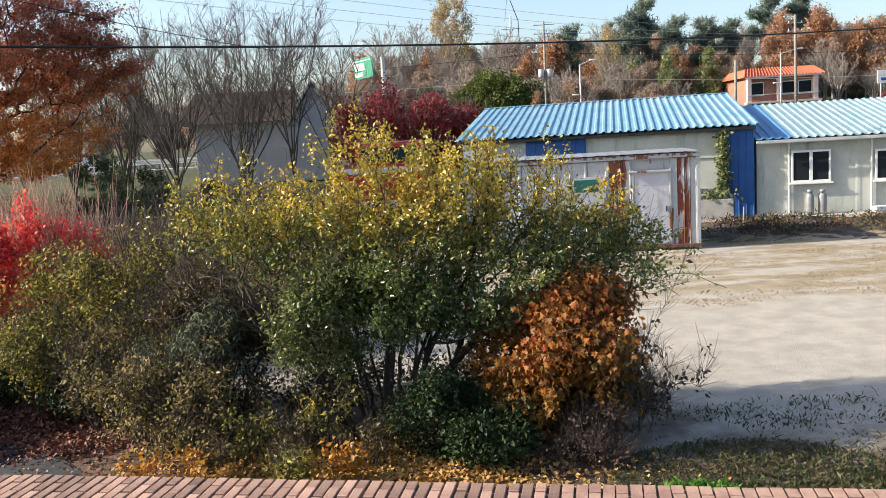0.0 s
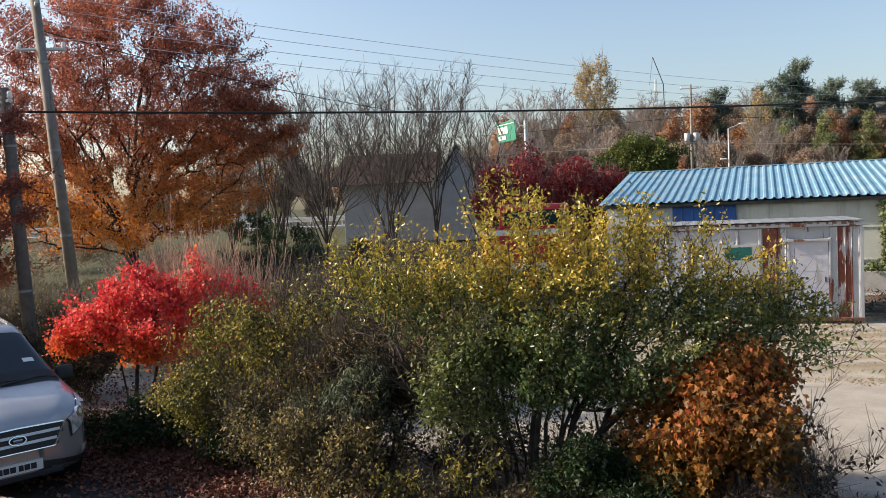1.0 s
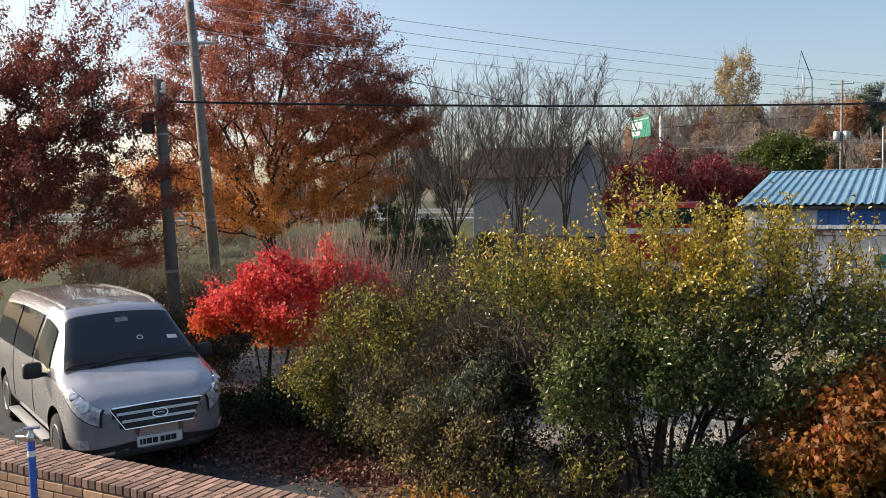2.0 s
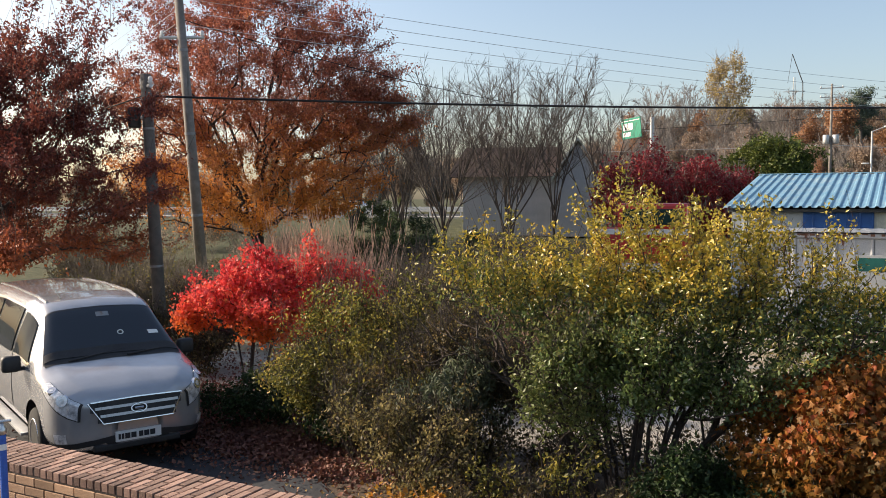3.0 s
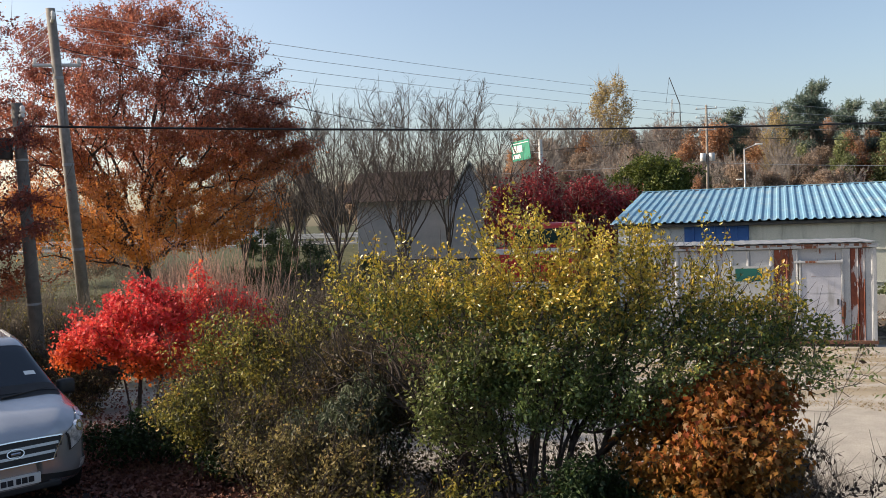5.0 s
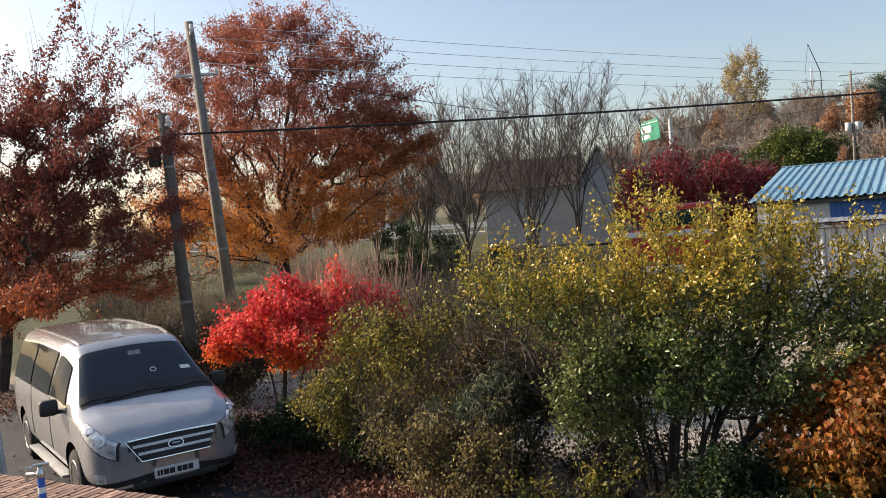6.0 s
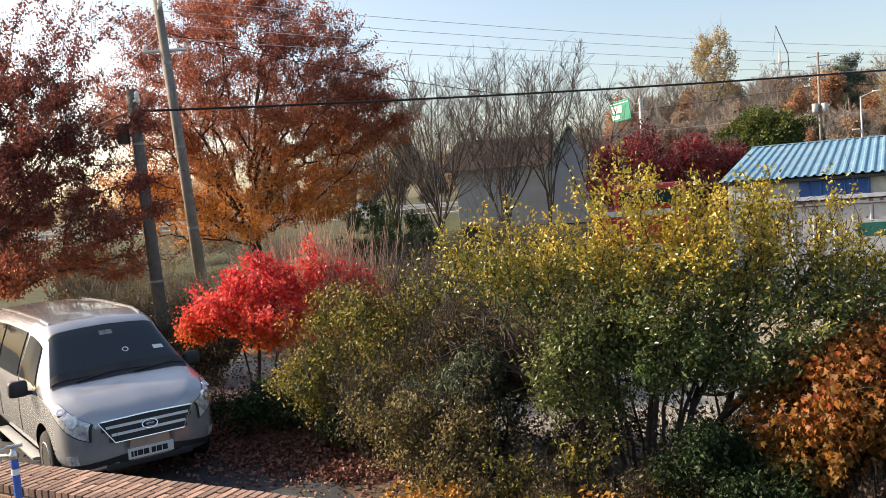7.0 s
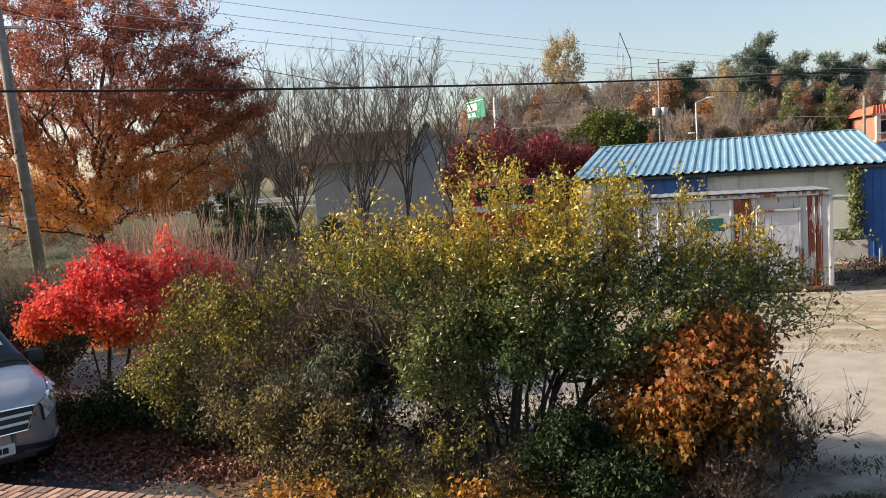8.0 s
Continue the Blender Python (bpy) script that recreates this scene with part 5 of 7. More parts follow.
def street_lamp(at, h, arm, label):
    top = thing("street_lamp", at, label, "street lamp", "street lamps")
    part("pole", smooth_all(rod((0, 0, 0), (0, 0, h), 0.09, 0.06, 10)), M["galv"], top)
    part("arm", rod((0, 0, h - 0.05), (arm, 0, h + 0.35), 0.045, 0.04, 8), M["galv"], top)
    part("lamp_head", smooth_all(box((arm - 0.1, -0.12, h + 0.28), (arm + 0.55, 0.12, h + 0.42), 0.05)), M["white_frame"], top)
    part("side_head", smooth_all(box((-0.75, -0.1, h * 0.62), (-0.15, 0.1, h * 0.62 + 0.12), 0.04)), M["white_frame"], top)
    part("base", lathe([(0.2, 0), (0.2, 0.1), (0.1, 0.15)], 10), M["concrete"], top)


street_lamp(pose(10.5, 80, 1.4), 7.3, 1.0, "pale street lamp with a bent arm by the far road")
street_lamp(pose(30.9, 86, 1.4), 7.6, 1.6, "pale street lamp before the orange-roofed house")
street_lamp(pose(-19.2, 66, 1.4), 7.0, 0.9, "thin grey street lamp among bare trees")


def road_sign():
    top = thing("road_sign", pose(-6.9, 72.5, 1.4), "green road sign seen at a slant on a grey post", "road sign")
    part("pole", rod((0, 0, 0), (0, 0, 8.4), 0.2, 0.17, 14), M["galv"], top)
    for z in (7.3, 8.0):
        part("bracket", rod((0, 0, z), (-0.6, 0.1, z), 0.05, 0.05, 6), M["galv"], top)
    tilt = pose(0, 0, 0, 0, -5, 0) @ pose(0, 0, 0, 0, 0, -38)
    face = part("panel", box((-2.5, -0.03, 6.9), (-0.3, 0.03, 8.6), 0.02, tilt), M["sign_green"], top, "green panel with a pale border")
    # white bars: lettering, made large on the left to paint in a pale reflection
    bm = bmesh.new()
    for lo, hi in (((-2.5, -0.037, 8.36), (-0.4, -0.032, 8.42)), ((-2.35, -0.037, 7.6), (-1.2, -0.032, 8.2)), ((-2.4, -0.037, 7.1), (-1.5, -0.032, 7.45))):
        add_box(bm, lo, hi, 0, tilt)
    part("lettering_and_reflection", bm, M["white_frame"], face)
    part("signal_box", smooth_all(box((-2.4, 1.3, 7.75), (-2.1, 1.6, 8.05), 0.05)), M["dark_metal"], top)


road_sign()


# ---- farther buildings and vehicles ----
def gable_house():
    top = thing("house", pose(-12.4, 50, 0.9, 0, 0, 8), "pale grey-walled house with a dark brown roof behind bare trees", "house")
    part("wall", box((-3.6, 0, 0), (2.2, 6, 3.56), 0.02), M["house_wall"], top)
    bm = bmesh.new()
    ring = [(-4.5, -0.6, 3.55), (2.5, -0.6, 3.55), (2.5, 6.6, 3.55), (-4.5, 6.6, 3.55)]
    vs = [bm.verts.new(q) for q in ring] + [bm.verts.new((-3.9, 3, 5.5)), bm.verts.new((2.2, 3, 5.5))]
    for f in ((0, 1, 5, 4), (1, 2, 5), (2, 3, 4, 5), (3, 0, 4), (3, 2, 1, 0)):
        bm.faces.new([vs[i] for i in f])
    part("roof", bm, M["roof_brown"], top, "dark brown tiled roof")
    g2 = part("porch", box((2.05, -1.2, 0), (4.75, 4, 3.3), 0.02), M["house_wall"], top)
    bm = bmesh.new()
    for a, b in (((1.85, 3.2), (3.4, 5.6)), ((4.95, 3.2), (3.4, 5.6))):
        v = [bm.verts.new((a[0], -1.5, a[1])), bm.verts.new((a[0], 4.2, a[1])), bm.verts.new((b[0], 4.2, b[1])), bm.verts.new((b[0], -1.5, b[1]))]
        bm.faces.new(v)
    r = bmesh.ops.extrude_face_region(bm, geom=list(bm.faces))
    bmesh.ops.translate(bm, verts=[g for g in r["geom"] if isinstance(g, bmesh.types.BMVert)], vec=(0, 0, 0.18))
    part("gable_roof", bm, M["wall_white"], g2, "pale gable edge")
    bm = bmesh.new()
    f = bm.faces.new([bm.verts.new(q) for q in ((2.1, -1.2, 3.3), (4.7, -1.2, 3.3), (3.4, -1.2, 5.45))])
    r = bmesh.ops.extrude_face_region(bm, geom=[f])
    bmesh.ops.translate(bm, verts=[g for g in r["geom"] if isinstance(g, bmesh.types.BMVert)], vec=(0, 0.2, 0))
    part("gable", bm, M["house_wall"], g2)


gable_house()


def hill_house():
    top = thing("house", pose(36.0, 100, 1.6) @ Matrix.Diagonal((0.78, 1, 0.97, 1)), "two-storey brick house with an orange tiled roof", "house")
    part("wall", box((-5.2, 0, 0), (5.2, 8, 6.0), 0.03), M["house_brick"], top)
    bm = bmesh.new()
    lo = [(-5.9, -1.0, 6.0), (5.9, -1.0, 6.0), (5.9, 8.6, 6.0), (-5.9, 8.6, 6.0)]
    vs = [bm.verts.new(q) for q in lo] + [bm.verts.new(q) for q in ((-4.9, 0.8, 7.0), (4.9, 0.8, 7.0), (4.9, 7.0, 7.0), (-4.9, 7.0, 7.0))]
    for f in ((0, 1, 5, 4), (1, 2, 6, 5), (2, 3, 7, 6), (3, 0, 4, 7), (4, 5, 6, 7), (3, 2, 1, 0)):
        bm.faces.new([vs[i] for i in f])
    roof = part("roof", bm, M["tile_orange"], top, "orange tiled roof")
    for k in range(26):
        x = -5.8 + k * 0.464
        part("tile_row", rod((x, -1.05, 6.05), (max(min(x * 0.845, 4.9), -4.9), 0.82, 7.05), 0.09, 0.08, 6), M["tile_orange"], roof)
    for x in (-5.0, -0.6, 4.6):
        part("pillar", box((x - 0.3, -0.9, 0), (x + 0.3, -0.3, 6.0), 0.03), M["house_trim"], top)
    for z in (2.9, 5.85):
        part("balcony", box((-5.4, -1.0, z), (5.4, 0.05, z + 0.22), 0.02), M["house_trim"], top)
    part("railing", box((-5.2, -0.95, 3.9), (5.2, -0.9, 3.96), 0.01), M["white_frame"], top)
    for x in (-3.6, 1.0, 3.4):
        for z in (1.0, 3.9):
            w = part("window", box((x - 0.9, -0.06, z), (x + 0.9, 0.03, z + 1.4), 0.01), M["glass"], top)
            part("window_frame", box((x - 1.0, -0.045, z - 0.1), (x + 1.0, -0.01, z + 1.5), 0.01), M["white_frame"], w)
    ob = thing("roadside_sign", pose(46.5, 96, 1.6), "pale roadside board with a blue bar", "sign board")
    part("panel", box((-1.6, -0.05, 4.2), (2.0, 0.05, 5.6), 0.03), M["white_frame"], ob)
    part("bar", box((-1.2, -0.07, 4.5), (1.4, -0.055, 4.8)), M["wall_blue"], ob)
    for x in (-1.2, 1.6):
        part("pole", rod((x, 0.0, 0), (x, 0.0, 4.3), 0.08, 0.08, 8), M["galv"], ob)


hill_house()


def red_truck():
    top = thing("truck", pose(-3.2, 30.5, 0), "red and white truck with a dark-green window behind the shrubs", "truck")
    part("body", box((-1.6, 0, 0.5), (1.6, 2.0, 2.05), 0.08), M["red_paint"], top)
    part("cab_top", box((-0.9, 0.05, 2.05), (1.5, 1.95, 2.95), 0.1), M["red_paint"], top)
    part("window", box((-0.7, 0.02, 2.2), (1.35, 0.06, 2.75), 0.02), M["glass_green"], top)
    part("stripe", box((-1.55, -0.02, 1.85), (1.55, 0.02, 2.05), 0.01), M["white_paint"], top)
    part("bumper", box((-1.55, -0.1, 0.5), (1.55, 0.02, 0.85), 0.04), M["white_paint"], top)
    for x in (-1.0, 1.0):
        w = part("wheel", lathe([(0.2, -0.12), (0.42, -0.12), (0.45, -0.08), (0.45, 0.08), (0.42, 0.12), (0.2, 0.12)], 20), M["rubber"], top, "", pose(x, 0.15, 0.45, 90, 0, 0))
        part("rim", lathe([(0.2, -0.05), (0.2, 0.125)], 16), M["galv"], w)


red_truck()


def road_car():
    """A white car on the far road."""
    top = thing("car", pose(-37.5, 80.5, 1.52), "small white car on the far road", "car")
    prof = [(-2.2, 0.35), (-2.25, 0.7), (-2.1, 0.95), (-1.5, 1.0), (-0.9, 1.42), (0.3, 1.45), (1.1, 1.0), (2.0, 0.85), (2.2, 0.6), (2.15, 0.35)]
    bm = bmesh.new()
    f = bm.faces.new([bm.verts.new((x, -0.85, z)) for x, z in prof])
    r = bmesh.ops.extrude_face_region(bm, geom=[f])
    bmesh.ops.translate(bm, verts=[g for g in r["geom"] if isinstance(g, bmesh.types.BMVert)], vec=(0, 1.7, 0))
    bmesh.ops.recalc_face_normals(bm, faces=bm.faces)
    bmesh.ops.bevel(bm, geom=list(bm.edges), offset=0.06, segments=2, affect="EDGES")
    part("body", bm, M["white_paint"], top)
    bm = bmesh.new()
    f = bm.faces.new([bm.verts.new((x, -0.862, z)) for x, z in ((-1.35, 1.02), (0.95, 1.02), (0.25, 1.37), (-0.85, 1.36))])
    r = bmesh.ops.extrude_face_region(bm, geom=[f])
    bmesh.ops.translate(bm, verts=[g for g in r["geom"] if isinstance(g, bmesh.types.BMVert)], vec=(0, 1.724, 0))
    part("window", bm, M["glass"], top)
    for x in (-1.35, 1.35):
        for y in (-0.8, 0.8):
            w = part("wheel", lathe([(0.15, -0.09), (0.3, -0.09), (0.31, 0), (0.3, 0.09), (0.15, 0.09)], 18), M["rubber"], top, "", pose(x, y, 0.31, 90, 0, 0))
            part("rim", lathe([(0.18, -0.095), (0.18, 0.095)], 12), M["galv"], w)


road_car()


def far_mast():
    top = thing("pylon", pose(9.0, 165, 10), "far thin lattice mast above the wooded hill", "mast")
    for dx in (-0.5, 0.5):
        part("leg", rod((dx, 0, 0), (dx * 0.2, 0, 14.5), 0.1, 0.06, 5), M["galv"], top)
    for z in (6, 9, 12):
        part("crossarm", rod((-1.8, 0, z), (1.8, 0, z), 0.07, 0.07, 5), M["galv"], top)
    crane = thing("crane_boom", pose(10.6, 165, 10), "thin dark crane boom over the trees", "crane")
    part("boom", rod((0, 0, 0), (-0.2, 0, 13.5), 0.09, 0.08, 6), M["dark_metal"], crane)
    part("jib", rod((-0.2, 0, 13.5), (-2.0, 0, 18.6), 0.09, 0.07, 6), M["dark_metal"], crane)
    part("hoist_rope", rod((-2.0, 0, 18.6), (-2.7, 0, 13.5), 0.03, 0.03, 4), M["cable"], crane)


far_mast()

# ---- shrubs and trees near by ----
def shoots(points):
    """Upright shoots: (x, y, z0, z1) each becomes a row of branch targets."""
    def make(rng):
        out = []
        for x, y, z0, z1 in points:
            n = max(2, int((z1 - z0) / 0.12))
            for k in range(n + 1):
                out.append((x + rng.normal() * 0.03, y + rng.normal() * 0.03, z0 + (z1 - z0) * k / n))
        return out
    return make


def fan(n, r0, r1, h, seed):
    """Many stems from one stool, leaning outwards."""
    rng = random.Random(seed)
    out = []
    for k in range(n):
        a, f = 2 * math.pi * (k + rng.uniform(-0.3, 0.3)) / n, rng.uniform(0.35, 1.0)
        x0, y0, x1, y1 = r0 * math.cos(a) * f, r0 * math.sin(a) * f, r1 * math.cos(a) * f, r1 * math.sin(a) * f
        hh = h * rng.uniform(0.75, 1.15)
        out.append([(x0, y0, 0), (x0 + (x1 - x0) * 0.3, y0 + (y1 - y0) * 0.3, hh * 0.5), (x1, y1, hh)])
    return out


def rays(n, base, reach, low, high, seconds, gap, arch=1.3, floor=1.0):
    """Limbs that radiate from the trunk's head to a dome, each with side branches: rows of branch targets."""
    def make(rng):
        out = []
        b = np.array(base)
        for k in range(n):
            a, th = rng.uniform(0, 2 * math.pi), math.acos(rng.uniform(-0.12, 1.0))
            f = rng.uniform(0.85, 1.05)
            end = np.array((reach[0] * math.sin(th) ** 0.75 * math.cos(a) * f + reach[2], reach[1] * math.sin(th) ** 0.75 * math.sin(a) * f, low + (high - low) * math.cos(th) * f))
            dv = end - b
            length = np.linalg.norm(dv)

            def limb(s):
                return b + dv * np.array((s ** arch, s ** arch, s ** (1 / arch)))
            for s in np.arange(gap, length, gap) / length:
                out.append(limb(s) + rng.normal(size=3) * 0.04)
            for _ in range(seconds):
                s = rng.uniform(0.25, 0.9)
                q, along = limb(s), unit(limb(min(s + 0.1, 1.0)) - limb(s - 0.1))
                side = unit(along + rng.normal(size=3) * np.array((0.55, 0.55, 0.3)))
                for d in np.arange(gap, length * rng.uniform(0.2, 0.42), gap):
                    out.append(q + side * d + rng.normal(size=3) * 0.05)
        return [tuple(q) for q in out if q[2] > floor]
    return make


def canopy(clumps, profile, per, reach, squash=0.85, rough=0.16, dx=0.0, deep=0.5, dy=0.0):
    """Flat leafy sprays spread through a dome. profile: (height, radius) pairs; reach: a spray's half width; deep: how far in they go."""
    def make(rng):
        zs, rs = np.array([q[0] for q in profile]), np.array([q[1] for q in profile])
        fine = np.linspace(zs[0], zs[-1], 60)
        w = np.interp(fine, zs, rs) + 0.15
        ph = rng.uniform(0, 6.28, 6)
        out = []
        for _ in range(clumps):
            z = rng.choice(fine, p=w / w.sum()) + rng.normal() * 0.1
            a = rng.uniform(0, 2 * math.pi)
            lob = 1 + rough * (math.sin(3 * a + ph[0] + z * 0.5) + 0.7 * math.sin(5 * a + ph[1] - z * 0.9) + 0.5 * math.sin(z * 2.1 + ph[2] + a))
            rr = np.interp(z, zs, rs) * lob * (deep + (1 - deep) * rng.random() ** 0.6)
            c = np.array((rr * math.cos(a) + dx, rr * math.sin(a) * squash + dy, z))
            e = np.array((math.cos(a), math.sin(a), 0.35))
            t = np.array((-math.sin(a), math.cos(a), 0.0))
            m = reach * rng.uniform(0.6, 1.3)
            for _ in range(per):
                g = rng.normal(size=3) * 0.5
                out.append(c + e * g[0] * m + t * g[1] * m + np.array((0, 0, g[2] * m * 0.16)))
        return [tuple(q) for q in out]
    return make


def both(*makers):
    return lambda rng: [q for m in makers for q in m(rng)]


def stool(n, spread, reach, h, seed):
    """Stems that rise from one stool in a wide flat fan, each forking once."""
    rng = random.Random(seed)
    out = []
    for k in range(n):
        f = (k + rng.uniform(0.2, 0.8)) / n * 2 - 1
        x0, y0 = spread * f + rng.uniform(-0.05, 0.05), rng.uniform(-0.2, 0.2)
        x1, y1, hh = reach * f * rng.uniform(0.8, 1.1), rng.uniform(-0.5, 0.5), h * rng.uniform(0.85, 1.1) * (1.05 - 0.35 * abs(f))
        mid = (x0 + (x1 - x0) * 0.32 + rng.uniform(-0.06, 0.06), y0 + (y1 - y0) * 0.3, hh * 0.48)
        knee = (x0 + (x1 - x0) * 0.1 + rng.uniform(-0.03, 0.03), y0 + (y1 - y0) * 0.1, hh * 0.22)
        out.append([(x0, y0, 0), knee, mid, (x0 + (x1 - x0) * 0.62, y0 + (y1 - y0) * 0.6, hh * 0.76), (x1, y1, hh)])
        out.append([mid, (mid[0] + rng.uniform(-0.3, 0.3), mid[1] + rng.uniform(-0.2, 0.2), hh * 0.8), (mid[0] + rng.uniform(-0.5, 0.5), mid[1] + rng.uniform(-0.3, 0.3), hh * 1.05)])
    return out


shoot_rng = random.Random(21)
top_shoots = [(-0.45, 0.6, 2.5, 3.45), (-0.15, 0.7, 2.5, 3.5), (0.0, 0.4, 2.4, 3.2), (0.8, 0.6, 2.4, 3.1), (1.3, 0.5, 2.4, 3.15), (1.9, 0.6, 2.3, 3.05), (2.1, 0.4, 2.2, 2.9), (0.4, 0.7, 2.4, 3.0)]
for _ in range(64):
    sx = shoot_rng.uniform(-2.4, 2.7)
    sz = 2.75 - 0.11 * sx * sx
    top_shoots.append((sx, shoot_rng.uniform(-0.4, 0.5), sz - 0.6, sz + shoot_rng.uniform(-0.05, 0.55)))
for k in range(16):
    top_shoots.append((shoot_rng.uniform(-0.5, 1.6), shoot_rng.uniform(-0.2, 0.5), 2.3, shoot_rng.uniform(2.8, 3.1)))
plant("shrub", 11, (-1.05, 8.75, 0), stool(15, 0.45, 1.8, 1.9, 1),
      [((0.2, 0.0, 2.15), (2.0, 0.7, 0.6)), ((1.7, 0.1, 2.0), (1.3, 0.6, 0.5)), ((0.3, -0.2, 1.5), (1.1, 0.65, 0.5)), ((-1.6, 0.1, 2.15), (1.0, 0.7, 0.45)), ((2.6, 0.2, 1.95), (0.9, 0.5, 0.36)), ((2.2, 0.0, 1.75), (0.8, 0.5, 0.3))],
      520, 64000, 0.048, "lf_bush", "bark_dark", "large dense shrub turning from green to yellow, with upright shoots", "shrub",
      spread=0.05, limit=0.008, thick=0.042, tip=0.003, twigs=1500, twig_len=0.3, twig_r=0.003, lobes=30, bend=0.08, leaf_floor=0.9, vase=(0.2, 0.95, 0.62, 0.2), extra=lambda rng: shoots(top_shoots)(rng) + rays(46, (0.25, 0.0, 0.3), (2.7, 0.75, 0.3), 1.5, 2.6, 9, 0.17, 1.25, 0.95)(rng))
plant("shrub", 45, (-1.75, 8.3, 0), fan(6, 0.2, 0.4, 0.7, 9), [((0.0, 0, 1.3), (0.5, 0.4, 0.45)), ((0.3, 0.1, 1.05), (0.4, 0.35, 0.35)), ((0.2, 0.0, 1.7), (0.4, 0.35, 0.3))],
      230, 4200, 0.05, "lf_green_bush", "bark_dark", "fresh grey-green leafy shrub against the big shrub", "shrub", spread=0.07, limit=0.01, thick=0.018, tip=0.0025, twigs=300, twig_len=0.3, twig_r=0.0026, lobes=12)
plant("shrub", 12, (-4.0, 9.6, 0), fan(12, 0.4, 1.0, 0.9, 2),
      [((-0.7, 0.1, 1.4), (0.95, 0.7, 0.55)), ((0.4, 0.1, 1.5), (0.95, 0.7, 0.6)), ((-1.1, -0.2, 0.95), (0.7, 0.5, 0.45)), ((0.1, -0.3, 1.0), (1.0, 0.5, 0.5))],
      800, 19000, 0.05, "lf_olive_bush", "bark_dark", "loose olive and yellow shrub with fine leaves", "shrub", spread=0.07, limit=0.012, thick=0.022, tip=0.0025, twigs=1800, twig_len=0.4, twig_r=0.0026, lobes=14, fill=0.06, up=0.9,
      extra=shoots([(-1.2, 0.2, 1.4, 2.05), (-0.8, 0.0, 1.5, 2.15), (-0.3, 0.2, 1.6, 2.2), (0.1, 0.1, 1.6, 2.3), (0.6, 0.2, 1.7, 2.35), (1.0, 0.1, 1.6, 2.2), (-1.6, 0.1, 1.0, 1.7)]))
plant("shrub", 46, (-3.0, 9.2, 0), fan(10, 0.3, 0.8, 0.9, 5), [((0.1, 0, 1.4), (0.95, 0.5, 0.55)), ((-0.2, -0.1, 0.9), (1.0, 0.5, 0.5)), ((0.7, 0.1, 1.0), (0.6, 0.5, 0.5))],
      520, 11000, 0.047, "lf_dark", "bark_dark", "dull brown twiggy shrub, half withered", "shrub", spread=0.07, limit=0.01, thick=0.02, tip=0.0025, twigs=2200, twig_len=0.45, twig_r=0.0026, lobes=12, up=0.9)
plant("shrub", 13, (-3.0, 8.7, 0), [[(0, 0, 0), (0, 0, 0.5)]], [((0.0, 0, 1.2), (0.6, 0.4, 0.35)), ((-0.35, 0.05, 0.95), (0.45, 0.35, 0.3)), ((0.2, 0, 0.85), (0.4, 0.3, 0.25))], 190, 7000, 0.075, "lf_blue", "bark_dark", "drooping grey-green shrub branch mass with narrow leaves", "shrub", spread=0.06, limit=0.012, thick=0.02, shape="thin", droop=1.0, lobes=10)
plant("shrub", 14, (-3.3, 8.05, 0), fan(7, 0.2, 0.5, 0.5, 3), [((0, 0, 0.4), (0.8, 0.45, 0.4)), ((-0.35, 0.3, 0.8), (0.75, 0.4, 0.45)), ((0.5, 0.3, 0.65), (0.65, 0.4, 0.45))], 420, 5500, 0.047, "lf_cream", "bark_dark", "pale cream and yellow-green low shrub", "shrub", spread=0.06, limit=0.012, thick=0.018, tip=0.0025, twigs=700, twig_len=0.35, twig_r=0.0026, lobes=12, up=0.8)
plant("shrub", 44, (-3.9, 8.8, 0), fan(8, 0.3, 0.8, 0.6, 7), [((0.2, 0, 0.55), (0.9, 0.5, 0.5)), ((1.2, -0.2, 0.5), (0.7, 0.45, 0.45)), ((-0.4, 0.3, 0.7), (0.7, 0.5, 0.5))], 460, 9500, 0.05, "lf_dark", "bark_dark", "brown twiggy shrub by the driveway", "shrub", spread=0.08, limit=0.01, thick=0.018, tip=0.0025, twigs=1800, twig_len=0.35, twig_r=0.0026, lobes=14)
plant("shrub", 15, (-5.9, 10.2, 0), [[(0, 0, 0), (0, 0, 0.3)]], [((0, 0, 0.4), (1.25, 0.8, 0.45)), ((1.2, -0.6, 0.4), (0.9, 0.6, 0.4)), ((0.4, 0.2, 0.75), (0.7, 0.5, 0.35))], 320, 16000, 0.055, "lf_ever", "bark_dark", "low glossy dark evergreen shrub beside the driveway", "shrub", spread=0.08, limit=0.012, thick=0.02)
plant("shrub", 16, (-5.05, 9.6, 0), fan(7, 0.2, 0.5, 0.6, 6), [((0.1, 0, 0.95), (0.5, 0.4, 0.3)), ((0.6, 0.2, 1.2), (0.5, 0.4, 0.35)), ((-0.2, 0.4, 1.1), (0.45, 0.4, 0.3))], 260, 6500, 0.045, "lf_olive_bush", "bark_dark", "yellow-olive shrub behind the evergreen hedge", "shrub", spread=0.07, limit=0.012, thick=0.02, tip=0.0025, twigs=500, twig_len=0.3, twig_r=0.0026, lobes=10)
plant("shrub", 17, (-0.1, 7.7, 0), [[(0, 0, 0), (0, 0, 0.2)]], [((0, 0, 0.3), (0.75, 0.5, 0.36)), ((0.3, 0.5, 0.5), (0.7, 0.5, 0.4)), ((-0.4, 0.3, 0.45), (0.6, 0.4, 0.45))], 260, 14000, 0.05, "lf_ever", "bark_dark", "low glossy dark green shrub at the big shrub's foot", "shrub", spread=0.07, limit=0.012, thick=0.015)
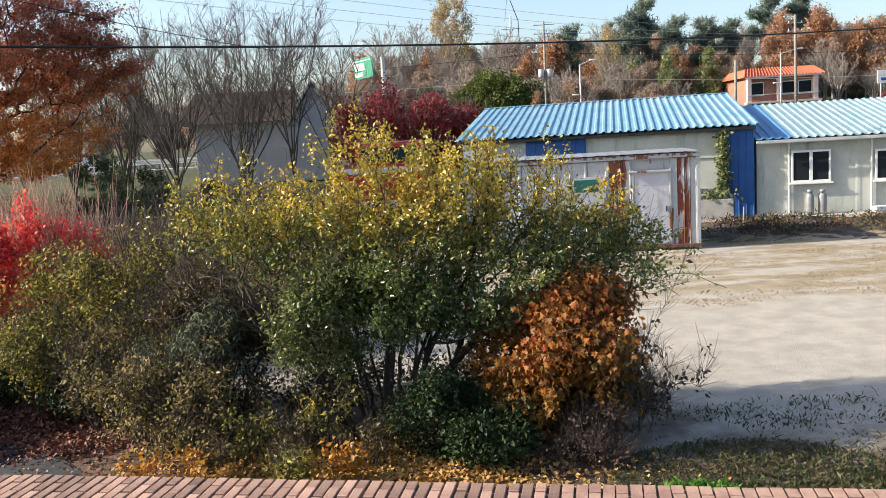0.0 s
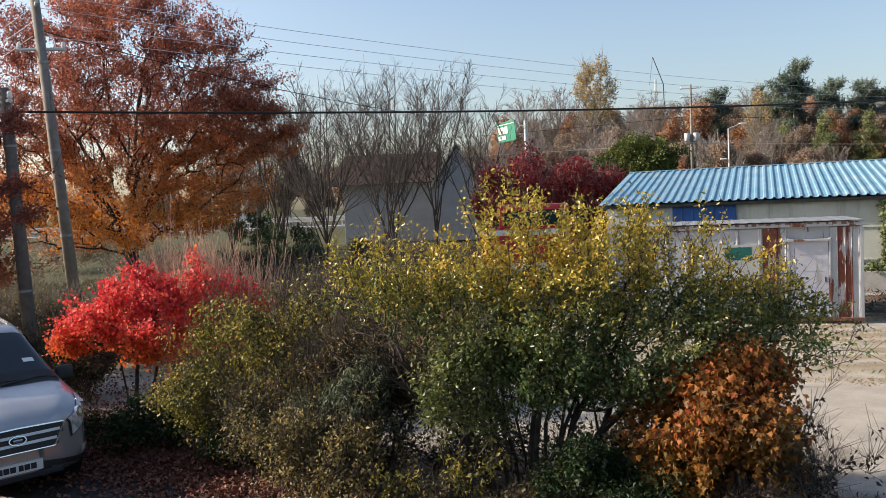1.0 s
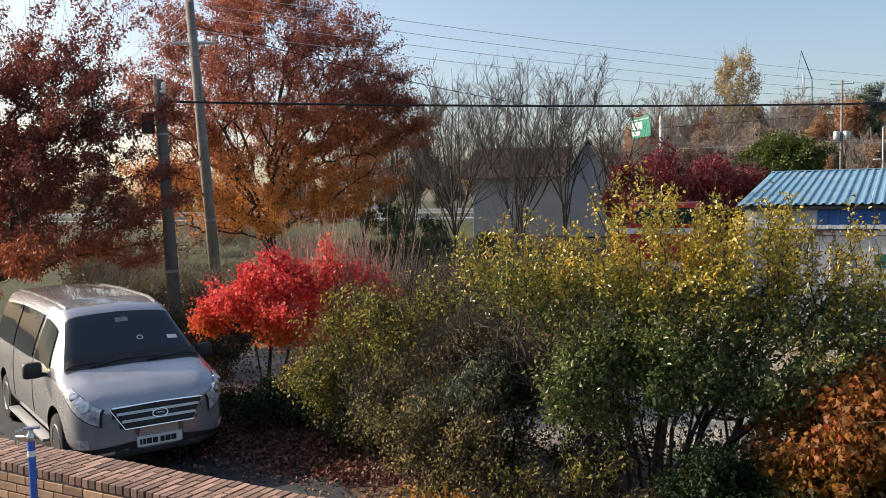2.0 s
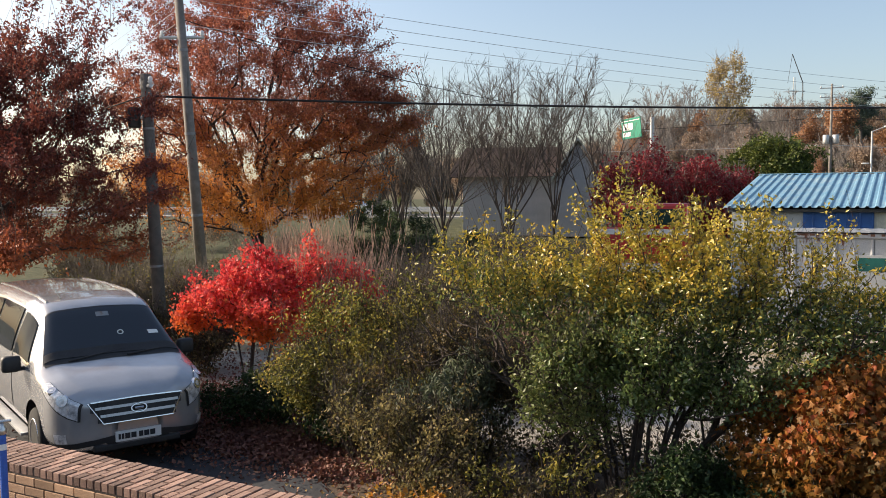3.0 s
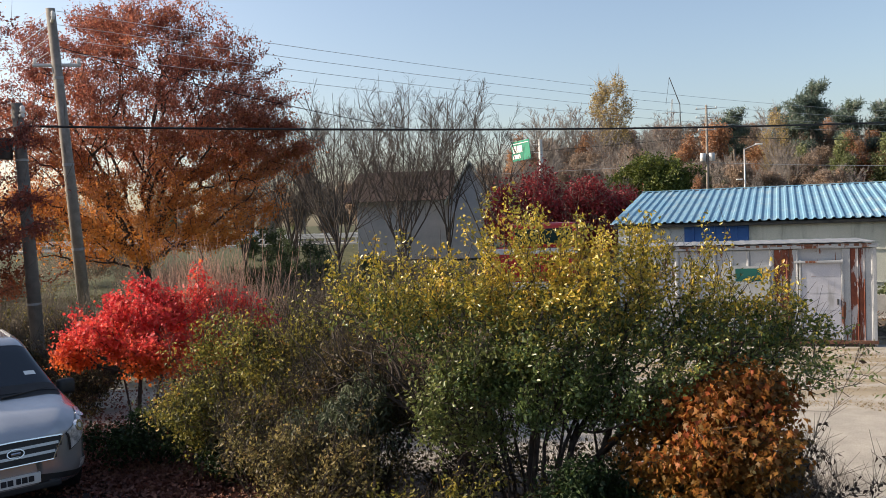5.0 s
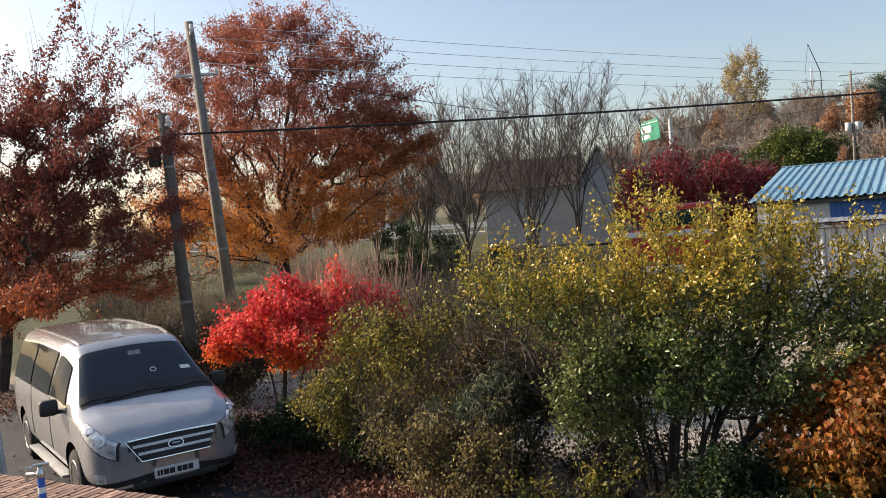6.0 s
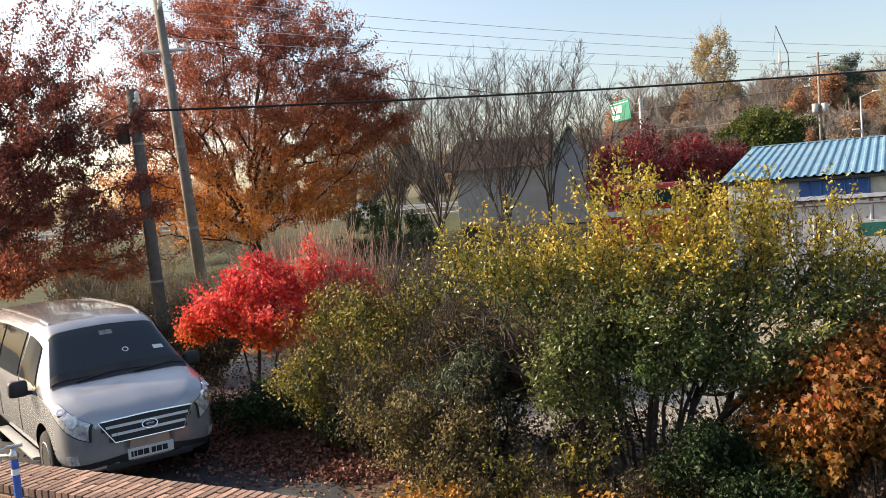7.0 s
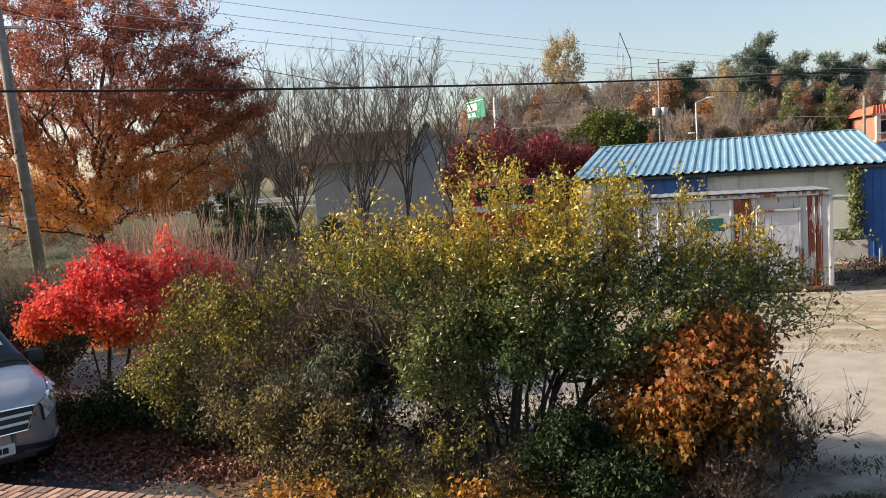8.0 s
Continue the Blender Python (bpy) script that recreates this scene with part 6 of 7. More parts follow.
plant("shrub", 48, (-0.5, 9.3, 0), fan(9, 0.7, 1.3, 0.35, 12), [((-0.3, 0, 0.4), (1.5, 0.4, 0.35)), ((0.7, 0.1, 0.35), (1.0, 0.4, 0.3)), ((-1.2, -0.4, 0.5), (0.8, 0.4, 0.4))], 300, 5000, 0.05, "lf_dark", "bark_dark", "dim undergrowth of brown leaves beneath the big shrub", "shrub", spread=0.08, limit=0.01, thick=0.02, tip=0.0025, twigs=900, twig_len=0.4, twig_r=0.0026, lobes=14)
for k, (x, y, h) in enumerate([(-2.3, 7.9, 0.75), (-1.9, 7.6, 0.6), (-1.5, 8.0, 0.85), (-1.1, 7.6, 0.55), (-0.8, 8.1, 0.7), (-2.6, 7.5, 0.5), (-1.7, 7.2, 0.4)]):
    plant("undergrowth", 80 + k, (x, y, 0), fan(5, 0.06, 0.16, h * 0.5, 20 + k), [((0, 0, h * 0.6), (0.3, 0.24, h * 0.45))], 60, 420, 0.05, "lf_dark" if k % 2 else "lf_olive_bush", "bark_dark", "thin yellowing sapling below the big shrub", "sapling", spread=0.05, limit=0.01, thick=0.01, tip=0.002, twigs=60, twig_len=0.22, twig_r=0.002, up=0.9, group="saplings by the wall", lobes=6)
plant("maple_shrub", 19, (1.06, 8.3, 0), [[(0, 0, 0), (0.02, 0, 0.4)], [(0.05, 0, 0), (0.2, 0.05, 0.5)], [(-0.05, 0, 0), (-0.25, 0, 0.5)]],
      [((-0.3, 0, 1.0), (1.1, 0.7, 0.7)), ((-0.1, 0.1, 1.4), (0.8, 0.6, 0.42)), ((-0.35, -0.1, 0.5), (0.8, 0.5, 0.45))], 640, 15000, 0.058, "lf_orange", "bark_dark", "rounded orange-brown maple shrub with star-shaped leaves", "maple shrub",
      shape="star", spread=0.075, limit=0.012, thick=0.02, droop=0.8, flat=0.3, lobes=18)
plant("bare_shrub", 20, (1.55, 8.3, 0), [[(0, 0, 0), (0.02, 0, 0.3)], [(0.1, 0, 0), (0.2, 0, 0.3)], [(-0.15, 0.1, 0), (-0.2, 0.1, 0.3)]],
      [((0.2, 0, 0.6), (0.55, 0.4, 0.5)), ((-0.2, -0.3, 0.4), (0.5, 0.4, 0.4))], 200, 800, 0.055, "lf_dead", "bark", "thin bare shrub with a few withered dark leaves", "shrub", spread=0.03, limit=0.01, thick=0.014, tip=0.0025, twigs=950, twig_len=0.3, twig_r=0.0026, droop=0.8,
      extra=lambda rng: [(0.3, 0.2, 1.2), (0.45, 0.2, 1.5), (0.55, 0.2, 1.75), (0.6, 0, 0.9), (0.75, 0, 0.75)])
plant("bare_shrub", 21, (0.9, 7.6, 0), [[(0, 0, 0), (0, 0, 0.2)]], [((0, 0, 0.3), (0.7, 0.5, 0.35))], 160, 1400, 0.045, "lf_dead", "bark_dark", "low brown thicket of withered stems", "shrub", spread=0.05, limit=0.01, thick=0.01, tip=0.002, twigs=900, twig_len=0.25, twig_r=0.002)
plant("maple_tree", 22, (-7.3, 11.35, 0), [[(0, 0, 0), (0.0, 0, 0.5), (-0.08, 0, 0.95)], [(0.12, 0.05, 0), (0.15, 0, 0.5), (0.2, 0, 1.0)], [(0.3, 0.1, 0), (0.38, 0.1, 0.6), (0.5, 0.1, 1.05)]],
      [], 0, 13000, 0.05, "lf_red", "bark_dark", "small vivid red maple with thin dark trunks", "maple tree",
      shape="star", spread=0.075, limit=0.014, thick=0.03, droop=0.6, flat=0.4, twigs=200, twig_len=0.3, twig_r=0.003,
      extra=both(canopy(60, [(1.1, 0.4), (1.3, 0.8), (1.55, 0.92), (1.85, 0.85), (2.05, 0.5), (2.15, 0.2)], 7, 0.22, 0.8, 0.12, 0.25, 0.25),
                 canopy(10, [(0.8, 0.3), (1.1, 0.4)], 6, 0.16, 0.8, 0.05, 1.15, 0.1), canopy(9, [(1.15, 0.25), (1.5, 0.3)], 6, 0.16, 0.8, 0.05, -0.95, 0.1),
                 shoots([(1.0, 0.3, 1.9, 2.6), (1.1, 0.3, 1.9, 2.5), (0.3, 0.3, 1.9, 2.3), (-0.9, 0.1, 1.5, 2.0), (1.5, 0.4, 1.7, 2.2)])))
plant("thicket", 23, (-6.9, 13.2, 0), fan(14, 0.9, 1.5, 0.9, 8), [((0, 0, 1.2), (1.5, 0.6, 0.9))], 260, 3800, 0.05, "lf_red", "twig_straw", "tall dry reddish stems behind the red maple", "thicket", spread=0.06, limit=0.012, thick=0.012, tip=0.0045, twigs=420, twig_len=1.4, twig_r=0.0048, up=2.0, kind="stuff")
plant("maple_tree", 47, (-6.0, 12.2, 0), fan(6, 0.2, 0.4, 0.8, 4), [((0, 0, 1.65), (0.8, 0.5, 0.65)), ((-0.6, 0, 1.7), (0.7, 0.5, 0.6))], 240, 7000, 0.05, "lf_red", "twig_red", "thinning dull red young maple with reddish twigs", "maple tree", shape="star", spread=0.08, limit=0.012, thick=0.02, tip=0.003, twigs=500, twig_len=0.8, twig_r=0.0045, up=1.6, lobes=12, droop=0.6)
plant("thicket", 24, (-3.4, 12.6, 0), [[(0, 0, 0), (0, 0, 0.3)]], [((0, 0, 0.8), (2.4, 1.2, 0.75))], 300, 9000, 0.06, "lf_cream", "twig_red", "brownish thicket of stems and yellowing leaves", "thicket", spread=0.09, limit=0.012, thick=0.015, tip=0.004, twigs=900, twig_len=0.7, twig_r=0.005, up=1.0, kind="stuff")
plant("shrub", 25, (-9.4, 13.0, 0), fan(8, 0.5, 1.0, 0.6, 14), [((0, 0, 0.8), (1.0, 0.8, 0.8)), ((-1.2, 0.3, 0.6), (0.9, 0.7, 0.6))], 360, 9000, 0.06, "lf_dark", "bark_dark", "dark shrub behind the van", "shrub", spread=0.09, limit=0.012, thick=0.02, tip=0.003, twigs=1200, twig_len=0.5, lobes=14)
# low autumn seedlings along the wall
for k, (x, y) in enumerate([(-2.75, 7.3), (-2.45, 7.0), (-3.2, 7.35), (-1.35, 7.2), (-1.2, 7.35)]):
    plant("seedling", 60 + k, (x, y, 0), [[(0, 0, 0), (0.01, 0, 0.12)]], [((0, 0, 0.28), (0.2, 0.18, 0.18))], 26, 130, 0.055, "lf_gold", "twig_red", "low golden-orange seedling among fallen leaves", "seedling", spread=0.04, limit=0.01, thick=0.008, tip=0.002, shape="wide", flat=0.6, group="autumn seedlings")

plant("zelkova_tree", 31, (-17.9, 29.0, 0), [[(0, 0, 0), (0.05, 0, 0.9), (0.05, 0, 1.7)]], [], 0, 155000, 0.1, "lf_zelkova", "bark_dark", "broad spreading tree with brown-red and orange leaves", "tree",
      spread=0.13, limit=0.02, thick=0.27, tip=0.006, twigs=1200, twig_len=0.6, twig_r=0.006, flat=0.6, up=0.8, bend=0.06,
      extra=both(rays(34, (0.05, 0, 1.6), (5.2, 4.4, 0.1), 3.4, 11.0, 3, 0.5),
                 canopy(430, [(2.3, 3.2), (3.2, 4.8), (4.6, 5.5), (6.4, 5.9), (8.0, 5.5), (9.4, 4.7), (10.4, 3.6), (11.3, 1.6), (11.7, 0.4)], 9, 0.85, 0.85, 0.07, 0.0, 0.3),
                 canopy(26, [(5.6, 1.6), (6.4, 2.0), (7.2, 1.2)], 9, 0.7, 0.7, 0.05, 4.9, 0.2)))
plant("cherry_tree", 32, (-16.0, 13.9, 0), [[(0, 0, 0), (0.1, 0.1, 0.8), (0.15, 0.15, 1.4)]], [], 0, 100000, 0.075, "lf_cherry", "bark_dark", "spreading tree with thinning brown-red leaves over the van", "tree",
      spread=0.075, limit=0.016, thick=0.16, tip=0.005, twigs=900, twig_len=0.9, twig_r=0.0045, up=1.2, flat=0.55, bend=0.07,
      extra=both(rays(30, (0.15, 0.15, 1.35), (4.8, 2.4, 0.9), 2.2, 7.8, 4, 0.4),
                 canopy(200, [(1.9, 3.6), (2.8, 4.8), (3.8, 4.7), (4.9, 4.0), (5.8, 3.0), (6.6, 1.6)], 8, 0.62, 0.5, 0.1, 0.9, 0.2),
                 canopy(5, [(2.15, 1.6), (2.5, 2.2), (2.8, 1.2)], 7, 0.4, 0.25, 0.05, 4.2, 0.1, -3.0)))


# ---- fallen leaves, grass ----
def scatter(name, seed, areas, size, mat, label, category, shape="wide", flat=3.0, z=0.03):
    """Leaves lying on the ground: (x, y, rx, ry, count) patches."""
    rng = np.random.default_rng(seed)
    c = []
    for x, y, rx, ry, n in areas:
        p = rng.normal(size=(n, 2)) * 0.5
        q = np.stack([x + p[:, 0] * rx, y + p[:, 1] * ry], 1)
        c.append(np.concatenate([q, np.full((n, 1), z) + rng.random((n, 1)) * 0.04], 1))
    c = np.concatenate(c)
    tagged(part(name, leaves(name, rng, c, size, shape, None, 0.0, 0.85), M[mat]), label, category, kind="stuff")


scatter("fallen_leaves", 41, [(-7.4, 10.5, 1.3, 1.1, 3600), (-5.7, 9.3, 1.5, 0.7, 3800), (-8.2, 11.6, 1.4, 1.0, 1500), (-4.2, 8.6, 1.2, 0.5, 500), (-3.3, 7.4, 1.8, 0.7, 500), (-10.5, 13.5, 4, 2, 2500), (-5.5, 7.5, 3.0, 1.6, 260), (-9.0, 7.5, 3.0, 1.6, 300), (-6.4, 9.8, 2.0, 1.1, 4000), (-4.6, 8.6, 1.4, 0.5, 900), (-14.0, 13.0, 3.0, 1.6, 4000)], 0.052, "lf_fall", "dark red-brown fallen leaves on driveway and soil", "fallen leaves")
scatter("fallen_leaves", 42, [(-2.2, 6.9, 2.0, 0.7, 6000), (-0.6, 7.1, 1.6, 0.7, 3000), (-1.6, 7.8, 1.8, 0.7, 3500)], 0.045, "lf_fall_gold", "yellow-brown fallen leaves at the wall's foot", "fallen leaves")
scatter("fallen_leaves", 43, [(2.2, 7.0, 2.4, 1.0, 500), (4.8, 8.0, 2.0, 0.9, 100)], 0.032, "lf_dead", "dull brown fallen leaves among the weeds", "fallen leaves")


def blades(name, seed, areas, h, mat, label, lean=0.5, width=0.007):
    rng = np.random.default_rng(seed)
    c, hs = [], []
    for x, y, rx, ry, n in areas:
        p = rng.random((n, 2)) * 2 - 1
        keep = (p ** 2).sum(1) < 1
        p = p[keep]
        c.append(np.stack([x + p[:, 0] * rx, y + p[:, 1] * ry, np.zeros(len(p))], 1))
    c = np.concatenate(c)
    n = len(c)
    d = rng.normal(size=(n, 3)) * lean
    d[:, 2] = 1
    d = unit(d)
    hh = h * (0.4 + 0.9 * rng.random((n, 1)))
    side = unit(np.cross(d, rng.normal(size=(n, 3)))) * width
    bend = rng.normal(size=(n, 3)) * 0.25 * hh
    bend[:, 2] = -np.abs(bend[:, 2]) * 0.4
    v = np.stack([c - side, c + side, c + d * hh * 0.6 + side * 0.7, c + d * hh + bend], 1)
    t = np.array([[0, 1, 2], [0, 2, 3]])
    tris = (t[None] + (np.arange(n) * 4)[:, None, None]).reshape(-1, 3)
    tagged(part(name, np_mesh(name, v.reshape(-1, 3), tris), M[mat]), label, "grass", kind="stuff")


rng_g = random.Random(19)
blades("grass", 51, [(2.3, 7.1, 1.3, 0.9, 7000), (1.9, 6.6, 0.5, 0.35, 3500), (4.4, 6.7, 1.7, 0.6, 6000)] + [(rng_g.uniform(1.9, 6.6), 6.6 + 2.4 * rng_g.random() ** 2.2, rng_g.uniform(0.3, 0.9), rng_g.uniform(0.15, 0.4), 110) for _ in range(80)], 0.06, "grass", "green and withered weeds at the lot's edge", 0.7, 0.0045)
blades("grass", 57, [(1.75, 6.75, 0.35, 0.25, 1500), (4.2, 6.6, 0.4, 0.2, 900)], 0.09, "lf_fresh", "bright green weed tufts at the wall's foot", 0.7, 0.006)
rng_t = random.Random(9)
blades("dry_grass", 52, [(rng_t.uniform(2.0, 12.5), rng_t.uniform(14.2, 19.5), rng_t.uniform(0.5, 2.0), rng_t.uniform(0.15, 0.6), 260) for _ in range(46)] + [(rng_t.uniform(5.5, 16), rng_t.uniform(20.5, 24.3), 1.0, 0.5, 700) for _ in range(26)], 0.04, "straw", "straw-coloured dry grass tufts on the gravel", 1.2, 0.008)
blades("dry_grass", 53, [(rng_t.uniform(-10, -1), rng_t.uniform(15.5, 30), 1.2, 0.8, 500) for _ in range(24)] + [(rng_t.uniform(-28, 4), rng_t.uniform(31, 60), 2.5, 1.5, 700) for _ in range(40)], 0.2, "reed", "dull dry grass behind the shrubs", 0.6, 0.016)
blades("green_verge", 54, [(rng_t.uniform(-40, -14), rng_t.uniform(50, 66), 3.5, 2.0, 800) for _ in range(16)], 0.5, "grass", "green grass on the bank below the road", 0.4, 0.04)


def creeper():
    """A vine on the shed's front corner."""
    rng = np.random.default_rng(71)
    n = 900
    c = np.stack([rng.normal(-0.95, 0.09, n), rng.uniform(-0.02, 0.22, n), rng.uniform(0.9, 2.7, n)], 1)
    c2 = np.stack([rng.normal(-1.25, 0.25, 500), rng.uniform(-0.95, -0.2, 500), rng.normal(0.78, 0.1, 500)], 1)
    top = thing("creeper", YARD, "olive and brown creeper climbing the shed wall", "climbing plant")
    part("foliage", leaves("foliage", rng, np.concatenate([c, c2]), 0.1, "wide"), M["lf_olive"], top)
    part("stem", rod((-0.95, 0.2, 0), (-0.93, 0.2, 2.6), 0.02, 0.01, 6), M["bark_dark"], top)


creeper()


def weeds():
    """Dark withered weeds on the bank before the house."""
    rng = np.random.default_rng(72)
    top = thing("weeds", YARD, "dark withered weeds on the bank before the house", "weeds", kind="stuff")
    for name, mat, n, size in (("foliage", "lf_rust", 700, 0.1), ("dead_foliage", "lf_dead", 2600, 0.12), ("dry_foliage", "reed", 2200, 0.12)):
        k = rng.integers(0, 34, n)
        cu, cv = rng.uniform(-2.1, 8.5, 34), rng.uniform(-4.2, -1.5, 34)
        c = np.stack([cu[k] + rng.normal(size=n) * 0.28, cv[k] + rng.normal(size=n) * 0.2, 0.1 + rng.random(n) ** 2 * 0.2], 1)
        part(name, leaves(name, rng, c, size, "thin", np.array([[0, 0, 1.0]])), M[mat], top)


weeds()

# ---- middle distance ----
def bare_frame(rng, h, w, lean, thick, limbs_n=7):
    """Straight rising limbs that fork and fork again into fine upright twigs. Returns the wood and the twigs as rows of ends and radii."""
    wood, fine = [], []

    def shoot(a, d, length, r0, r1, bend, steps, rows):
        pts, q = [np.array(a, float)], unit(np.array(d, float))
        for _ in range(steps):
            q = unit(q + rng.normal(size=3) * bend + np.array((0, 0, 0.05)))
            pts.append(pts[-1] + q * length / steps)
        rad = np.linspace(r0, r1, steps + 1)
        for i in range(steps):
            rows.append((pts[i], pts[i + 1], rad[i], rad[i + 1]))
        return pts

    def on(pts, f):
        k = min(int(f * (len(pts) - 1)), len(pts) - 2)
        g = f * (len(pts) - 1) - k
        return pts[k] * (1 - g) + pts[k + 1] * g, unit(pts[k + 1] - pts[k])

    def aside(d, f):
        v = unit(d + unit(rng.normal(size=3)) * f)
        v[2] = abs(v[2]) * 0.7 + 0.25
        return unit(v)

    trunk = shoot((0, 0, 0), (lean * 0.1, 0, 1), h * 0.24, thick, thick * 0.7, 0.05, 4, wood)
    for k in range(limbs_n):
        a = 2 * math.pi * (k + rng.uniform(-0.3, 0.3)) / limbs_n
        f = rng.uniform(0.3, 1.0)
        base, _ = on(trunk, rng.uniform(0.2, 1.0))
        end = np.array((lean + w * f * math.cos(a), w * f * math.sin(a) * 0.8, h * rng.uniform(0.82, 0.98)))
        limb = shoot(base, (end - base) * np.array((1.6, 1.6, 1.0)), np.linalg.norm(end - base), thick * 0.55, 0.008, 0.07, 7, wood)
        for s1 in rng.uniform(0.2, 0.97, 9):
            p, d = on(limb, s1)
            l1 = h * (0.12 + 0.26 * (1 - s1)) * rng.uniform(0.7, 1.2)
            b1 = shoot(p, aside(d, 0.75), l1, 0.016 + 0.014 * (1 - s1), 0.006, 0.08, 4, wood)
            for s2 in rng.uniform(0.2, 1.0, 6):
                p2, d2 = on(b1, min(s2, 0.99))
                b2 = shoot(p2, aside(d2, 0.7), l1 * rng.uniform(0.25, 0.5), 0.008, 0.005, 0.1, 2, fine)
                for s3 in rng.uniform(0.2, 1.0, 3):
                    p3, d3 = on(b2, min(s3, 0.99))
                    shoot(p3, aside(d3, 0.7), l1 * rng.uniform(0.12, 0.26), 0.006, 0.0035, 0.1, 1, fine)
    return wood, fine


def frame_mesh(name, rows, sides, k=1.0):
    return tubes(name, np.array([r[0] for r in rows]), np.array([r[1] for r in rows]), np.array([r[2] for r in rows]) * k, np.array([r[3] for r in rows]) * k, sides)


def bare(seed, x, y, h, w, lean=0.0, label="slender bare grey tree by the road"):
    top = thing("bare_tree", pose(x, y, terrain(x, y) - 0.05), label, "tree", "bare trees")
    wood, fine = bare_frame(np.random.default_rng(seed), h, w, lean, 0.085)
    part("trunk", frame_mesh("trunk", wood, 5), M["bark_bare"], top)
    part("twig_mass", frame_mesh("twig_mass", fine, 3), M["bark_bare"], top)["kind"] = "stuff"
    return top


for k, (x, y, h, w, ln) in enumerate([(-20.8, 44, 8.0, 2.0, 0.2), (-19.0, 46, 8.8, 2.1, 0.9), (-17.4, 43, 9.4, 2.3, -0.4), (-14.6, 42, 10.6, 2.8, -0.5), (-11.6, 43, 10.2, 2.8, 0.4), (-9.2, 44, 9.8, 2.6, 0.2), (-7.0, 45, 8.8, 2.3, -0.3), (-13.0, 58, 11.0, 2.8, 0.0), (-17.0, 57, 10.4, 2.6, 0.0), (-21.0, 60, 10.0, 2.5, 0.3), (-13.6, 39, 8.4, 2.2, 0.3), (-10.4, 40, 8.0, 2.2, -0.3), (-25, 47, 8.5, 2.4, 0.2)]):
    bare(100 + k, x, y, h, w, ln)
for k, (x, y, h) in enumerate([(-24, 52, 2.0), (-14.6, 33, 3.3), (-13.3, 31, 2.4), (-12.0, 32, 2.6), (-11.2, 30, 1.9), (-16.8, 40, 2.8), (-10.2, 33, 1.9)]):
    plant("young_pine", 120 + k, (x, y, terrain(x, y)), [[(0, 0, 0), (0, 0, h * 0.5), (0, 0, h * 0.95)]], [((0, 0, h * 0.35), (h * 0.55, h * 0.5, h * 0.3)), ((0, 0, h * 0.75), (h * 0.25, h * 0.25, h * 0.28))], 150, 4200, 0.17, "lf_young_pine", "bark_dark", "small dark young pine on the bank", "pine tree", shape="needle", spread=0.09, limit=0.02, thick=0.05, group="young pines", droop=-0.2)
for k, (x, y, h, w) in enumerate([(-5.0, 40, 5.3, 1.9), (-2.6, 41, 4.9, 2.1), (-0.7, 42, 4.8, 1.8), (-4.2, 44, 5.9, 2.0)]):
    z = terrain(x, y)
    plant("red_tree", 130 + k, (x, y, z), [[(0, 0, 0), (0, 0, h * 0.25)]], [((0, 0, h * 0.66), (w, w * 0.9, h * 0.32)), ((0.3, 0, h * 0.42), (w * 0.9, w * 0.8, h * 0.2))], 260, 8000, 0.17, "lf_wine", "bark_grey", "wine-red maple crown behind the shed", "maple tree", spread=0.2, limit=0.03, thick=0.09, tip=0.01, twigs=700, twig_len=0.8, twig_r=0.009, group="wine-red maples", flat=0.3)
plant("round_tree", 140, (1.6, 45, terrain(2, 45)), [[(0, 0, 0), (0, 0, 2.0)]], [((0, 0, 4.5), (1.9, 1.8, 1.9)), ((0.9, 0, 4.0), (1.5, 1.4, 1.5)), ((-0.9, 0, 3.9), (1.5, 1.4, 1.5))], 560, 30000, 0.15, "lf_round", "bark_dark", "dense rounded evergreen tree behind the shed roof", "tree", spread=0.14, limit=0.03, thick=0.12, tip=0.01, shell=0.8)


for k, (x, y, rx, h, leaf) in enumerate([(-13.5, 17.5, 1.8, 1.2, "lf_dark"), (-17, 21, 2.4, 1.3, "lf_olive_bush"), (-21, 24, 2.6, 1.5, "lf_dark"), (-12, 21, 2.4, 1.3, "lf_olive_bush"), (-9.0, 22, 2.4, 1.2, "lf_dark"), (-9.5, 27, 2.6, 1.4, "lf_dark"), (-6.5, 24, 2.2, 1.2, "lf_olive_bush"), (-10.5, 17.0, 1.5, 1.2, "lf_dark"), (-15, 33, 3.0, 1.3, "lf_brown"), (-21, 36, 3.2, 1.5, "lf_brown"), (-9.0, 35, 2.8, 1.4, "lf_dark"), (-27, 31, 3.4, 1.6, "lf_cream"), (-30, 42, 4.0, 2.0, "lf_brown"), (-4.5, 34, 2.4, 1.3, "lf_brown")]):
    plant("thicket", 150 + k, (x, y, terrain(x, y)), [[(0, 0, 0), (0, 0, 0.3)]], [((0, 0, h * 0.5), (rx, rx * 0.6, h * 0.5))], 220, 5200, 0.09, leaf, "bark", "dull brown scrub on the rough ground", "scrub", spread=0.15, limit=0.014, thick=0.02, tip=0.005, twigs=700, twig_len=0.9, twig_r=0.008, up=1.0, kind="stuff", lobes=12)


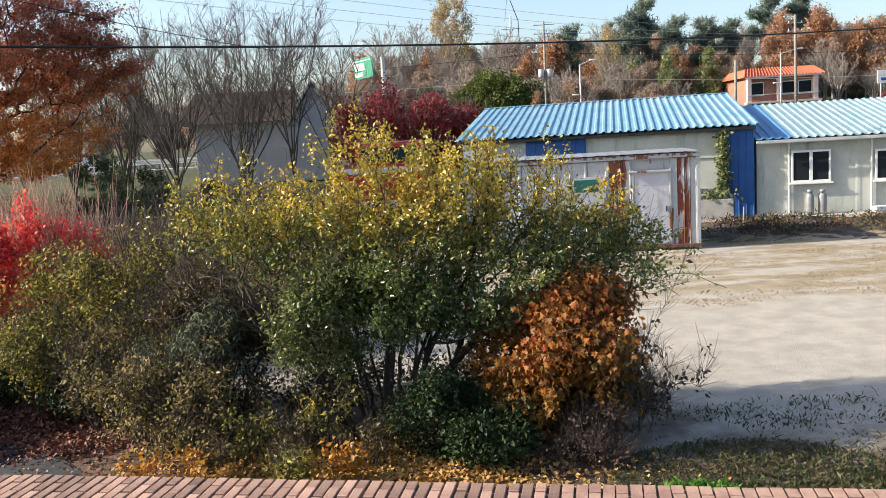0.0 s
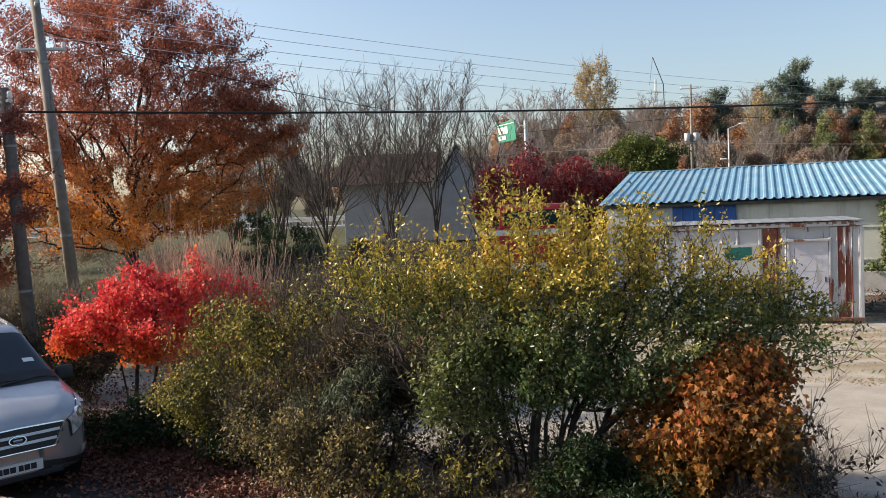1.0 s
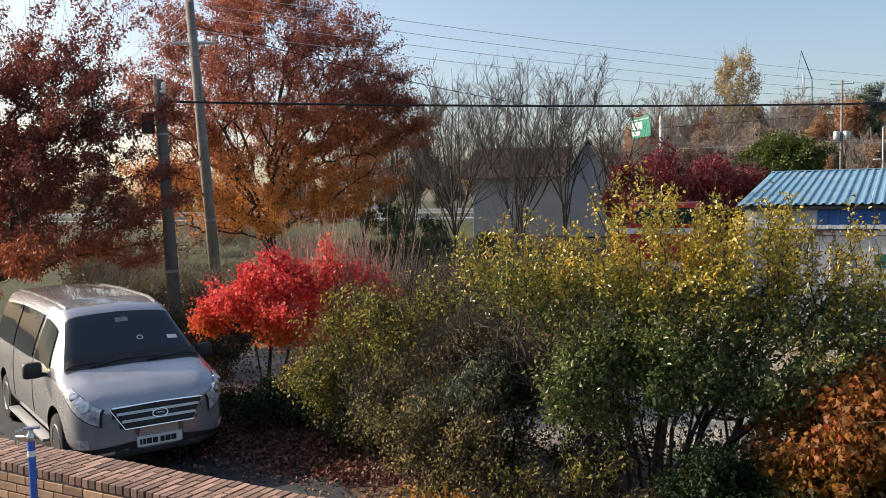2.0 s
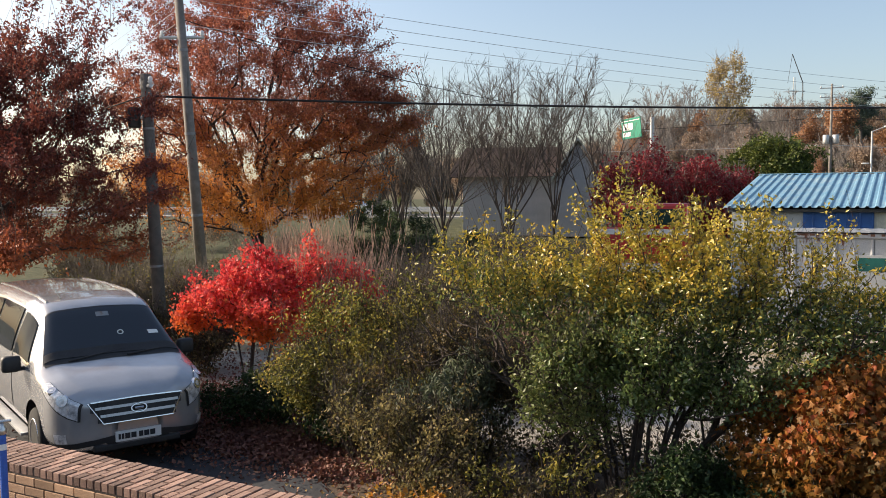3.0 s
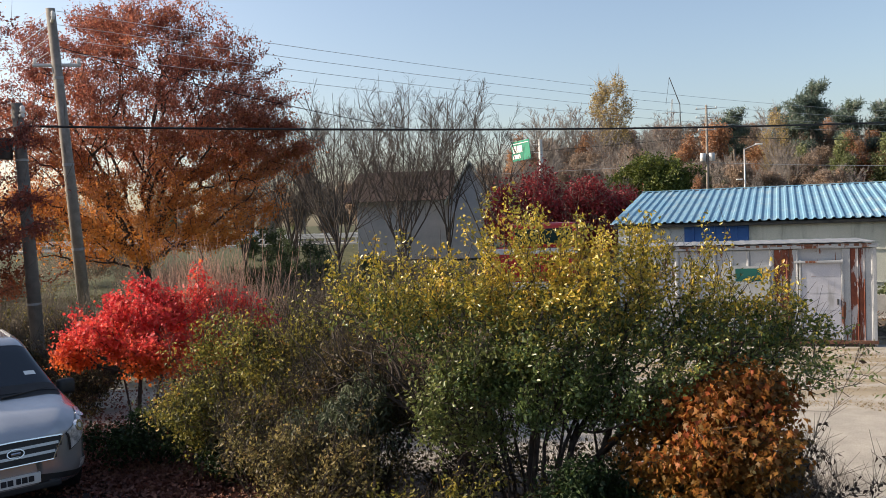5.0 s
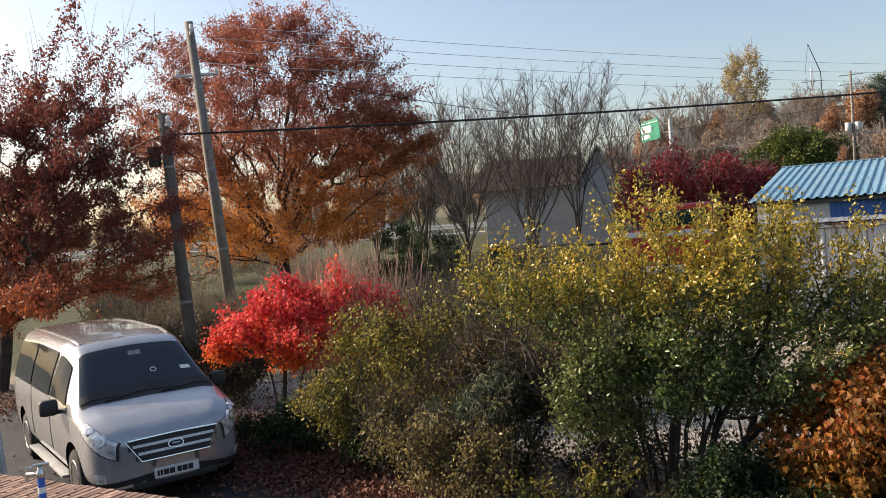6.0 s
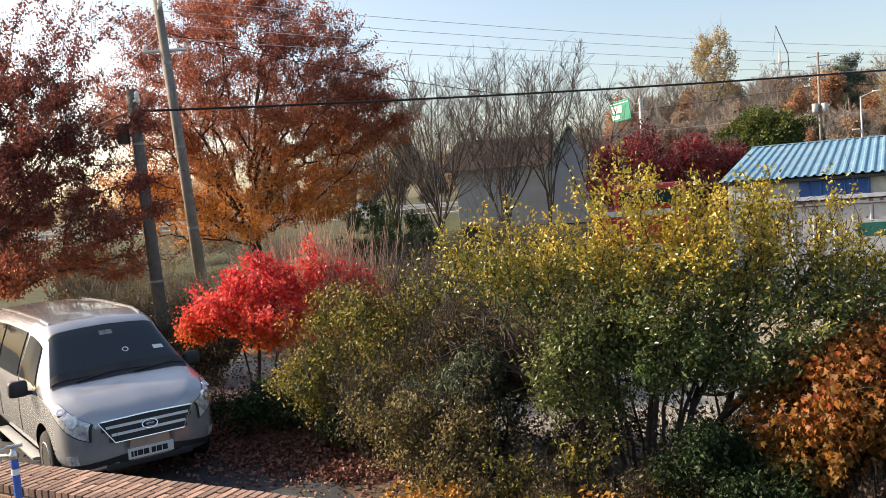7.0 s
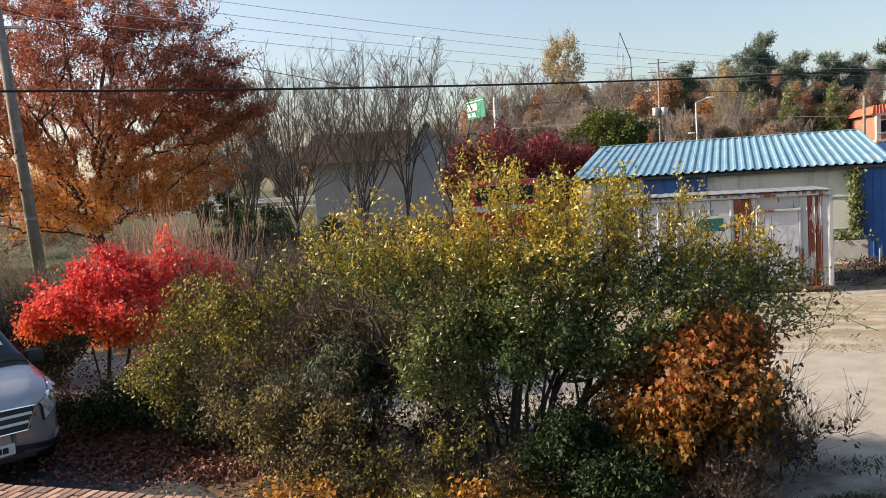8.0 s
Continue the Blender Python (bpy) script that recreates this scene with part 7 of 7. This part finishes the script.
# ---- wooded hill: one tree of each kind, then copies ----
def hill_tree(kind, seed):
    # bark and most leaf colours below have the distance haze painted in
    spot = (0, 0, -200 - seed)
    if kind == "pine":
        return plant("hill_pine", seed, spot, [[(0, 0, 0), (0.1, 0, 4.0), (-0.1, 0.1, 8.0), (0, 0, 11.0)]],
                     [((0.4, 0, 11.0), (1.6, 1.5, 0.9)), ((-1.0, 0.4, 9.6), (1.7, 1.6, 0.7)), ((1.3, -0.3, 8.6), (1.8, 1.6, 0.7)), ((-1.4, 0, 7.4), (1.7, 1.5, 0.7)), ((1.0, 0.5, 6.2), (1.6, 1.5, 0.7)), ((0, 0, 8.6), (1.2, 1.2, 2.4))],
                     320, 8000, 0.42, "lf_pine_haze", "bark_hill_haze", "tall dark pine on the wooded hill", "pine tree", shape="needle", spread=0.25, limit=0.06, thick=0.2, tip=0.02, group="hill pines", droop=-0.2, flat=0.3)
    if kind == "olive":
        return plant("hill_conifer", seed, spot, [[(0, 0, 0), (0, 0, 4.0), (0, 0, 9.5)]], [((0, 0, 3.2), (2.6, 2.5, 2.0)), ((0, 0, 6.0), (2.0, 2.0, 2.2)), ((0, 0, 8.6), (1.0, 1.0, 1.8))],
                     300, 5200, 0.5, "lf_olive", "bark_hill_haze", "olive-green conifer on the wooded hill", "conifer", shape="needle", spread=0.3, limit=0.06, thick=0.16, tip=0.02, group="hill conifers", flat=0.3)
    if kind == "poplar":
        return plant("hill_poplar", seed, spot, [[(0, 0, 0), (0, 0, 5.0), (0.1, 0, 12.5)]], [((0, 0, 8.0), (2.2, 2.0, 3.4)), ((0.2, 0, 11.2), (1.6, 1.5, 2.0)), ((-0.6, 0, 6.0), (2.2, 2.0, 2.0))],
                     300, 3000, 0.26, "lf_poplar", "bark_hill_haze", "tall pale-yellow poplar above the hill trees", "poplar", spread=0.25, limit=0.05, thick=0.16, tip=0.02, twigs=500, twig_len=1.2, twig_r=0.014, up=1.2, group="hill poplars")
    if kind == "bare":
        top = thing("hill_bare_tree", pose(*spot), "bare brown tree on the wooded hill", "tree", "hill bare trees")
        wood, fine = bare_frame(np.random.default_rng(seed), 9.6, 2.6, 0.2, 0.16, 8)
        part("trunk", frame_mesh("trunk", wood, 4, 1.5), M["bark_hill_haze"], top)
        part("twig_mass", frame_mesh("twig_mass", fine, 3, 2.4), M["bark_hill_haze"], top)["kind"] = "stuff"
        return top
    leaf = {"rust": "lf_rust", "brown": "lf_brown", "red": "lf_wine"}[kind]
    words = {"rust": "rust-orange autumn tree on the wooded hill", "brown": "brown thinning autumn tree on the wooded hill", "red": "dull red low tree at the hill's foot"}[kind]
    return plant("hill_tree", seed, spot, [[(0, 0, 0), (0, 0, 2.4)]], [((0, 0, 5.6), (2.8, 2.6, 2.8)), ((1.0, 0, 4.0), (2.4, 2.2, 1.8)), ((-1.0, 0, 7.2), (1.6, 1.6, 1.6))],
                 340, 9000, 0.28, leaf, "bark_hill_haze", words, "tree", spread=0.3, limit=0.06, thick=0.17, tip=0.02, twigs=700, twig_len=1.0, twig_r=0.016, group="hill autumn trees", flat=0.2)


def hill_wood():
    rng = random.Random(77)
    kinds = {}
    for k, kind in enumerate(("pine", "olive", "poplar", "bare", "rust", "brown", "red")):
        kinds[kind] = [hill_tree(kind, 200 + 2 * k), hill_tree(kind, 201 + 2 * k)]
    used = set()

    def put(kind, x, y, s):
        src = kinds[kind][rng.randrange(2)]
        m = pose(x, y, terrain(x, y) - 0.2, 0, 0, rng.uniform(0, 360)) @ Matrix.Diagonal((s, s, s * rng.uniform(0.92, 1.1), 1))
        if src.name not in used:
            used.add(src.name)
            src.matrix_basis = m
        else:
            copy_thing(src, m) if src.scale.x == 1 else copy_thing(src, m @ Matrix.Diagonal((1 / src.scale.x, 1 / src.scale.y, 1 / src.scale.z, 1)))

    # named tall trees on the skyline
    for kind, x, y, s in (("poplar", -3.2, 128, 1.32), ("poplar", -1.0, 131, 1.2), ("pine", 14.5, 120, 0.95), ("pine", 21.5, 118, 1.12), ("pine", 24.5, 121, 1.15), ("pine", 28, 117, 1.05), ("pine", 33, 120, 1.0),
                          ("pine", 37, 122, 0.95), ("poplar", 18.5, 112, 0.9), ("rust", 10.5, 116, 1.25), ("rust", -4.5, 118, 1.0), ("olive", 20, 105, 0.8), ("olive", 25, 108, 0.85), ("olive", 30, 108, 0.9), ("rust", 7.5, 112, 0.9), ("rust", 40, 112, 1.1), ("rust", 46, 114, 1.2), ("rust", 43, 118, 1.2), ("rust", 48.5, 116, 1.15), ("rust", 54, 117, 1.25),
                          ("rust", 51, 112, 1.1), ("pine", 43, 126, 1.1), ("pine", 49, 128, 1.1), ("rust", -13.5, 115, 1.0), ("bare", -14, 118, 1.25), ("bare", -11, 120, 1.35), ("bare", -6, 122, 1.4), ("bare", -2.5, 116, 1.1), ("bare", 5.5, 121, 1.1), ("brown", 12, 100, 0.75), ("brown", 16, 101, 0.7), ("brown", 22, 99, 0.7)):
        put(kind, x, y, s)
    for row, (y, n, lo, hi) in enumerate(((96, 34, 0.34, 0.55), (104, 34, 0.55, 0.8), (113, 34, 0.65, 0.9), (124, 34, 0.7, 0.95), (137, 30, 0.75, 1.0))):
        for k in range(n):
            x = -16 + 82 * (k + rng.uniform(0.1, 0.9)) / n
            if row == 0:
                kind = rng.choice(("brown", "brown", "red", "bare", "red", "rust"))
            else:
                kind = rng.choice(("brown", "rust", "bare", "bare", "bare", "brown", "pine" if x > 14 else "bare", "brown"))
            if y < 110 and 26 < x < 44:
                continue
            put(kind, x, y + rng.uniform(-3, 3), rng.uniform(lo, hi))
    # low wood to the far left, beyond the road
    for k in range(38):
        x = -95 + 85 * (k + rng.uniform(0.1, 0.9)) / 38
        y = rng.uniform(94, 128)
        put(rng.choice(("bare", "bare", "bare", "brown", "olive", "bare")), x, y, rng.uniform(0.55, 0.9))
    for k in range(16):
        x = -40 + 45 * (k + rng.uniform(0.1, 0.9)) / 16
        put(rng.choice(("bare", "bare", "brown")), x, rng.uniform(90, 100), rng.uniform(0.75, 1.0))
    for k in range(34):
        x = -125 + 95 * (k + rng.uniform(0.1, 0.9)) / 34
        put(rng.choice(("brown", "bare", "olive", "brown", "rust")), x, rng.uniform(88, 95), rng.uniform(0.35, 0.6))
    for k in range(13):
        put("olive", -11 + 2.0 * k + rng.uniform(-0.7, 0.7), rng.uniform(100, 108), rng.uniform(0.5, 0.62))


hill_wood()


# ---- bricks of the garden wall ----
def lay_bricks():
    rng = random.Random(3)
    pitch = 0.067
    full = brick_shape(0.054, 0.198, 0.06, "brick_full")
    half = brick_shape(0.054, 0.094, 0.06, "brick_half")
    face = brick_shape(0.19, 0.02, 0.057, "brick_face")
    for me, mt in ((full, "brick"), (half, "brick"), (face, "brick_face")):
        me.materials.append(M[mt])
    count = 0
    rest = bmesh.new()
    u = -2.6
    k = 0
    while u < 10.6:
        rows = [(full, -0.2), (full, -0.415)] if k % 2 else [(half, -0.095), (full, -0.305), (half, -0.415)]
        for me, v in rows:
            m = pose(u + rng.uniform(-0.002, 0.002), v + rng.uniform(-0.003, 0.003), WALL_TOP - 0.06 + rng.uniform(-0.003, 0.003), rng.uniform(-0.6, 0.6), rng.uniform(-0.8, 0.8), rng.uniform(-0.6, 0.6))
            if -1.2 < u < 6.6:
                part("brick", me, None, wall_core, m=m)
                count += 1
            else:
                part_len = 0.2 if me is full else 0.095
                add_box(rest, (0, 0, 0), (0.057, part_len, 0.06), 0.0, m)
        u += pitch
        k += 1
    ob = part("coping_bricks", rest, M["brick"], wall_core)
    ob["kind"] = "stuff"
    # stretcher courses on the face towards the eye
    z = WALL_TOP - 0.075 - 0.057
    row = 0
    while z > 0.4:
        u = -1.9 + (0.1 if row % 2 else 0.0)
        while u < 3.4:
            part("brick", face, None, wall_core, m=pose(u, -WALL_W + rng.uniform(-0.002, 0.002), z, rng.uniform(-0.5, 0.5), rng.uniform(-0.4, 0.4), rng.uniform(-0.4, 0.4)))
            u += 0.2
        z -= 0.067
        row += 1


lay_bricks()
